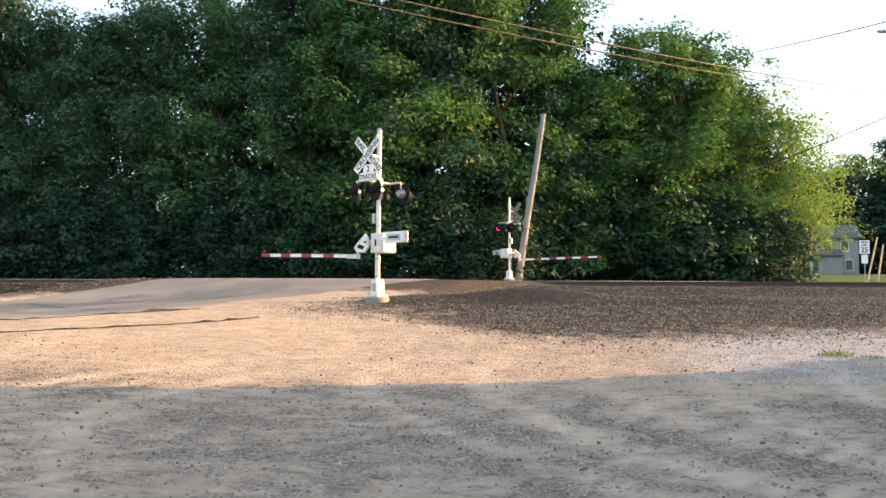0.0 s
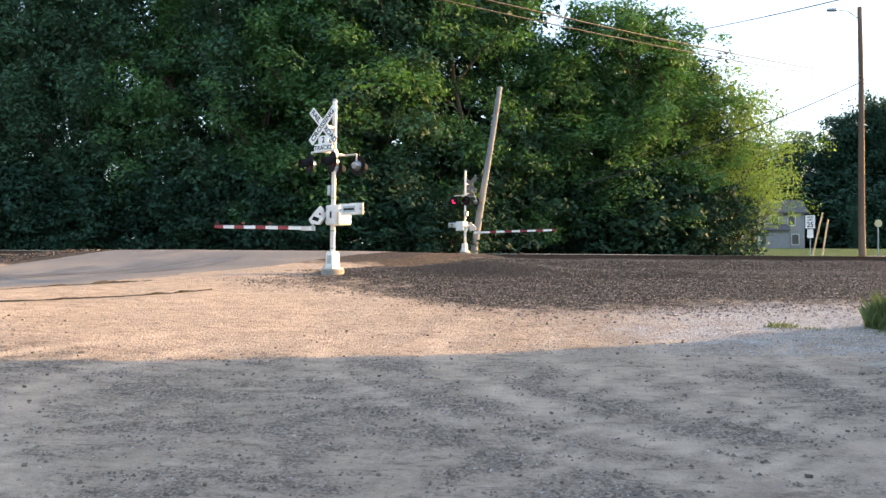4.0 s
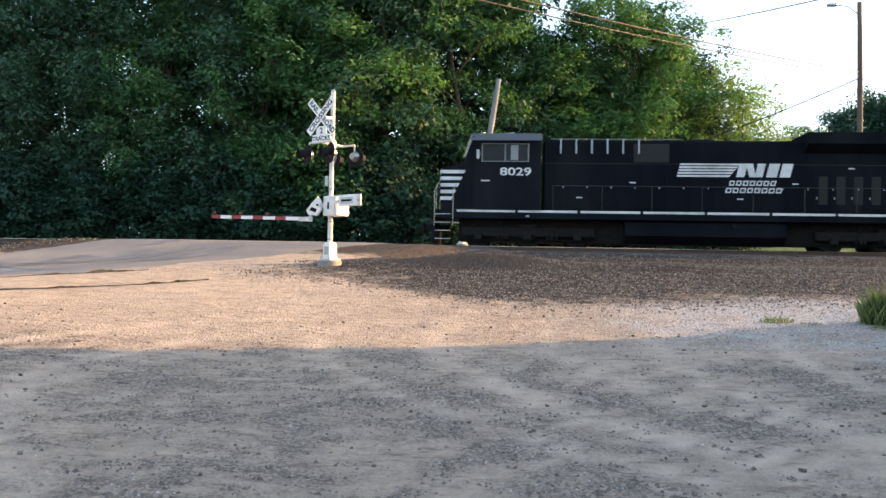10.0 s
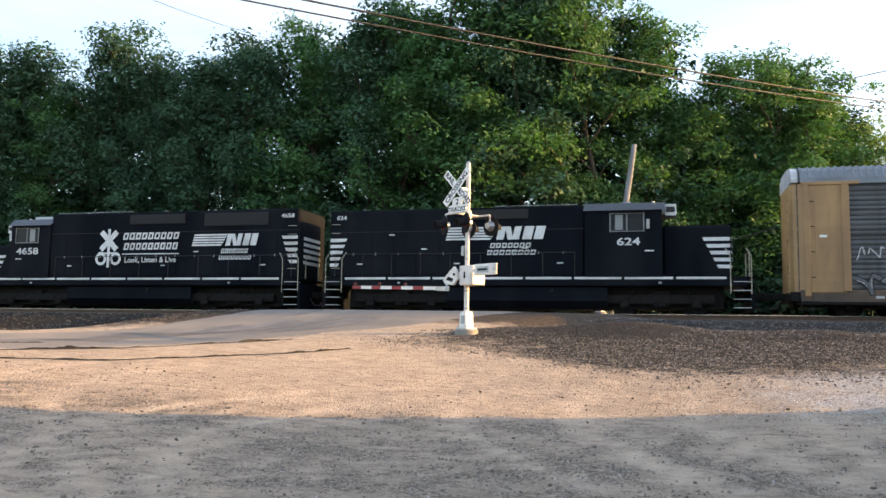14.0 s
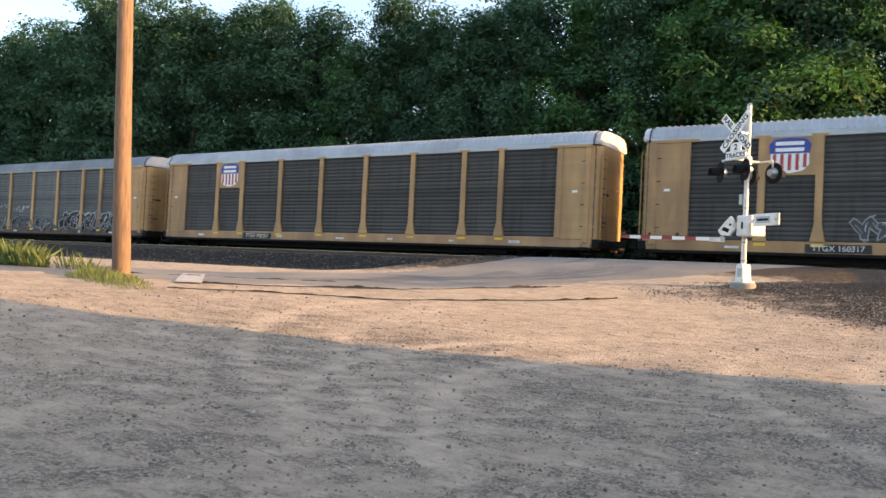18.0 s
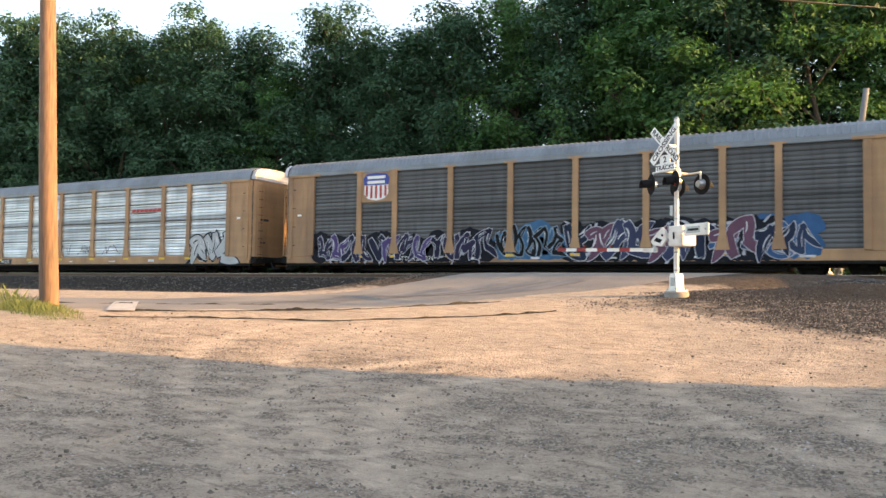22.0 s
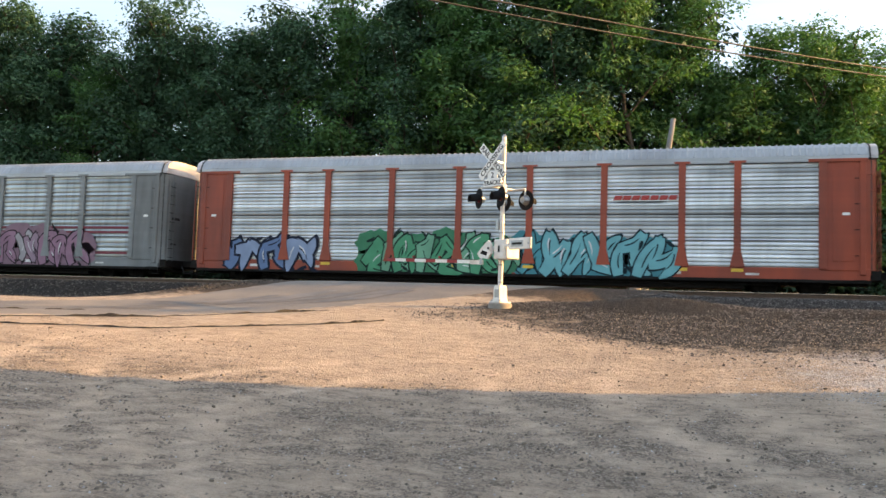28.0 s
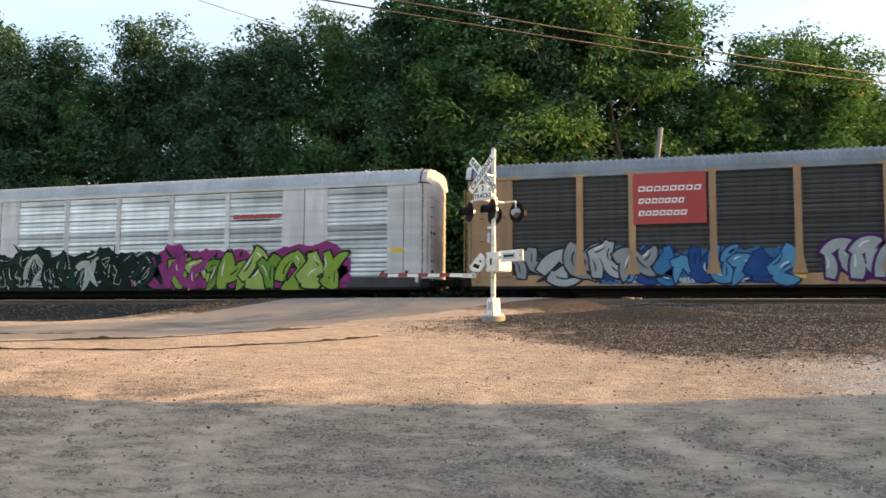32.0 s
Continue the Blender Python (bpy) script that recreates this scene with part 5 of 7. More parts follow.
    for j in range(3):
        horn.tube((cm - 0.3, -0.15 + 0.15 * j, cz + 0.12), (cm + 0.25, -0.15 + 0.15 * j, cz + 0.13), 0.025, 0.075, 10)
    part("horn", horn.box(cm - 0.2, cm - 0.12, -0.22, 0.22, cz, cz + 0.1), GALV, th, "three-chime air horn")
    part("roof_beacon", Shape().tube((X(c0 + 0.35), -0.7, cz - 0.05), (X(c0 + 0.35), -0.7, cz + 0.1), 0.07, 0.06, 12), GALV, th)
    xe = X(h0 + (h1 - h0) * 0.4)
    part("exhaust_stack", Shape().box(xe - 0.45, xe + 0.45, -0.3, 0.3, hz - 0.05, hz + 0.16, 0.03), LOCO_DIRTY, th, "low sooty exhaust stack")
    part("hood_rail", Shape().pipe([(X(h0 + 0.3), yh + 0.12, hz + 0.06), (X(h0 + (h1 - h0) * 0.34), yh + 0.12, hz + 0.06)], 0.014, 5), GALV, th)
    for j in range(5):
        x = X(h0 + (h1 - h0) * (0.1 + 0.19 * j))
        part("lifting_lug", Shape().box(x - 0.07, x + 0.07, yh + 0.1, yh + 0.16, hz - 0.02, hz + 0.07, 0.01), LOCO_ROOF, th)
    for j in range(nd):
        x = X(h0 + (h1 - h0) * (j + 0.86) / nd)
        part("door_latch", Shape().box(x - 0.02, x + 0.02, yh - 0.036, yh - 0.022, zs + 0.95, zs + 1.05), GALV, th)
    part("hood_seam", Shape().box(X(h0), X(h1), yh - 0.012, yh, hz - 0.96, hz - 0.93), GRILLE, th)
    for j in range(6):
        part("rear_rung", Shape().tube((X(h1 - 0.1), yh - 0.05, zs + 0.4 + 0.38 * j), (X(h1 - 0.5), yh - 0.05, zs + 0.4 + 0.38 * j), 0.013, 0.013, 5), d.get("rails", HANDRAIL), th)
    for x in (d["bogie"], ln - d["bogie"]):
        part("step_light", Shape().box(x - 0.06, x + 0.06, -1.52, -1.5, 1.28, 1.36, 0.01), GALV, th)
        part("sand_pipe", Shape().pipe([(x - 1.0, -1.2, 1.2), (x - 1.2, -1.22, 0.4)], 0.02, 5).pipe([(x + 1.0, -1.2, 1.2), (x + 1.2, -1.22, 0.4)], 0.02, 5), UNDER, th)
    part("cab_stencil", Shape().box(X(c0 + 0.5) - 0.18, X(c0 + 0.5) + 0.18, yc - 0.01, yc - 0.002, cz - 2.0, cz - 1.95), MARKWHITE, cab)
    part("fuel_filler", Shape().tube((ln / 2 + 1.1, -1.46, 1.02), (ln / 2 + 1.1, -1.36, 1.02), 0.08, 0.08, 10), UNDER, th)
    return th, yh, zs


locomotive(0, "leading black diesel locomotive with a wide nose and white stripes", "8029", False,
           dict(tank=6.2, bogie=4.4, axles=3, base=4.0, hood=(5.0, 21.2, 4.45), wing=(15.2, 21.4, 4.0, 4.72), cab=(2.2, 4.9, 4.7), window=(2.55, 4.4), number=3.9, nose=(0.8, 2.2, 3.65), widenose=True,
                logo=(10.3, 3.0, 4.6), grilles=((8.6, 10.0, 3.55, 4.3, "vent_grille"),), louvres=(15.6, 20.9, 8, 1.95, 3.05), vent_bars=6))
locomotive(1, "dusty black diesel locomotive running cab to the rear", "9694", True,
           dict(tank=7.0, bogie=4.5, axles=3, base=4.0, hood=(5.4, 22.2, 4.45), wing=(15.5, 22.0, 3.95, 4.6), cab=(2.5, 5.4, 4.75), window=(3.12, 4.79), number=3.9, nose=(0.9, 2.5, 3.75), widenose=True, tubes=True,
                logo=(4.9, 3.35, 5.2), paint=LOCO_DIRTY, stripe=surf("faded_tan_stripe", (0.42, 0.36, 0.26), (0.32, 0.27, 0.2), 5, 0.6), grilles=((6.3, 7.2, 3.6, 4.2, "vent_grille"), (8.1, 8.9, 3.6, 4.2, "vent_grille")), louvres=(15.9, 21.6, 8, 1.95, 3.05)))
loco3, yh3, zs3 = locomotive(2, "black diesel locomotive with a white rail safety emblem on its hood", "4658", False,
           dict(tank=6.6, bogie=4.0, axles=2, base=2.75, hood=(4.9, 17.9, 4.62), cab=(2.7, 4.95, 4.45), window=(3.0, 4.3), number=3.7, nose=(0.85, 2.7, 3.2), board=(2.0, 2.5, 3.8, 4.2), roofbox=True, wide=True,
                logo=(12.6, 3.0, 3.4), grilles=((9.3, 12.2, 4.05, 4.5, "vent_grille"), (13.2, 16.4, 3.9, 4.5, "vent_grille")), fans=(13.6, 15.0, 16.4)))
locomotive(3, "black diesel locomotive with a low rear cab", "624", True,
           dict(tank=6.6, bogie=4.0, axles=2, base=2.75, hood=(6.9, 17.9, 4.45), cab=(3.9, 6.9, 4.55), window=(4.6, 5.9), number=5.2, nose=(1.3, 3.9, 3.62), board=(3.35, 3.8, 4.02, 4.48), wide=True,
                logo=(6.0, 3.1, 4.3), num=0.42, grilles=((9.2, 11.6, 3.95, 4.35, "vent_grille"),)))
# safety emblem: a crossbuck over two round lamps on a post, a rule and a slogan
ex, ez, ey = 8.2, 3.0, yh3 - 0.03
em = Shape()
for a in (45, -45):
    c, s = math.cos(radians(a)), math.sin(radians(a))
    em.prism([(ex + u * c - v * s, ez + 0.3 + u * s + v * c) for u, v in ((-0.6, -0.13), (0.6, -0.13), (0.6, 0.13), (-0.6, 0.13))], "y", ey - 0.004 - 0.002 * (a > 0), ey)
em.box(ex - 0.07, ex + 0.07, ey - 0.007, ey, ez - 0.95, ez + 0.85).box(ex - 0.5, ex + 0.5, ey - 0.006, ey, ez - 0.33, ez - 0.25)
for s in (-1, 1):
    n = 20
    o = [(ex + s * 0.4 + r * math.cos(2 * math.pi * i / n), ez - 0.55 + r * math.sin(2 * math.pi * i / n)) for r in (0.3, 0.17) for i in range(n)]
    em.add([(p, ey - 0.005, q) for p, q in o], [(i, (i + 1) % n, n + (i + 1) % n, n + i) for i in range(n)])
part("safety_emblem", em, MARKWHITE, loco3, "white crossbuck and lamps emblem")
block_row(loco3, ex + 0.75, ex + 3.75, ez + 0.34, ez + 0.66, ey, 9, MARKWHITE)
block_row(loco3, ex + 0.8, ex + 3.7, ez - 0.14, ez + 0.18, ey, 9, MARKWHITE)
part("rule", Shape().box(ex + 0.75, ex + 3.75, ey - 0.004, ey, ez - 0.36, ez - 0.31), MARKWHITE, loco3)
words("slogan", "Look, Listen & Live", 0.36, MARKWHITE, loco3, pose(ex + 2.25, ey - 0.004, ez - 0.62), "white painted slogan", stretch=0.98, bold=0.006)


# car carriers
def orand(m, lo=0.8, hi=1.2):
    """Lets alike pieces differ a little in tone."""
    nt = m.node_tree
    b = nt.nodes["Principled BSDF"]
    src = b.inputs["Base Color"].links[0].from_socket
    oi = nt.nodes.new("ShaderNodeObjectInfo")
    mr = nt.nodes.new("ShaderNodeMapRange")
    mr.inputs["To Min"].default_value, mr.inputs["To Max"].default_value = lo, hi
    hs = nt.nodes.new("ShaderNodeHueSaturation")
    nt.links.new(oi.outputs["Random"], mr.inputs["Value"])
    nt.links.new(mr.outputs["Result"], hs.inputs["Value"])
    nt.links.new(src, hs.inputs["Color"])
    nt.links.new(hs.outputs["Color"], b.inputs["Base Color"])
    return m


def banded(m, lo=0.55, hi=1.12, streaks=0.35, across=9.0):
    """Reflections painted as bands along a panel's ribs, and rain streaks down it."""
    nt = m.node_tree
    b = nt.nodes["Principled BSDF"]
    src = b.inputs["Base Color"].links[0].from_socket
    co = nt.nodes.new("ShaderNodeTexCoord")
    # First row: painted bands of mirrored sky and ground; second: rain streaks.
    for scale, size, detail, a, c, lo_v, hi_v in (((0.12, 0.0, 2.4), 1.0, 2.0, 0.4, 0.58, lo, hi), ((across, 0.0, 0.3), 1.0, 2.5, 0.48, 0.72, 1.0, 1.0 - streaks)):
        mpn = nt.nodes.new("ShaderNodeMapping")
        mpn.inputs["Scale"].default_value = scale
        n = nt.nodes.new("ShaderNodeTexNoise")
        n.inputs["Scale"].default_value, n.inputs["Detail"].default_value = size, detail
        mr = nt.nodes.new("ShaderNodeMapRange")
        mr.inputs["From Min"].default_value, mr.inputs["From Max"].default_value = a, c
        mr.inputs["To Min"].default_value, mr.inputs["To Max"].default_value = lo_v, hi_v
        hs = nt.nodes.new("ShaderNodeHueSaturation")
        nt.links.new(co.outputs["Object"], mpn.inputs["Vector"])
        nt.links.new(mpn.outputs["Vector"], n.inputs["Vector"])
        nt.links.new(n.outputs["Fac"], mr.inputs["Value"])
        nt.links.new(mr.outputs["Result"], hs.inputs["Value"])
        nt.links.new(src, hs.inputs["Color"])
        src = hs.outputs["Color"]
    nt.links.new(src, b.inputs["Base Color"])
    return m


P_DARK = banded(orand(surf("brown_weathered_panel", (0.0502, 0.0461, 0.0413), (0.0768, 0.0708, 0.0649), 1.6, 0.6, 0.3, 0.05, c3=(0.0354, 0.0307, 0.0266), scale3=0.9, streak=0.2)), 0.8, 1.2, 0.35)
P_GREY = banded(orand(surf("grey_weathered_panel", (0.0864, 0.0874, 0.089), (0.1169, 0.1179, 0.1195), 1.6, 0.5, 0.35, 0.05, c3=(0.061, 0.0585, 0.0559), scale3=0.9, streak=0.2)), 0.8, 1.15, 0.3)
P_DULL = banded(orand(surf("dull_galvanised_panel", (0.2, 0.22, 0.23), (0.3, 0.325, 0.335), 1.8, 0.36, 0.85, 0.05, c3=(0.18, 0.195, 0.2), scale3=1.1, streak=0.25)), 0.6, 1.15, 0.3)
P_MID = banded(orand(surf("grey_galvanised_panel", (0.3, 0.325, 0.34), (0.44, 0.47, 0.485), 1.8, 0.36, 0.85, 0.05, c3=(0.2, 0.215, 0.22), scale3=1.1, streak=0.25)), 0.6, 1.15, 0.3)
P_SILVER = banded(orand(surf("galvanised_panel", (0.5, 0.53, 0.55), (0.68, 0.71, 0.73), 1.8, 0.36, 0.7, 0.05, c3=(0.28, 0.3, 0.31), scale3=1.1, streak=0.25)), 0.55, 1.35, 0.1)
# Near-black tone that stands in for the shade inside slots and gaps.
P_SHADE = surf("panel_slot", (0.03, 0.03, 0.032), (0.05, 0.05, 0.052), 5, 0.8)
YELLOW = banded(surf("faded_yellow_paint", (0.5, 0.305, 0.13), (0.4, 0.24, 0.1), 1.5, 0.55, 0, 0.06, c3=(0.28, 0.165, 0.08), scale3=0.7, streak=0.3), 0.95, 1.04, 0.1, 2.6)
TAN = banded(surf("faded_tan_paint", (0.46, 0.27, 0.135), (0.36, 0.21, 0.105), 1.5, 0.6, 0, 0.06, c3=(0.25, 0.145, 0.08), scale3=0.7, streak=0.3), 0.95, 1.04, 0.1, 2.6)
SILLBROWN = surf("grimy_brown_sill", (0.1, 0.07, 0.05), (0.15, 0.1, 0.065), 2.0, 0.7, 0, 0.1, c3=(0.06, 0.045, 0.035), scale3=0.8)
MUSTARD = banded(surf("mustard_paint", (0.42, 0.25, 0.11), (0.33, 0.195, 0.085), 1.5, 0.6, 0, 0.06, c3=(0.23, 0.13, 0.06), scale3=0.7, streak=0.3), 0.95, 1.04, 0.1, 2.6)
ORANGE_Y = banded(surf("orange_yellow_paint", (0.3145, 0.1658, 0.0467), (0.2465, 0.1275, 0.0382), 1.5, 0.55, 0, 0.06, c3=(0.255, 0.1275, 0.0425), scale3=0.7, streak=0.3), 0.95, 1.04, 0.1, 2.6)
REDOX = banded(surf("faded_red_paint", (0.357, 0.0638, 0.0255), (0.2805, 0.051, 0.0255), 1.5, 0.55, 0, 0.06, c3=(0.187, 0.0425, 0.0255), scale3=0.7, streak=0.3), 0.95, 1.04, 0.1, 2.6)
PALE = banded(surf("dirty_white_paint", (0.64, 0.62, 0.635), (0.53, 0.51, 0.525), 1.2, 0.5, 0, 0.05, c3=(0.44, 0.42, 0.41), scale3=0.6, streak=0.3), 0.9, 1.06, 0.12, 2.5)
GREYP = banded(surf("mid_grey_paint", (0.2112, 0.2288, 0.2376), (0.1584, 0.1716, 0.176), 1.2, 0.55, 0, 0.05, c3=(0.1144, 0.1188, 0.1188), scale3=0.6, streak=0.3), 0.95, 1.04, 0.1, 2.6)
ROOF_L = surf("pale_zinc_roof", (0.44, 0.4664, 0.5016), (0.3696, 0.396, 0.4224), 1.5, 0.45, 0.3, 0.05, c3=(0.2904, 0.2992, 0.3168), scale3=0.4)
ROOF_G = surf("grey_zinc_roof", (0.2376, 0.264, 0.2904), (0.1936, 0.2112, 0.2376), 1.5, 0.5, 0.3, 0.05, c3=(0.1496, 0.1584, 0.1672), scale3=0.4)
BOARD_BLUE = surf("blue_sign", (0.03, 0.05, 0.25), (0.04, 0.06, 0.3), 6, 0.5)
BOARD_RED = surf("red_sign", (0.42, 0.04, 0.035), (0.36, 0.04, 0.035), 3, 0.5)
MAROON = surf("maroon_sign", (0.16, 0.012, 0.03), (0.13, 0.012, 0.026), 3, 0.5)
YTAB = surf("bright_yellow_tab", (0.75, 0.5, 0.05), (0.65, 0.42, 0.05), 4, 0.5)
BLACKSILL = surf("grimy_black_sill", (0.03, 0.03, 0.034), (0.05, 0.05, 0.054), 2.0, 0.7, 0, 0.1, c3=(0.02, 0.02, 0.022), scale3=0.8)
PAINTS = {}


def spray(c):
    """Aerosol paint of one colour."""
    if c not in PAINTS:
        PAINTS[c] = surf("spray_paint", tuple(v * 0.72 for v in c), tuple(v * 0.92 + 0.002 for v in c), 2.2, 0.65, 0, 0.02, spec=0.15)
    return PAINTS[c]


def ribbed(name, ridges, material):
    """A unit-wide ribbed side panel from z 1.05 to 5.08; its depth runs in -y."""
    sh = Shape()
    z0, z1 = 1.05, 5.08
    p = (z1 - z0) / ridges
    prof = [(z0, 0.006)]
    for k in range(ridges):
        a = z0 + p * k
        slot = (0.05, 0.18, 0.06, 0.05, 0.22, 0.07, 0.14, 0.05, 0.1, 0.05)[k % 10]
        bulge = (0.03, 0.026, 0.034, 0.024)[k % 4]
        prof += [(a + p * slot * 0.5, 0.006), (a + p * (slot * 0.5 + 0.04), -bulge * 0.6), (a + p * 0.35, -bulge), (a + p * 0.6, -bulge), (a + p * (1 - slot * 0.5), -bulge * 0.3), (a + p * (1.005 - slot * 0.5), 0.006)]
    sh.add([(x, y, z) for z, y in prof for x in (0, 1)], [(2 * i, 2 * i + 1, 2 * i + 3, 2 * i + 2) for i in range(len(prof) - 1)])
    return sh.mesh(name, material)


PANEL_MESH = {}


def side_panel(parent, x0, x1, material, ridges=22):
    key = (material.name, ridges)
    if key not in PANEL_MESH:
        PANEL_MESH[key] = ribbed("side_panel", ridges, material)
    ob = part("side_panel", PANEL_MESH[key], material, parent, at=Matrix.Translation((x0, -1.5, 0)) @ Matrix.Diagonal((x1 - x0, 1, 1, 1)))
    return ob


def graffiti(parent, x0, x1, z0, z1, fills, outline, seed, letters=None, cloud=None, edge=0.07, thick=0.2):
    """Sprayed lettering that cannot be read: bent, pointed strokes with an outline, a filling and highlights, each colour a part."""
    rng = random.Random(seed)
    n = letters or max(3, int((x1 - x0) / 0.95))
    forms = (((0, 0.05, 0.35, 1), (0.35, 1, 0.3, 0.35), (0.3, 0.35, 0.95, 0.75), (0.95, 0.75, 0.7, 0.05)), ((0.05, 0.8, 0.5, 0.1), (0.5, 0.1, 0.6, 0.9), (0.6, 0.9, 1.05, 0.3)),
             ((0, 0.3, 0.5, 0.95), (0.5, 0.95, 0.9, 0.55), (0.9, 0.55, 0.3, 0.1), (0.3, 0.1, 1.0, 0.0)), ((0.1, 1, 0.2, 0.25), (0.2, 0.25, 0.75, 0.05), (0.75, 0.05, 0.6, 0.6), (0.6, 0.6, 1.0, 0.95)),
             ((0.0, 0.6, 0.45, 0.75), (0.45, 0.75, 0.2, 0.0), (0.45, 0.75, 0.95, 0.15), (0.7, 0.45, 1.0, 0.85)), ((0.15, 0.05, 0.0, 0.7), (0.0, 0.7, 0.6, 1.0), (0.6, 1.0, 0.55, 0.4), (0.55, 0.4, 1.0, 0.1)))
    y = -1.564
    sets = {"edge": Shape(), "shine": Shape()}
    fill_shapes = [Shape() for _ in fills]

    def stroke(sh, a, b, c, d, w, yy, bend, reach=0.0, low=0.14):
        """A ribbon from (a, b) to (c, d), bowed aside by bend and running to a point at its far end."""
        p, q = Vector((a, b)), Vector((c, d))
        t = q - p
        if t.length < 1e-4:
            return
        p, q = p - t.normalized() * (w * 0.4 + reach), q + t.normalized() * (w * 0.7 + reach * 1.6)
        side = Vector((-t.y, t.x))
        mid = (p + q) / 2 + side * bend
        vs, m = [], 8
        for i in range(m + 1):
            u = i / m
            o = p * (1 - u) ** 2 + mid * 2 * u * (1 - u) + q * u * u
            dr = ((mid - p) * (1 - u) + (q - mid) * u).normalized()
            nw = Vector((-dr.y, dr.x)) * w * (low + (1 - low) * math.sin(math.pi * min(u * 0.8 + 0.22, 1.0)) ** 0.7)
            vs += [(v.x, yy, max(v.y, 0.52)) for v in (o + nw, o - nw)]
        sh.add(vs, [(2 * i, 2 * i + 1, 2 * i + 3, 2 * i + 2) for i in range(m)])

    step = (x1 - x0) / n
    if cloud:
        cs = Shape()
        m = int((x1 - x0) / 0.42)
        for j in range(m):
            cx = x0 + (x1 - x0) * (j + 0.5) / m
            r = (z1 - z0) * rng.uniform(0.24, 0.4)
            for cz in ((z0 + z1) / 2 + rng.uniform(-0.05, 0.35) * (z1 - z0), z0 + r * 0.8):
                wob = rng.uniform(0, 6)
                ring = [(cx + r * 1.25 * (1 + 0.1 * math.sin(3 * i + wob)) * math.cos(2 * math.pi * i / 16), y + 0.001 - 0.0001 * j, max(0.52, cz + r * (1 + 0.1 * math.sin(3 * i + wob)) * math.sin(2 * math.pi * i / 16))) for i in range(16)]
                cs.add(ring, [tuple(range(16))])
        tagged(part("graffiti_background", cs, spray(cloud), parent, "sprayed cloud of colour"), kind="stuff")
    y -= 0.006
    for j in range(n):
        form = forms[rng.randrange(len(forms))]
        lx, lw = x0 + j * step - step * 0.05, step * rng.uniform(1.1, 1.4)
        lz, lh = z0 + rng.uniform(0, 0.1), (z1 - z0) * rng.uniform(0.82, 1.0)
        lean = rng.uniform(-0.15, 0.3)
        w = thick * rng.uniform(0.85, 1.2)
        fs = fill_shapes[j % len(fills)] if rng.random() < 0.75 else fill_shapes[rng.randrange(len(fills))]
        yj = y - 0.0035 * j
        for i, (a, b, c, d) in enumerate(form):
            P = (lx + (a + lean * b) * lw, lz + b * lh, lx + (c + lean * d) * lw, lz + d * lh)
            bend = rng.choice((-1, 1)) * rng.uniform(0.08, 0.38)
            stroke(sets["edge"], *P, w + edge, yj - 0.0001 * i, bend, edge * 0.7)
            stroke(fs, *P, w, yj - 0.0016 - 0.0001 * i, bend)
            if rng.random() < 0.5:
                stroke(sets["edge"], *(P[k] * 0.8 + P[(k + 2) % 4] * 0.2 for k in range(4)), w * 0.13, yj - 0.0022, bend * 0.9)
            if rng.random() < 0.4:
                stroke(sets["shine"], *(P[k] * 0.75 + P[(k + 2) % 4] * 0.25 + (w * 0.5 if k % 2 else -w * 0.2) for k in range(4)), w * 0.12, yj - 0.0026, bend)
        # spikes and dots round the letter
        for _ in range(2):
            ax, az = lx + rng.uniform(0, lw), lz + rng.choice((0.05, 0.95)) * lh
            stroke(sets["edge"], ax, az, ax + rng.uniform(-0.4, 0.4) * lw, az + rng.uniform(-0.25, 0.3) * lh, w * 0.3, yj, rng.uniform(-0.3, 0.3))
    tagged(part("graffiti_outline", sets["edge"], spray(outline), parent, "sprayed dark outline"), kind="stuff")
    for c, sh in zip(fills, fill_shapes):
        if sh.v:
            tagged(part("graffiti_letters", sh, spray(c), parent, "sprayed bold letters, not readable"), kind="stuff")
    if sets["shine"].v:
        tagged(part("graffiti_highlights", sets["shine"], spray((0.8, 0.8, 0.8)), parent), kind="stuff")


def scribble(parent, x0, x1, z, h, colour, seed, w=0.03):
    """A thin sprayed tag that cannot be read."""
    rng = random.Random(seed)
    sh = Shape()
    x = x0
    last = (x0, z)
    while x < x1:
        q = (x + rng.uniform(0.05, 0.22), z + rng.uniform(0, h))
        t = Vector((q[0] - last[0], q[1] - last[1]))
        nrm = Vector((-t.y, t.x)).normalized() * w
        sh.add([(last[0] - nrm.x, -1.556, last[1] - nrm.y), (q[0] - nrm.x, -1.556, q[1] - nrm.y), (q[0] + nrm.x, -1.556, q[1] + nrm.y), (last[0] + nrm.x, -1.556, last[1] + nrm.y)], [(0, 1, 2, 3)])
        last = q
        x = q[0] - 0.02 if rng.random() < 0.7 else q[0] + 0.12
        if x > q[0]:
            last = (x, z + rng.uniform(0, h))
    tagged(part("graffiti_tag", sh, spray(colour), parent, "thin sprayed tag"), kind="stuff")


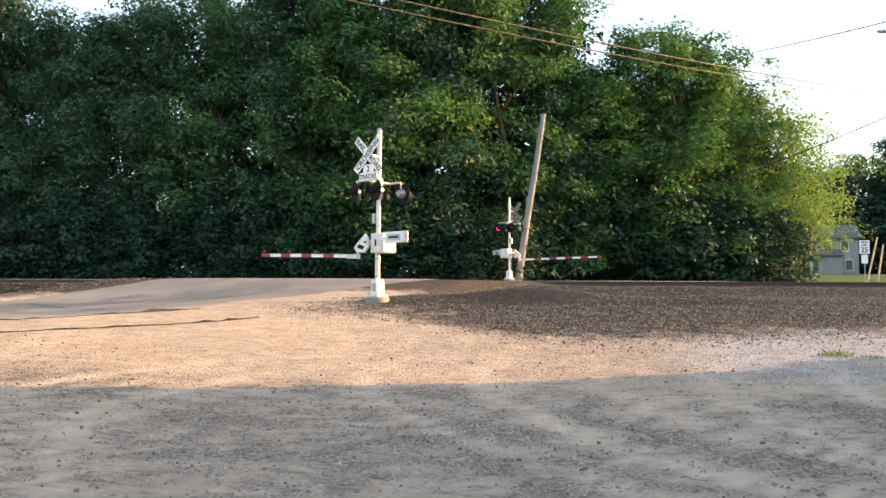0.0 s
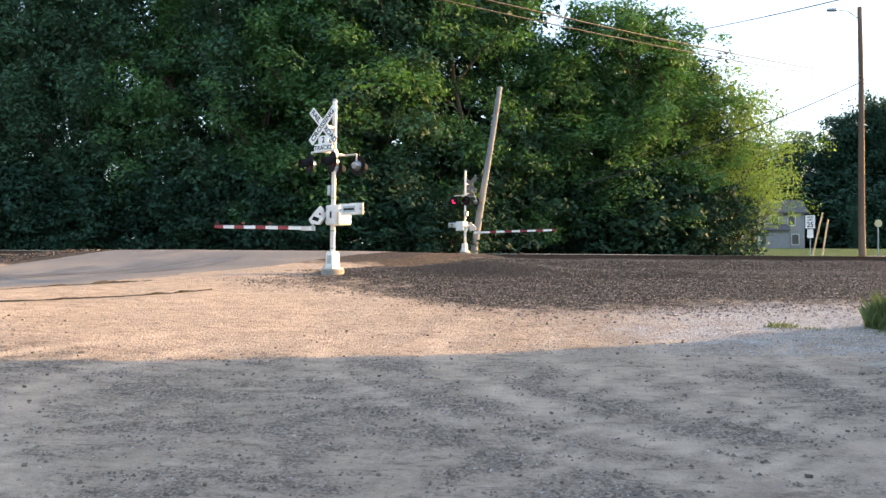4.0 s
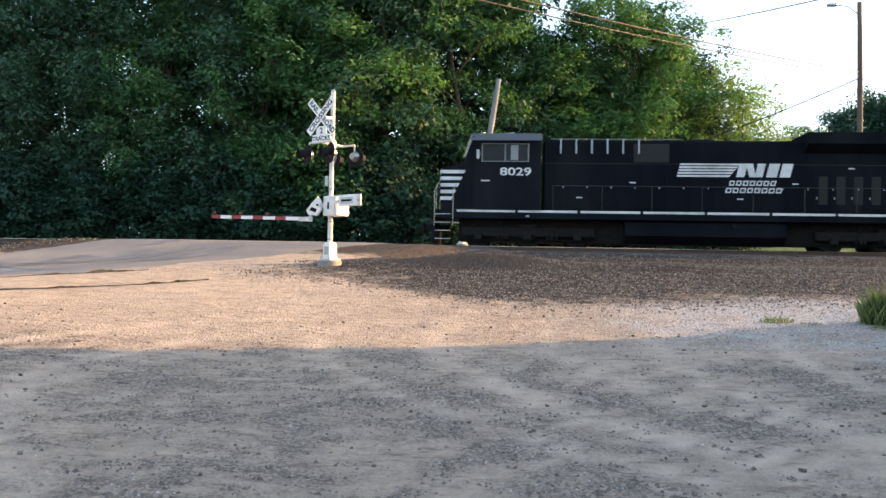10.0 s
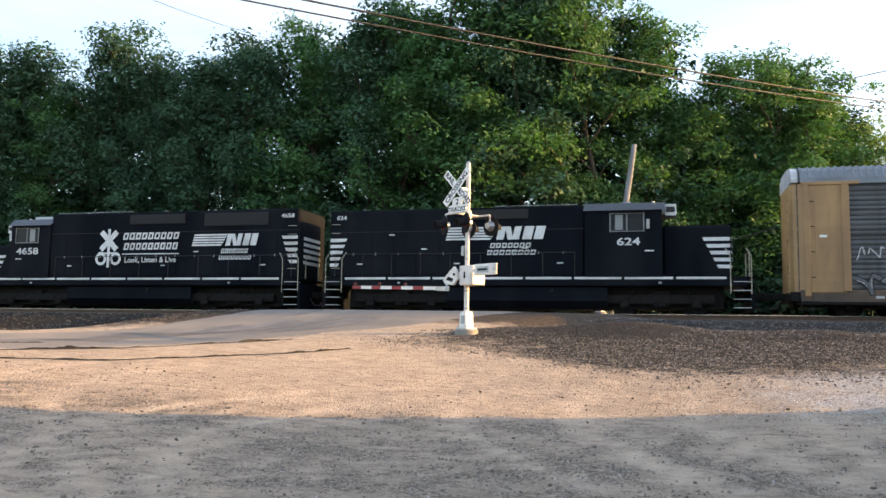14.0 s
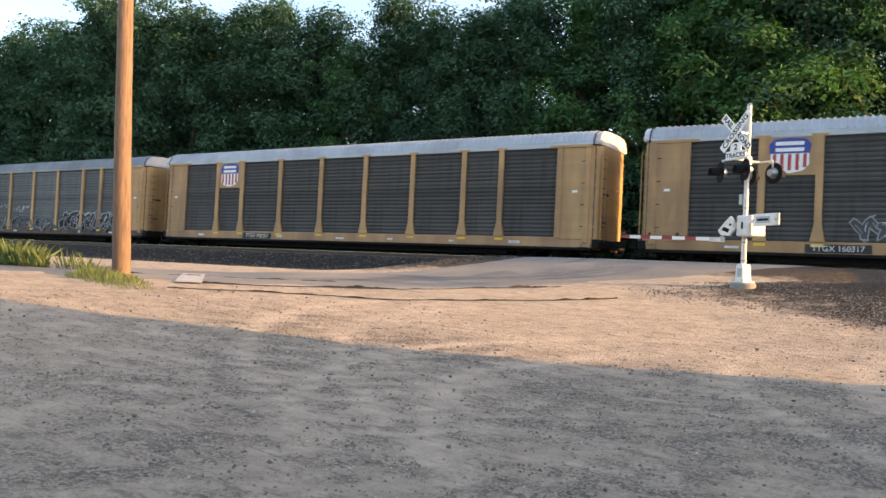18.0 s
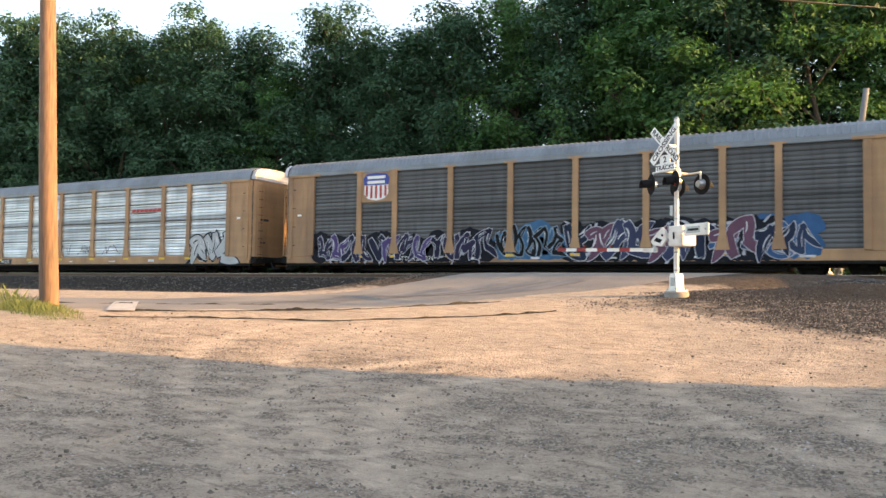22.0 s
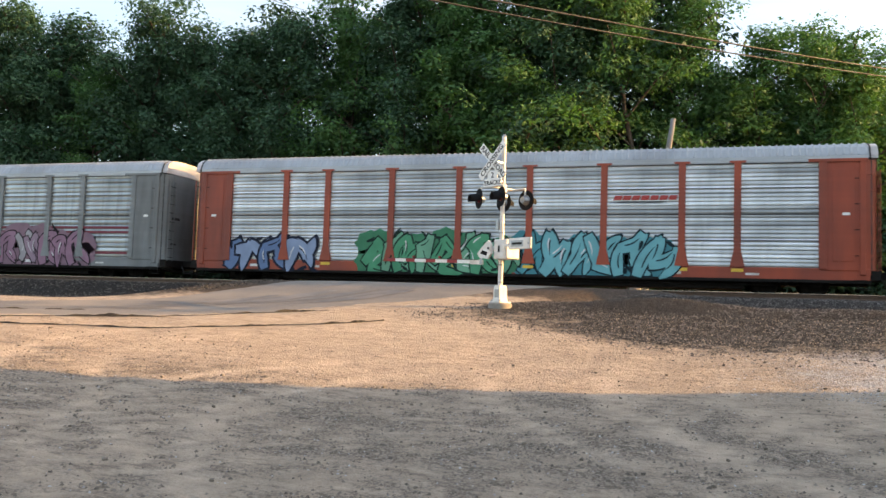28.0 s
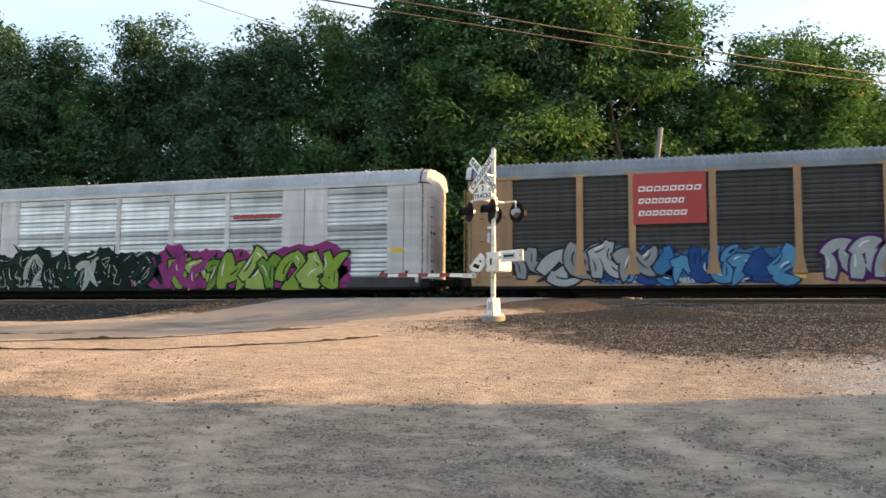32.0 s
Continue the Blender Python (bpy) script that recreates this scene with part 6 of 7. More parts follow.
def shield(parent, x0, x1, board):
    """Sign board with a railway shield drawn as plain shapes."""
    bd = part("sign_board", Shape().box(x0, x1, -1.585, -1.54, 3.55, 5.05, 0.01), board, parent, "sign board with a blue, white and red shield")
    c, w = (x0 + x1) / 2, (x1 - x0) * 0.36
    part("shield_white", Shape().prism([(c - w, 4.55), (c - w * 1.02, 3.95), (c - w * 0.7, 3.72), (c, 3.62), (c + w * 0.7, 3.72), (c + w * 1.02, 3.95), (c + w, 4.55)], "y", -1.592, -1.585), SIGNWHITE, bd)
    part("shield_blue", Shape().prism([(c - w * 1.05, 4.38), (c + w * 1.05, 4.38), (c + w * 1.12, 4.72), (c + w * 0.85, 4.92), (c, 4.98), (c - w * 0.85, 4.92), (c - w * 1.12, 4.72)], "y", -1.6, -1.592), BOARD_BLUE, bd)
    for k in range(5):
        x = c - w * 0.8 + k * w * 0.4
        part("shield_stripe", Shape().box(x - w * 0.09, x + w * 0.09, -1.598, -1.592, 3.74 + (0.1 if k in (0, 4) else 0), 4.36), BOARD_RED, bd)
    for z in (4.52, 4.76):
        part("name_bar", Shape().box(c - w * 0.75, c + w * 0.75, -1.606, -1.6, z - 0.07, z + 0.07), SIGNWHITE, bd, "plain white bar in place of a name")


ROOF_PROFILE = [(-1.6, 5.1), (-1.6, 5.22), (-1.45, 5.55), (-1.15, 5.71), (-0.6, 5.77), (0.6, 5.77), (1.15, 5.71), (1.45, 5.55), (1.6, 5.22), (1.6, 5.1)]


def car_carrier(k, label, frame_paint, panel, roof, style="A", end_paint=None, sill=None, ridges=22, marks=True, cap=None):
    """An enclosed two-deck car carrier wagon."""
    th, ln = train_piece("car_carrier_wagon", label, "railway wagon", k, "car carrier wagons")
    f = ln / 28.92
    a, b = 0.05, ln - 0.05
    end_paint, sill = end_paint or frame_paint, sill or frame_paint
    # Solid core coloured dark in place of the shaded interior.
    part("inner_body", Shape().box(a + 0.25, b - 0.25, -1.49, 1.53, 1.0, 5.1), P_SHADE, th, "inner side darkened for shade")
    part("far_side", Shape().box(a + 0.25, b - 0.25, 1.53, 1.57, 1.0, 5.1), panel, th)
    part("roof", Shape().prism(ROOF_PROFILE, "x", a + 0.3, b - 0.3), roof, th, "rounded ribbed roof")
    rib = Shape()
    nr = 112
    for j in range(nr):
        x = a + 0.45 + (b - a - 0.9) * j / (nr - 1)
        prof = [(y * 1.006, z + 0.022) for y, z in ROOF_PROFILE[1:-1]]
        vs = [(x - 0.05, y, z) for y, z in prof] + [(x, y * 1.006, z + 0.034) for y, z in prof] + [(x + 0.05, y, z) for y, z in prof]
        m = len(prof)
        vs = [(px, py, pz - (0.03 if abs(px - x) > 0.01 else 0)) for px, py, pz in vs]
        rib.add(vs, [(i, i + 1, m + i + 1, m + i) for i in range(m - 1)] + [(m + i, m + i + 1, 2 * m + i + 1, 2 * m + i) for i in range(m - 1)], True)
    part("roof_ribs", rib, roof, th)
    part("top_rail", Shape().box(a + 0.5, b - 0.5, -1.6, -1.5, 5.0, 5.1, 0.015), roof if style == "A" else frame_paint, th, "long top rail")
    part("side_sill", Shape().box(a + 0.3, b - 0.3, -1.56, 1.56, 0.55, 1.05, 0.03), sill, th, "deep side sill")
    part("sill_flange", Shape().box(a + 0.3, b - 0.3, -1.575, -1.3, 0.5, 0.62, 0.02), UNDER, th, "grimy lower flange")
    # The wide lower block is added to imitate the black shade underneath.
    part("centre_sill", Shape().box(a + 0.2, b - 0.2, -0.4, 0.4, 0.45, 0.9).box(a + 4.6, b - 4.6, -1.15, 1.15, 0.24, 0.7, 0.03), UNDER, th, "grimy underframe, its lower block added for dark shade")
    post_x = []
    if style == "A":
        edges = [1.95, 4.85, 6.9, 9.93, 12.95, 15.97, 18.98, 21.97, 24.0, 26.97]
        for i in range(len(edges) - 1):
            side_panel(th, edges[i] * f + 0.1, edges[i + 1] * f - 0.1, panel, ridges)
        for z in (2.05, 3.05, 4.05):
            part("panel_seam", Shape().box(edges[0] * f, edges[-1] * f, -1.536, -1.53, z - 0.02, z + 0.02), P_SHADE, th)
        for e in edges[1:-1]:
            x = e * f
            post_x.append(x)
            part("post", Shape().prism([(x - 0.13, 1.7), (x - 0.27, 1.05), (x + 0.27, 1.05), (x + 0.13, 1.7), (x + 0.13, 5.0), (x + 0.3, 5.02), (x + 0.3, 5.1), (x - 0.3, 5.1), (x - 0.3, 5.02), (x - 0.13, 5.0)], "y", -1.615, -1.5), frame_paint, th, "flared side post")
            part("sill_tab", Shape().box(x - 0.22, x + 0.22, -1.572, -1.56, 0.86, 0.98), YTAB if marks else sill, th)
        for s, x0, x1 in ((1, a, edges[0] * f), (-1, b, edges[-1] * f)):
            blk = part("end_bay", Shape().box(x0 + s * 0.5, x1, -1.58, 1.58, 0.95, 5.04, 0.03), end_paint, th, "painted end bay")
            part("end_post", Shape().box(x0 + s * 0.45, x0 + s * 0.68, -1.63, -1.4, 0.8, 5.0, 0.03), end_paint, blk)
            part("end_post", Shape().box(x1 - s * 0.14, x1 + s * 0.14, -1.63, -1.5, 1.0, 5.08, 0.02), end_paint, blk)
            part("bay_panel", Shape().box(x0 + s * 0.85, x1 - s * 0.32, -1.594, -1.58, 1.3, 4.7, 0.012), end_paint, blk)
            part("head_plate", Shape().box(x0 + s * 0.4, x1 + s * 0.5, -1.64, -1.5, 4.98, 5.1, 0.01), end_paint, blk)
            for j in range(4):
                part("ladder_rung", Shape().box(x0 + s * 0.68, x0 + s * 0.84, -1.6, -1.58, 1.5 + j * 0.95, 1.53 + j * 0.95), UNDER, blk)
            part("data_plate", Shape().box(x0 + s * 1.0, x0 + s * 1.25, -1.602, -1.594, 3.0, 3.1), SIGNWHITE, blk)
    else:
        spans = [("s", 0.5, 2.28), ("p", 2.4, 5.16), ("s", 5.28, 7.2), ("p", 7.34, 10.1), ("p", 10.37, 13.12), ("p", 13.37, 16.08), ("p", 16.33, 19.08), ("p", 19.3, 22.0), ("s", 22.11, 24.06), ("p", 24.2, 27.03), ("s", 27.14, 28.42)]
        for kind, x0, x1 in spans:
            x0, x1 = x0 * f, x1 * f
            if kind == "p":
                side_panel(th, x0, x1, panel, ridges)
                for e0, e1 in ((x0 - 0.12, x0), (x1, x1 + 0.12)):
                    part("panel_frame", Shape().box(e0, e1, -1.56, -1.49, 1.03, 5.04), frame_paint, th)
            else:
                m = (x0 + x1) / 2
                pl = part("plate_bay", Shape().box(x0, x1, -1.555, -1.49, 1.03, 5.04, 0.01), frame_paint, th, "plain plate bay")
                part("bay_seam", Shape().box(m - 0.015, m + 0.015, -1.561, -1.555, 1.1, 5.0), P_SHADE, pl)
        for x0 in (a, b):
            s = 1 if x0 == a else -1
            part("end_post", Shape().box(x0 + s * 0.4, x0 + s * 0.56, -1.58, -1.3, 0.8, 5.08, 0.03), frame_paint, th)
    for s, x0 in ((1, a), (-1, b)):
        plan = [(x0 + s * 0.52, -1.56), (x0 + s * 0.3, -1.5), (x0 + s * 0.12, -1.36), (x0 + s * 0.03, -1.12), (x0 + s * 0.03, 1.12), (x0 + s * 0.12, 1.36), (x0 + s * 0.3, 1.5), (x0 + s * 0.52, 1.56)]
        d = part("end_door", Shape().prism(plan, "z", 0.98, 5.06), end_paint, th, "rounded clamshell end doors")
        rb = Shape()
        for z in (1.5, 2.1, 2.7, 3.3, 3.9, 4.5):
            rb.prism([(px - s * 0.018, py * 1.012) for px, py in plan], "z", z, z + 0.05)
        part("door_ribs", rb, end_paint, d)
        part("roof_end", Shape().prism([(y * 0.985, z) for y, z in ROOF_PROFILE], "x", x0 + s * 0.06, x0 + s * 0.3), cap or PALE, th)
        part("roof_gap", Shape().prism([(y * 1.012, z + 0.012) for y, z in ROOF_PROFILE] + [(y * 0.98, z - 0.03) for y, z in ROOF_PROFILE[::-1]], "x", x0 + s * 0.3, x0 + s * 0.36), P_SHADE, th, "dark seam across the roof")
        part("door_slot", Shape().box(x0 - s * 0.01, x0 + s * 0.02, -1.1, -0.5, 2.9, 3.02), P_SHADE, d)
        part("door_slot", Shape().box(x0 - s * 0.01, x0 + s * 0.02, -1.1, -0.7, 1.7, 1.78), P_SHADE, d)
        for j in range(9):
            part("end_rung", Shape().tube((x0 - s * 0.05, -1.38, 1.1 + j * 0.42), (x0 - s * 0.05, -1.0, 1.1 + j * 0.42), 0.012, 0.012, 5), UNDER, d)
        for y in (-1.39, -0.99):
            part("ladder_rail", Shape().box(x0 - s * 0.06, x0 - s * 0.03, y - 0.02, y + 0.02, 0.9, 4.7), end_paint, d)
        part("end_sill", Shape().box(x0 - s * 0.05, x0 + s * 0.3, -1.5, 1.5, 0.62, 0.98, 0.02), UNDER, th)
        part("grab_iron", Shape().pipe([(x0 + s * 0.4, -1.57, 0.62), (x0 + s * 0.4, -1.62, 0.62), (x0 + s * 0.9, -1.62, 0.62), (x0 + s * 0.9, -1.57, 0.62)], 0.012, 5), UNDER, th)
        coupler(th, -0.66 if s > 0 else ln + 0.66, -s)
        truck(th, 3.0 if s > 0 else ln - 3.0, 2, 1.75)
        part("corner_step", Shape().box(x0 + s * 0.3, x0 + s * 0.75, -1.56, -1.4, 0.3, 0.33).box(x0 + s * 0.3, x0 + s * 0.33, -1.56, -1.53, 0.3, 0.8).box(x0 + s * 0.72, x0 + s * 0.75, -1.56, -1.53, 0.3, 0.8), UNDER, th)
    rng = random.Random(k)
    for j in range(7):
        x = (3.2 + 3.6 * j + rng.uniform(-0.6, 0.6)) * f
        part("sill_stencil", Shape().box(x, x + rng.uniform(0.25, 0.6), -1.566, -1.56, 0.74, 0.74 + rng.uniform(0.06, 0.14)), MARKWHITE if style == "A" else P_SHADE, th)
    for j in range(3):
        x = (4.4 + 8.5 * j) * f
        part("tie_down_chain", Shape().pipe([(x, -1.5, 0.52), (x + 0.15, -1.5, 0.34), (x + 0.5, -1.5, 0.36), (x + 0.7, -1.5, 0.52)], 0.014, 5), UNDER, th)
    part("brake_pipe", Shape().pipe([(a + 3.5, -1.3, 0.42), (b - 3.5, -1.3, 0.4)], 0.025, 6), UNDER, th)
    part("top_gap", Shape().box(a + 0.5, b - 0.5, -1.545, -1.49, 4.965, 4.995), P_SHADE, th, "dark gap under the roof")
    return th, f


def car_mark(th, x, text, dark=True, z=0.8, size=0.3):
    """Car number stencilled on the sill."""
    if dark:
        part("number_board", Shape().box(x - len(text) * size * 0.34, x + len(text) * size * 0.34, -1.569, -1.561, z - 0.16, z + 0.16), BLACK, th, "black number board")
    words("car_number", text, size, MARKWHITE, th, pose(x, -1.572, z), "white stencilled car number")


def red_mark(parent, x0, x1, z, paint=None):
    """A logo drawn as a row of plain slanted red blocks over a thin dark rule."""
    sh, w = Shape(), (x1 - x0) / 7
    for j in range(7):
        a = x0 + w * j + 0.1
        sh.prism([(a, z + 0.1), (a + w * 0.86, z + 0.1), (a + w * 0.86 + 0.07, z + 0.28), (a + 0.07, z + 0.28)], "y", -1.572, -1.56)
    tagged(part("logo_mark", sh, paint or BOARD_RED, parent, "plain red blocks in place of a logo"), kind="stuff")
    part("logo_rule", Shape().prism([(x0 - 0.1, z), (x1 - 0.6, z), (x1 - 0.2, z + 0.05), (x0 + 0.4, z + 0.05)], "y", -1.568, -1.56), BLACK, parent)


WH, BK = (0.72, 0.72, 0.72), (0.012, 0.012, 0.014)
# grey, tagged in pale letters
c, f = car_carrier(4, "grey car carrier wagon with faded yellow posts and pale graffiti", YELLOW, P_GREY, ROOF_G, sill=SILLBROWN)
for j, (x0, x1) in enumerate(((2.3, 4.2), (4.9, 6.5), (7.3, 9.3), (10.2, 12.6), (13.5, 16))):
    scribble(c, x0 * f, x1 * f, 2.15 + 0.15 * (j % 2), 0.5, WH, 40 + j, 0.018)
graffiti(c, 2.2, 26.5, 0.75, 1.75, ((0.17, 0.17, 0.175), (0.24, 0.24, 0.25)), (0.04, 0.04, 0.04), 1, 24, edge=0.035, thick=0.07)
graffiti(c, 19.5, 25.5, 1.1, 2.1, ((0.05, 0.05, 0.055),), (0.5, 0.5, 0.52), 2, 6, edge=0.05)
car_mark(c, 7.2, "TTGX 942257", False)
# grey-brown with a shield board
c, f = car_carrier(5, "brown-grey car carrier wagon with yellow posts and a shield board", YELLOW, P_DARK, ROOF_L, sill=TAN)
shield(c, 4.8 * f + 0.1, 6.88 * f - 0.1, YELLOW)
car_mark(c, 8.3, "TTGX 942553")
c, f = car_carrier(6, "dark brown car carrier wagon with yellow posts and a shield board", YELLOW, P_DARK, ROOF_L, sill=MUSTARD)
shield(c, 4.8 * f + 0.1, 6.88 * f - 0.1, YELLOW)
graffiti(c, 8.0, 15.2, 1.15, 1.95, ((0.1, 0.1, 0.1),), (0.36, 0.36, 0.37), 3, 9, edge=0.04, thick=0.12)
graffiti(c, 16.2, 18.6, 1.3, 1.9, ((0.1, 0.1, 0.1),), (0.3, 0.3, 0.32), 4, 3, edge=0.04, thick=0.1)
car_mark(c, 7.6, "TTGX 160317")
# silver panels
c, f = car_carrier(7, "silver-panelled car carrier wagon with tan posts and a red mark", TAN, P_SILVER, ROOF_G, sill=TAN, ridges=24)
red_mark(c, 19.25 * f, 21.7 * f, 3.52)
graffiti(c, 24.2, 27.3, 0.7, 2.4, ((0.55, 0.57, 0.58),), (0.03, 0.03, 0.035), 5, 3, edge=0.06, thick=0.26)
for j in range(4):
    scribble(c, (10 + j * 2.3) * f, (11.6 + j * 2.3) * f, 1.2, 0.6, (0.1, 0.1, 0.12), 60 + j, 0.02)
car_mark(c, 7.0, "TTGX 160222")
# shield board over purple graffiti
c, f = car_carrier(8, "grey car carrier wagon with shield board and purple graffiti", TAN, P_GREY, ROOF_G, sill=TAN)
shield(c, 4.8 * f + 0.1, 6.88 * f - 0.1, TAN)
graffiti(c, 2.3, 12.0, 0.7, 2.0, ((0.035, 0.03, 0.07), (0.1, 0.07, 0.2), (0.02, 0.022, 0.05)), (0.5, 0.5, 0.55), 6, 12, cloud=(0.012, 0.012, 0.02), edge=0.035, thick=0.15)
graffiti(c, 12.4, 15.4, 0.8, 2.2, (BK,), (0.3, 0.4, 0.5), 7, 5, cloud=(0.06, 0.16, 0.3), edge=0.03, thick=0.09)
graffiti(c, 15.6, 24.0, 0.7, 2.25, ((0.02, 0.03, 0.06), (0.16, 0.08, 0.12), (0.05, 0.06, 0.12)), (0.55, 0.55, 0.6), 8, 10, cloud=(0.012, 0.014, 0.022), edge=0.03, thick=0.2)
graffiti(c, 21.5, 25.2, 0.8, 2.2, ((0.05, 0.12, 0.26), (0.03, 0.05, 0.1)), (0.5, 0.5, 0.55), 30, 4, cloud=(0.05, 0.13, 0.28), edge=0.03, thick=0.12)
car_mark(c, 8.2, "TTGX 880074", False)
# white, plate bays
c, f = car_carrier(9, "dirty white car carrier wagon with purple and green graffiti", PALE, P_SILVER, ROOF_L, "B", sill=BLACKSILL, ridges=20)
graffiti(c, 1.5, 15.0, 0.6, 2.35, ((0.17, 0.15, 0.26), (0.5, 0.49, 0.54), (0.26, 0.22, 0.36)), (0.012, 0.01, 0.03), 9, 17, edge=0.07, thick=0.17)
graffiti(c, 1.8, 15.0, 0.6, 2.1, ((0.1, 0.07, 0.2), (0.05, 0.04, 0.1)), (0.4, 0.4, 0.46), 29, 14, edge=0.025, thick=0.13)
graffiti(c, 16.3, 24.2, 0.8, 2.1, ((0.34, 0.44, 0.4), (0.26, 0.38, 0.33)), (0.008, 0.016, 0.014), 10, 12, edge=0.05, thick=0.09)
red_mark(c, 19.4 * f, 21.8 * f, 3.54)
part("panel_shadow_stencil", Shape().box(27.4 * f, 28.1 * f, -1.56, -1.555, 1.7, 1.95), YTAB, c)
# orange-yellow, plate bays
c, f = car_carrier(10, "orange-yellow car carrier wagon with silver panels and white graffiti", ORANGE_Y, P_MID, ROOF_G, "B", end_paint=PALE, ridges=20, cap=ORANGE_Y)
part("logo_bar", Shape().box(5.65 * f, 6.8 * f, -1.562, -1.555, 3.6, 3.9), BLACK, c, "plain black bar in place of a logo")
part("logo_bracket", Shape().box(5.4 * f, 5.46 * f, -1.562, -1.555, 3.4, 4.1).box(5.4 * f, 5.6 * f, -1.562, -1.555, 4.06, 4.1).box(5.4 * f, 5.6 * f, -1.562, -1.555, 3.4, 3.44), BLACK, c)
part("logo_bracket", Shape().box(6.98 * f, 7.04 * f, -1.562, -1.555, 3.4, 4.1).box(6.84 * f, 7.04 * f, -1.562, -1.555, 4.06, 4.1).box(6.84 * f, 7.04 * f, -1.562, -1.555, 3.4, 3.44), BLACK, c)
graffiti(c, 3.8, 5.4, 0.9, 1.9, ((0.4, 0.41, 0.41),), (0.05, 0.05, 0.05), 28, 2, edge=0.04, thick=0.2)
graffiti(c, 6.9, 10.6, 0.7, 2.0, ((0.36, 0.37, 0.37), (0.28, 0.29, 0.29)), (0.02, 0.02, 0.02), 11, 5, edge=0.06, thick=0.17)
graffiti(c, 11.9, 16.1, 0.7, 2.05, ((0.38, 0.39, 0.4),), BK, 12, 6, edge=0.09, thick=0.15)
graffiti(c, 16.3, 21.9, 0.6, 1.95, ((0.55, 0.57, 0.6), (0.5, 0.52, 0.55)), BK, 13, 5, cloud=(0.5, 0.52, 0.55), edge=0.045, thick=0.24)
graffiti(c, 21.9, 27.4, 0.65, 2.3, ((0.58, 0.44, 0.42), (0.62, 0.58, 0.6), (0.6, 0.52, 0.54)), (0.34, 0.12, 0.18), 14, 6, cloud=(0.56, 0.46, 0.45), edge=0.022, thick=0.24)
car_mark(c, 9.9, "CTTX 690089")
# grey with a maroon board
c, f = car_carrier(11, "grey car carrier wagon with a maroon sign board and pink graffiti", GREYP, P_MID, ROOF_L, sill=GREYP, ridges=18, marks=False)
bd = part("sign_board", Shape().box(6.95 * f, 9.7 * f, -1.63, -1.54, 3.85, 4.75, 0.01), MAROON, c, "maroon sign board")
part("name_bar", Shape().box(7.75 * f, 9.45 * f, -1.638, -1.63, 4.18, 4.42), SIGNWHITE, bd, "plain white bar in place of a name")
part("name_bar", Shape().box(8.1 * f, 9.1 * f, -1.638, -1.63, 3.98, 4.05), SIGNWHITE, bd)
part("emblem", Shape().tube((7.35 * f, -1.64, 4.3), (7.35 * f, -1.63, 4.3), 0.24, 0.24, 18), SIGNWHITE, bd, "plain round white emblem")
for z in (2.2, 2.42, 1.2):
    part("side_stripe", Shape().box(2.1 * f, 26.9 * f, -1.548, -1.536, z, z + 0.12), MAROON, c, "thin maroon stripe")
graffiti(c, 4.0, 12.5, 0.65, 2.3, ((0.42, 0.4, 0.42), (0.36, 0.25, 0.33), (0.4, 0.38, 0.4)), (0.015, 0.015, 0.02), 15, 9, cloud=(0.26, 0.2, 0.24), edge=0.05, thick=0.2)
graffiti(c, 10.9, 12.9, 0.65, 1.6, ((0.26, 0.36, 0.22),), (0.2, 0.28, 0.17), 31, 3, cloud=(0.28, 0.38, 0.24), edge=0.03, thick=0.2)
graffiti(c, 13.2, 15.2, 0.9, 1.9, ((0.2, 0.06, 0.12),), (0.05, 0.02, 0.03), 16, 2, edge=0.06)
graffiti(c, 16.4, 24.4, 0.65, 2.4, ((0.34, 0.2, 0.28), (0.42, 0.4, 0.42), (0.36, 0.26, 0.33)), (0.02, 0.015, 0.02), 17, 9, cloud=(0.28, 0.18, 0.23), edge=0.05, thick=0.2)
graffiti(c, 15.5, 16.7, 0.65, 1.8, ((0.26, 0.36, 0.22),), (0.2, 0.28, 0.17), 32, 2, cloud=(0.28, 0.38, 0.24), edge=0.03, thick=0.2)
car_mark(c, 8.6, "TTGX 953848")
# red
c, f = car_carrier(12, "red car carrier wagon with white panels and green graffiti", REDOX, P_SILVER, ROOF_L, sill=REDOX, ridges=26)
red_mark(c, 19.25 * f, 21.7 * f, 3.52)
graffiti(c, 1.4, 6.1, 0.6, 2.1, ((0.16, 0.24, 0.42), (0.3, 0.38, 0.55)), (0.015, 0.02, 0.04), 18, 4, edge=0.1, thick=0.26)
graffiti(c, 8.8, 15.2, 0.6, 2.2, ((0.1, 0.36, 0.2), (0.2, 0.45, 0.3)), (0.012, 0.03, 0.025), 19, 8, cloud=(0.07, 0.25, 0.14), edge=0.06, thick=0.22)
graffiti(c, 15.7, 21.3, 0.6, 2.25, ((0.1, 0.36, 0.42), (0.2, 0.5, 0.55)), (0.012, 0.03, 0.04), 20, 6, cloud=(0.08, 0.28, 0.33), edge=0.06, thick=0.22)
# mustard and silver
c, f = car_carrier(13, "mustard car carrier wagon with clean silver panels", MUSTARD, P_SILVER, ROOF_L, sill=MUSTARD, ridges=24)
part("logo_bar", Shape().box(7.55 * f, 8.95 * f, -1.562, -1.552, 3.68, 3.95), BLACK, c, "plain black bar in place of a logo")
part("logo_bracket", Shape().box(7.2 * f, 7.26 * f, -1.562, -1.552, 3.5, 4.15).box(7.2 * f, 7.4 * f, -1.562, -1.552, 4.11, 4.15).box(7.2 * f, 7.4 * f, -1.562, -1.552, 3.5, 3.54), BLACK, c)
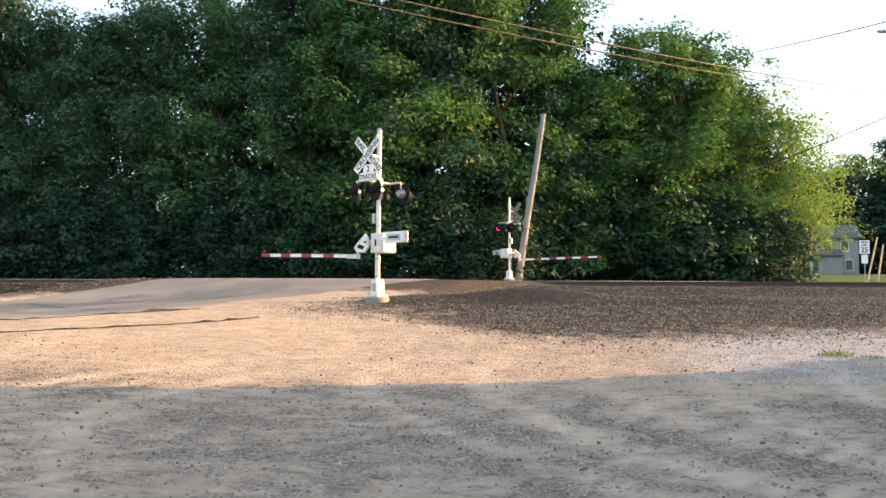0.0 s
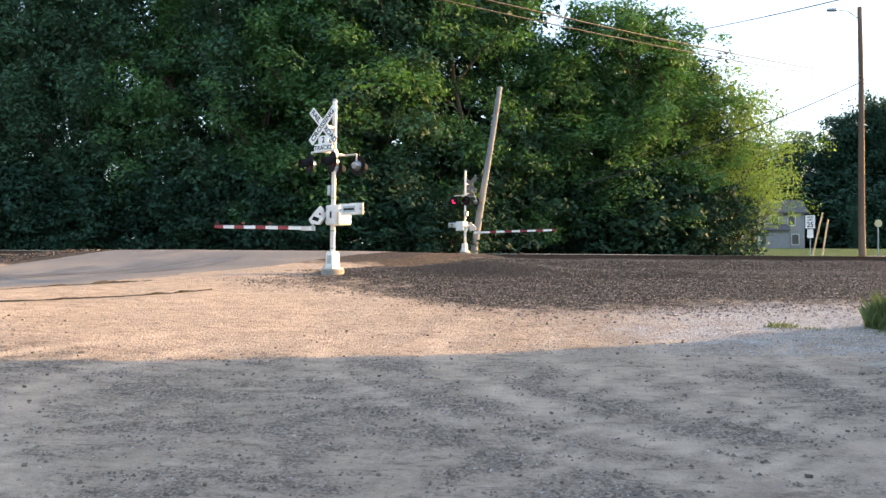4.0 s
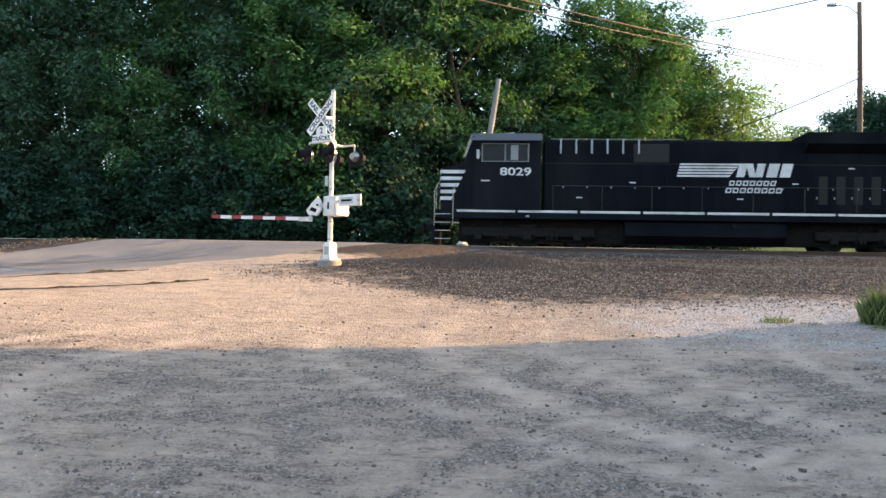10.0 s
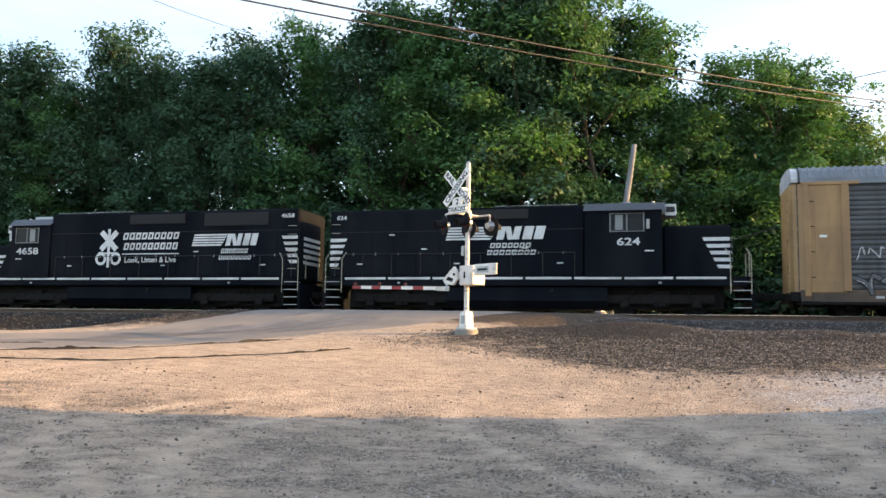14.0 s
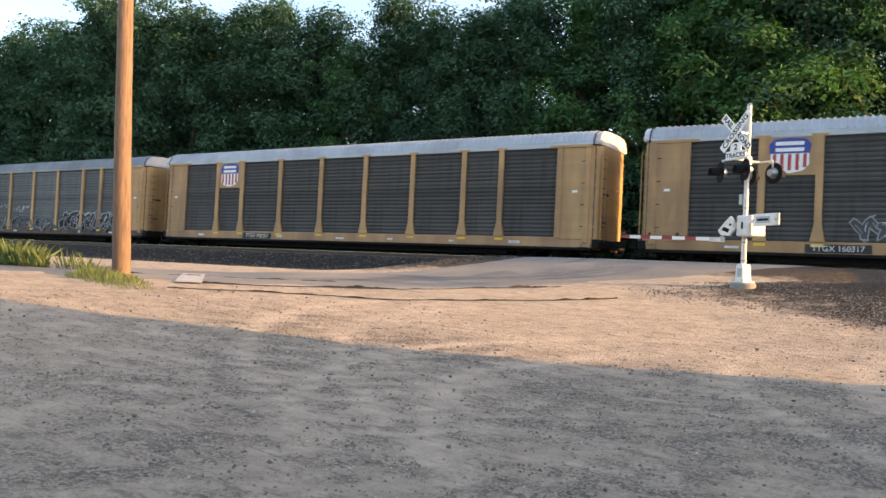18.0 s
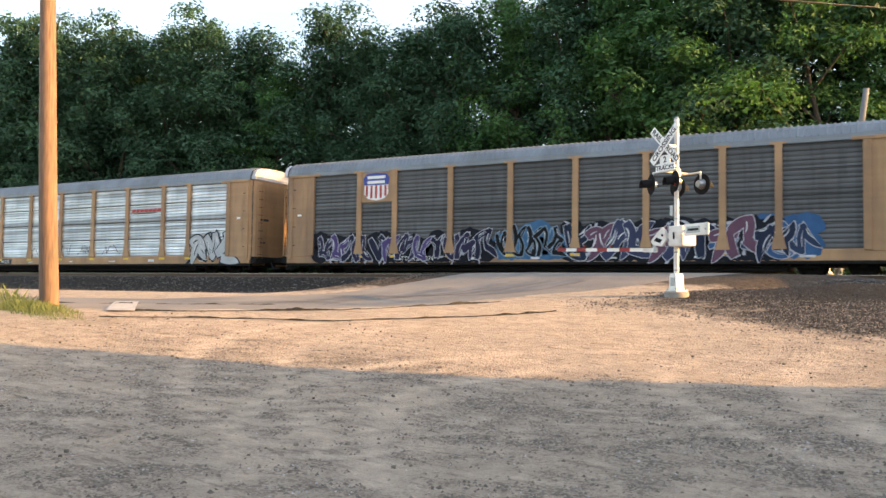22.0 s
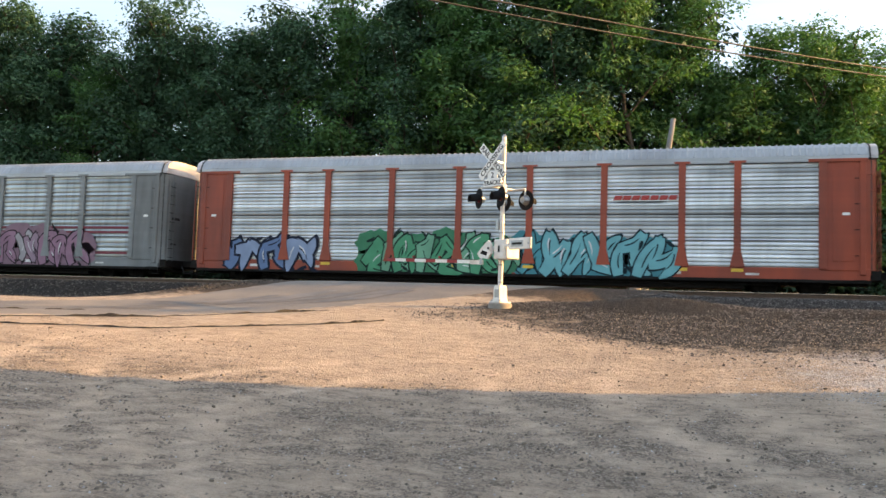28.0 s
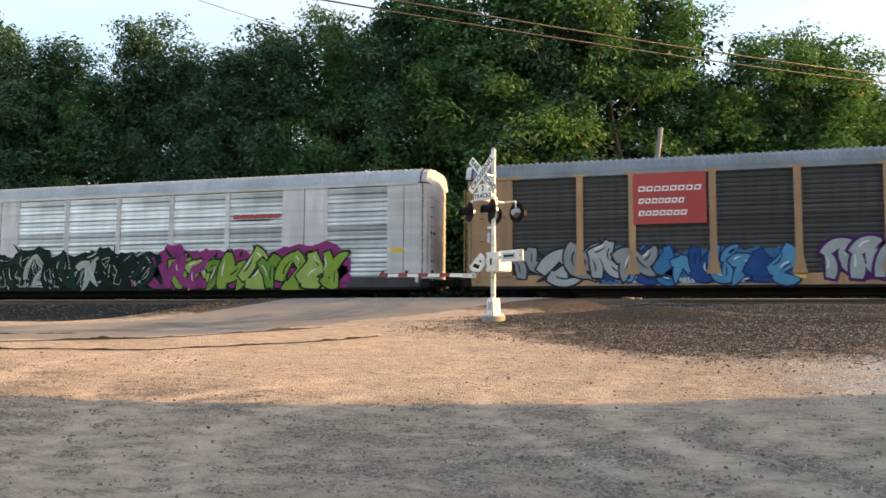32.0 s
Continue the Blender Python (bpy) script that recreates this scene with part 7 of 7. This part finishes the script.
part("logo_bracket", Shape().box(9.2 * f, 9.26 * f, -1.562, -1.552, 3.5, 4.15).box(9.06 * f, 9.26 * f, -1.562, -1.552, 4.11, 4.15).box(9.06 * f, 9.26 * f, -1.562, -1.552, 3.5, 3.54), BLACK, c)
car_mark(c, 8.2, "TTGX 940961")
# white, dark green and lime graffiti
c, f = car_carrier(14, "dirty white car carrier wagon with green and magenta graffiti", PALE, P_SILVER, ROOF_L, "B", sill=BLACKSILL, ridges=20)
graffiti(c, 2.9, 15.3, 0.55, 2.35, ((0.004, 0.014, 0.012), (0.008, 0.035, 0.027), (0.42, 0.47, 0.43)), (0.003, 0.007, 0.006), 21, 12, cloud=(0.003, 0.018, 0.014), edge=0.05, thick=0.15)
graffiti(c, 5.2, 14.6, 0.75, 2.2, ((0.006, 0.016, 0.014),), (0.5, 0.55, 0.5), 27, 8, edge=0.03, thick=0.16)
graffiti(c, 14.4, 17.6, 0.6, 2.15, ((0.3, 0.05, 0.2),), (0.2, 0.03, 0.13), 22, 3, cloud=(0.26, 0.035, 0.17), edge=0.03, thick=0.2)
graffiti(c, 16.2, 24.8, 0.55, 2.3, ((0.26, 0.4, 0.06), (0.36, 0.48, 0.12), (0.16, 0.3, 0.04)), (0.01, 0.025, 0.012), 23, 9, cloud=(0.3, 0.04, 0.2), edge=0.07, thick=0.24)
scribble(c, 15.3 * f, 16.5 * f, 1.5, 0.3, WH, 90, 0.014)
red_mark(c, 19.4 * f, 21.8 * f, 3.67)
car_mark(c, 8.0, "BNSF 301711".split()[1], False)
part("panel_stencil", Shape().box(27.2 * f, 27.8 * f, -1.56, -1.555, 2.1, 2.3), YTAB, c)
# dark panels with a red board
c, f = car_carrier(15, "brown-grey car carrier wagon with a red sign board and blue graffiti", TAN, P_DARK, ROOF_G, sill=TAN)
bd = part("sign_board", Shape().box(6.95 * f, 9.7 * f, -1.63, -1.54, 3.0, 5.02, 0.01), BOARD_RED, c, "red sign board")
for j, w in enumerate((0.45, 0.4, 0.36)):
    block_row(bd, 7.15 * f, (7.15 + (2.4, 1.75, 1.85)[j]) * f, 4.3 - j * 0.48, 4.5 - j * 0.48, -1.63, (8, 7, 7)[j], SIGNWHITE)
graffiti(c, 2.3, 7.4, 0.9, 2.2, ((0.3, 0.31, 0.32), (0.42, 0.43, 0.44)), (0.03, 0.03, 0.035), 24, 5, edge=0.07, thick=0.24)
graffiti(c, 5.6, 12.6, 0.75, 2.1, ((0.05, 0.2, 0.4), (0.1, 0.3, 0.5), (0.02, 0.08, 0.25)), (0.02, 0.03, 0.12), 25, 10, cloud=(0.05, 0.17, 0.34), edge=0.05, thick=0.18)
graffiti(c, 13.8, 18.5, 0.8, 2.2, ((0.3, 0.45, 0.42), (0.4, 0.44, 0.44)), (0.08, 0.02, 0.12), 26, 5, edge=0.1, thick=0.22)
car_mark(c, 8.4, "TTGX 98858", False)


def motions():
    for th, c in MOVING:
        walk(th, [(t, pose(c - run, FAR_Y, RAIL_Z)) for t, run in RUN])


# ---- buildings, signs and plants ----
SIDING = surf("pale_siding", (0.31, 0.3, 0.3), (0.26, 0.255, 0.255), 3, 0.7, 0, 0.1)
# Walls of the unseen building, kept dark to dim reflections in wagon panels.
DARKSIDING = surf("dark_brown_siding", (0.09, 0.075, 0.065), (0.06, 0.05, 0.045), 3, 0.8, 0, 0.1)
SHINGLE = surf("grey_shingles", (0.07, 0.07, 0.08), (0.1, 0.1, 0.11), 6, 0.85, 0, 0.3)
TRIM = surf("white_trim", (0.7, 0.7, 0.69), (0.6, 0.6, 0.59), 6, 0.6)


def shed(at, w, d, h, rise, label):
    """A plain gabled building, standing outside the view, whose shade lies over the lot."""
    th = thing("warehouse", label, "building", at)
    for y0, y1, x0, x1 in ((0, 0.2, 0, w), (d - 0.2, d, 0, w), (0.2, d - 0.2, 0, 0.2), (0.2, d - 0.2, w - 0.2, w)):
        part("wall", Shape().box(x0, x1, y0, y1, -1, h), DARKSIDING, th)
    for y in (0.0, d - 0.2):
        part("gable", Shape().prism([(0, h - 0.01), (w, h - 0.01), (w / 2, h + rise - 0.02)], "y", y, y + 0.2), DARKSIDING, th)
    part("roof", Shape().prism([(-0.4, h), (w / 2, h + rise), (w + 0.4, h), (w + 0.4, h + 0.15), (w / 2, h + rise + 0.15), (-0.4, h + 0.15)], "y", -0.4, d + 0.4), SHINGLE, th)
    return th


shed(pose(15.5, -34, 0.3, 0, 0, 0), 16, 49.95, 8.6, 1.5, "unseen long dark brown building that shades the gravel lot")


def house(at):
    """A two-storey house with a gable, a lean-to entry and a porch."""
    th = thing("house", "pale grey two-storey house with dark shingle roof beyond the tracks", "house", at)
    for x0, x1, y0, y1 in ((-4, 2.6, 0, 0.2), (-4, 2.6, 6.3, 6.5), (-4, -3.8, 0.2, 6.3), (2.4, 2.6, 0.2, 6.3)):
        part("wall", Shape().box(x0, x1, y0, y1, -0.5, 4.0), SIDING, th)
    part("roof", Shape().prism([(-0.4, 4.0), (3.25, 5.7), (6.9, 4.0), (6.9, 4.15), (3.25, 5.88), (-0.4, 4.15)], "x", -4.4, 3.0), SHINGLE, th, "dark shingle roof")
    part("gable", Shape().prism([(0, 4.0), (3.25, 5.66), (6.5, 4.0)], "x", 2.4, 2.58), SIDING, th)
    for x, z in ((-2.6, 3.27), (-0.6, 3.27), (1.2, 3.27), (1.6, 1.1)):
        w = part("window", Shape().box(x - 0.35, x + 0.35, -0.03, 0.0, z - 0.55, z + 0.55), glassy("house_glass", (0.03, 0.035, 0.04)), th, "dark sash window")
        part("frame", Shape().box(x - 0.43, x - 0.35, -0.06, 0, z - 0.63, z + 0.63).box(x + 0.35, x + 0.43, -0.06, 0, z - 0.63, z + 0.63).box(x - 0.35, x + 0.35, -0.06, 0, z + 0.55, z + 0.63).box(x - 0.35, x + 0.35, -0.06, 0, z - 0.63, z - 0.55), TRIM, w)
    part("entry", Shape().box(-1.8, 0.6, -1.6, 0, -0.4, 2.0), SIDING, th, "lean-to entry")
    part("entry_roof", Shape().prism([(-1.9, 2.0), (0.0, 2.75), (0.0, 2.85), (-1.9, 2.12)], "x", -2.0, 0.8), SHINGLE, th)
    part("porch_roof", Shape().prism([(-2.2, 2.2), (0.0, 2.9), (0.0, 3.0), (-2.2, 2.32)], "x", -6.2, -2.2), SHINGLE, th)
    for x in (-6.0, -4.4, -2.6):
        part("porch_post", Shape().box(x - 0.08, x + 0.08, -2.1, -1.94, -0.4, 2.25), TRIM, th)
    # Small orange-yellow sign, brightened by added glow; there is no lamp.
    part("sign_glow", Shape().box(-4.9, -4.3, -0.04, 0.0, 0.6, 1.9), glow("orange_sign_glow", (1.0, 0.45, 0.08), 1.2), th, "small orange-yellow sign drawn as a glowing pane")
    part("porch_wall", Shape().box(-6.2, -4.0, 0.0, 0.2, -0.4, 2.9), SIDING, th)
    return th


house(pose(28.9, 97, height(28.9, 97) - 0.1, 0, 0, -6))

# speed limit sign with a smaller plate below, and two guy-wire guards
sx, sy = 14.6, 44.0
sp = thing("speed_limit_sign", "white speed limit sign on a steel post", "road sign", pose(sx, sy, height(sx, sy), 0, 0, -16))
sp.scale = (0.74, 0.74, 0.86)
part("post", Shape().box(-0.03, 0.03, -0.02, 0.04, -0.3, 2.5), GALV, sp)
pl = part("plate", Shape().box(-0.31, 0.31, -0.035, -0.025, 1.72, 2.5, 0.004), SIGNWHITE, sp, "white plate with black lettering")
words("lettering", "SPEED", 0.15, BLACK, pl, pose(0, -0.04, 2.38), bold=0.003)
words("lettering", "LIMIT", 0.15, BLACK, pl, pose(0, -0.04, 2.22), bold=0.003)
words("lettering", "25", 0.42, BLACK, pl, pose(0, -0.04, 1.93), bold=0.008)
part("lower_plate", Shape().box(-0.2, 0.2, -0.035, -0.025, 1.15, 1.66, 0.004), SIGNWHITE, sp)
for dx, tilt, ln in ((0.25, 13, 2.4), (0.75, 9, 2.0)):
    g = thing("guy_wire_guard", "tan plastic guy wire guard, leaning", "wire guard", pose(sx + dx, sy + 0.5, height(sx + dx, sy), 0, tilt, 0), group="guy wire guards")
    part("tube", Shape().tube((0, 0, -0.1), (0, 0, ln), 0.045, 0.045, 8), surf("tan_plastic", (0.5, 0.42, 0.3), (0.42, 0.35, 0.25), 5, 0.6), g)
gx, gy = 20.4, 50.0
rs = thing("round_sign", "round pale sign on a post beyond the tracks", "road sign", pose(gx, gy, height(gx, gy)))
part("post", Shape().box(-0.03, 0.03, 0, 0.05, -0.2, 2.0), GALV, rs)
part("plate", Shape().tube((0, -0.03, 2.1), (0, -0.01, 2.1), 0.22, 0.22, 20), surf("pale_yellow_sign", (0.6, 0.52, 0.3), (0.5, 0.44, 0.26), 5, 0.5), rs)


# a scrap of mesh fence and an orange rod leaning in the tall grass
RUSTY = surf("rusty_mesh", (0.2, 0.11, 0.06), (0.13, 0.075, 0.045), 8, 0.8, 0.2, 0.2)
fz = height(-21.3, 10.4)
fen = thing("mesh_fence", "torn rusty mesh fence panel leaning in the grass", "fence", pose(-21.3, 10.4, fz, 0, 0, -62))
for x0, z0, x1, z1 in ((0.55, -0.1, 0.55, 1.0), (-0.75, -0.1, -0.75, 0.9), (-0.3, 0.35, 0.75, 1.35)):
    part("post", Shape().tube((x0, 0, z0), (x1, 0, z1), 0.028, 0.022, 8), RUSTY, fen)
net = Shape()
for k in range(26):
    x = -0.74 + k * 0.05
    net.tube((x, 0, 0.02), (x, 0, 0.75 + 0.012 * k), 0.008, 0.008, 4, False)
for k in range(15):
    net.tube((-0.74, 0, 0.04 + k * 0.055), (0.55, 0, 0.04 + k * 0.062), 0.008, 0.008, 4, False)
tagged(part("netting", net, RUSTY, fen, "rusty woven netting"), kind="stuff")
rod = thing("marker_rod", "orange plastic marker rod fallen against the fence", "marker rod", pose(-21.9, 9.9, fz, 0, 0, -62))
part("rod", Shape().tube((0.5, 0, 0.0), (-0.5, 0, 0.85), 0.04, 0.04, 10), surf("orange_plastic", (0.6, 0.14, 0.03), (0.5, 0.12, 0.03), 6, 0.5), rod)


# grasses
def grass_tuft(x, y, radius, tall, blades, seed, label):
    rng = np.random.default_rng(seed)
    blades = int(blades * 1.1)
    a, r = rng.random(blades) * 2 * np.pi, radius * np.sqrt(rng.random(blades))
    px, py = x + r * np.cos(a), y + 0.7 * r * np.sin(a)
    pz = land(px, py)
    h = tall * (0.4 + 0.6 * rng.random(blades)) * (1.1 - 0.6 * r / radius)
    lean = rng.normal(size=(blades, 2)) * 0.28 * h[:, None]
    w = 0.002 + 0.0035 * rng.random(blades)
    t = rng.random(blades) * np.pi
    dx, dy = np.cos(t) * w, np.sin(t) * w
    base = np.stack([px, py, pz - 0.03], 1)
    v = np.stack([base - np.stack([dx, dy, 0 * dx], 1), base + np.stack([dx, dy, 0 * dx], 1),
                  base + np.stack([lean[:, 0] * 0.45 + dx * 0.7, lean[:, 1] * 0.45 + dy * 0.7, h * 0.62], 1), base + np.stack([lean[:, 0], lean[:, 1], h], 1),
                  ], 1).reshape(-1, 3)
    return tagged(part("grass_tuft", mesh_of("grass_tuft", v, np.arange(blades * 4).reshape(-1, 4), GRASS), GRASS), label, "grass", group="grass tufts", kind="stuff")


for k, (x, y, r, h, n) in enumerate(((-14.6, 9.9, 0.9, 0.35, 1100), (-13.7, 9.6, 0.8, 0.28, 800), (-12.9, 9.3, 0.6, 0.18, 400), (-15.4, 10.4, 0.6, 0.4, 500), (-19.2, 10.6, 0.6, 0.95, 800), (-18.5, 10.7, 0.5, 0.85, 500), (-20.1, 10.4, 0.7, 0.6, 600),
                                     (-17.6, 11.0, 0.3, 0.9, 60), (-17.0, 11.1, 0.3, 0.7, 90), (-21.5, 9.8, 1.2, 0.3, 500), (-18.6, 9.6, 0.9, 0.16, 300),
                                     (3.8, 12.7, 0.28, 0.2, 260), (4.2, 12.5, 0.2, 0.12, 120), (5.3, 12.5, 0.38, 0.85, 900), (5.6, 12.2, 0.4, 0.6, 700), (5.2, 12.0, 0.35, 0.2, 300), (5.9, 11.7, 0.7, 0.4, 800), (6.3, 11.0, 0.8, 0.5, 800), (5.6, 10.9, 0.5, 0.2, 400))):
    grass_tuft(x, y, r, h * 0.8, n, 100 + k, "tuft of green roadside grass" if h < 0.5 else "tall tuft of seeding grass")


# loose stones
def stones(name, count, xr, yr, size, material, label, seed, keep=None, raise_by=0.25, crumbs=False):
    """Small broken stones lying on the ground, joined."""
    rng = np.random.default_rng(seed)
    x, y = rng.uniform(*xr, count), rng.uniform(*yr, count)
    if keep is not None:
        ok = keep(x, y, rng.random(count))
        x, y = x[ok], y[ok]
    n = len(x)
    s = size[0] + (size[1] - size[0]) * rng.random(n) ** 2.2
    cube = np.array([(1, 1, 1), (-1, -1, 1), (-1, 1, -1), (1, -1, -1), (1, -1, 0.8), (-1, 1, 0.7), (0.9, 1, -1), (-1, -0.8, -1)], float) * 0.5
    v = cube[None] * (0.65 + 0.7 * rng.random((n, 8, 1))) * s[:, None, None]
    v[:, :, 2] *= 0.7
    t = rng.random(n) * 2 * np.pi
    c, sn = np.cos(t)[:, None], np.sin(t)[:, None]
    vx, vy = v[:, :, 0] * c - v[:, :, 1] * sn, v[:, :, 0] * sn + v[:, :, 1] * c
    z = land(x, y) + rumple(x, y) * (y < 28)
    if crumbs:
        ring = np.array([(1, 0.1, -0.5), (-0.1, 1, -0.5), (-1, -0.1, -0.5), (0.1, -1, -0.5), (0.25, 0.15, 0.35)]) * 0.6
        v = ring[None] * (0.55 + 0.9 * rng.random((n, 5, 1))) * s[:, None, None]
        vx, vy = v[:, :, 0] * c - v[:, :, 1] * sn, v[:, :, 0] * sn + v[:, :, 1] * c
        out = np.stack([vx + x[:, None], vy + y[:, None], v[:, :, 2] + (z + s * raise_by)[:, None]], -1).reshape(-1, 3)
        f = (np.array([(0, 1, 4), (1, 2, 4), (2, 3, 4), (3, 0, 4)])[None] + (np.arange(n) * 5)[:, None, None]).reshape(-1, 3)
        return tagged(part(name, mesh_of(name, out, f, material), material), label, "gravel", kind="stuff")
    out = np.stack([vx + x[:, None], vy + y[:, None], v[:, :, 2] + (z + s * raise_by)[:, None]], -1).reshape(-1, 3)
    f = np.array([(0, 4, 1, 5), (0, 6, 3, 4), (0, 5, 2, 6), (1, 4, 3, 7), (1, 7, 2, 5), (2, 7, 3, 6)])
    f = (f[None] + (np.arange(n) * 8)[:, None, None]).reshape(-1, 4)
    return tagged(part(name, mesh_of(name, out, f, material), material), label, "gravel", kind="stuff")


FINESTONE = surf("fine_tan_gravel", (0.42, 0.345, 0.26), (0.13, 0.104, 0.082), 4, 0.9, 0, 0.3, island=True)
CINDER = surf("cinder", (0.04, 0.038, 0.037), (0.016, 0.0155, 0.0155), 4, 0.9, 0, 0.3, island=True)
CLOD = surf("dry_clod", (0.28, 0.236, 0.192), (0.1, 0.083, 0.067), 8, 0.95, 0, 0.2, island=True)
lot = lambda x, y, r: (road_side(x, y) > 5.6) & (r < 0.04 + 0.85 * gravel_field(x, y) ** 1.5 * np.maximum(smooth(y, 10.4, 9.4), 0.05))
stones("gravel", 95000, (-13, 7), (3.6, 14), (0.012, 0.042), CLOD, "dark gravel lying in drifts over the dirt lot", 31, lot, crumbs=True)
stones("pale_gravel", 20000, (-12, 7), (3.6, 15), (0.009, 0.026), PALESTONE, "small pale stones scattered over the dirt lot", 32, lot, crumbs=True)
stones("clods", 520, (-13, 6), (4.0, 12), (0.012, 0.036), CLOD, "larger dry clods lying on the dirt lot", 37, lambda x, y, r: road_side(x, y) > 5.6)
lit = lambda x, y, r: (road_side(x, y) > 5.4) & (r < smooth(y, 9, 12) * smooth(x + 0.5 * (y - 13), -5, 0))
stones("fine_gravel", 30000, (-7, 8), (9.5, 19.5), (0.012, 0.034), FINESTONE, "fine tan gravel in front of the track bank", 38, lit, crumbs=True)
stones("limestone_gravel", 26000, (-1.5, 8), (10.5, 17), (0.014, 0.036), PALESTONE, "pale limestone gravel beside the track bank", 33, crumbs=True, keep=lambda x, y, r: r < smooth(x, -0.5, 4.5) * smooth(y, 15.5, 14))
bank = lambda x, y, r: (road_side(x, y) > 5.9 - 1.5 * smooth(y, 22, 19)) & (r < np.maximum(ballast_field(x, y), smooth(y, 23.5, 25))) & (cinder_field(x, y) < 0.35 + 0.3 * r)
heap = lambda x, y, r: (cinder_field(x, y) > 0.3 + 0.4 * r) & (road_side(x, y) > 4.2)
stones("cinders", 9000, (-6, 3), (17, 24), (0.03, 0.06), CINDER, "dark cinder heap on the bank beside the signal", 39, heap, crumbs=True)
stones("ballast", 64000, (-7, 15), (12.5, 28.6), (0.03, 0.062), STONE, "grey crushed stone ballast on the track bank", 34, bank, crumbs=True)
stones("track_ballast", 7000, (-45, 24), (28.2, 36.2), (0.05, 0.1), STONE, "grey crushed stone ballast between the sleepers", 35, lambda x, y, r: np.abs(road_side(x, y)) > 5.8)
stones("bank_ballast", 6000, (-40, -12), (23.5, 28.6), (0.035, 0.06), STONE, "grey crushed stone on the bank beyond the road", 36, lambda x, y, r: road_side(x, y) < -4.2)


motions()
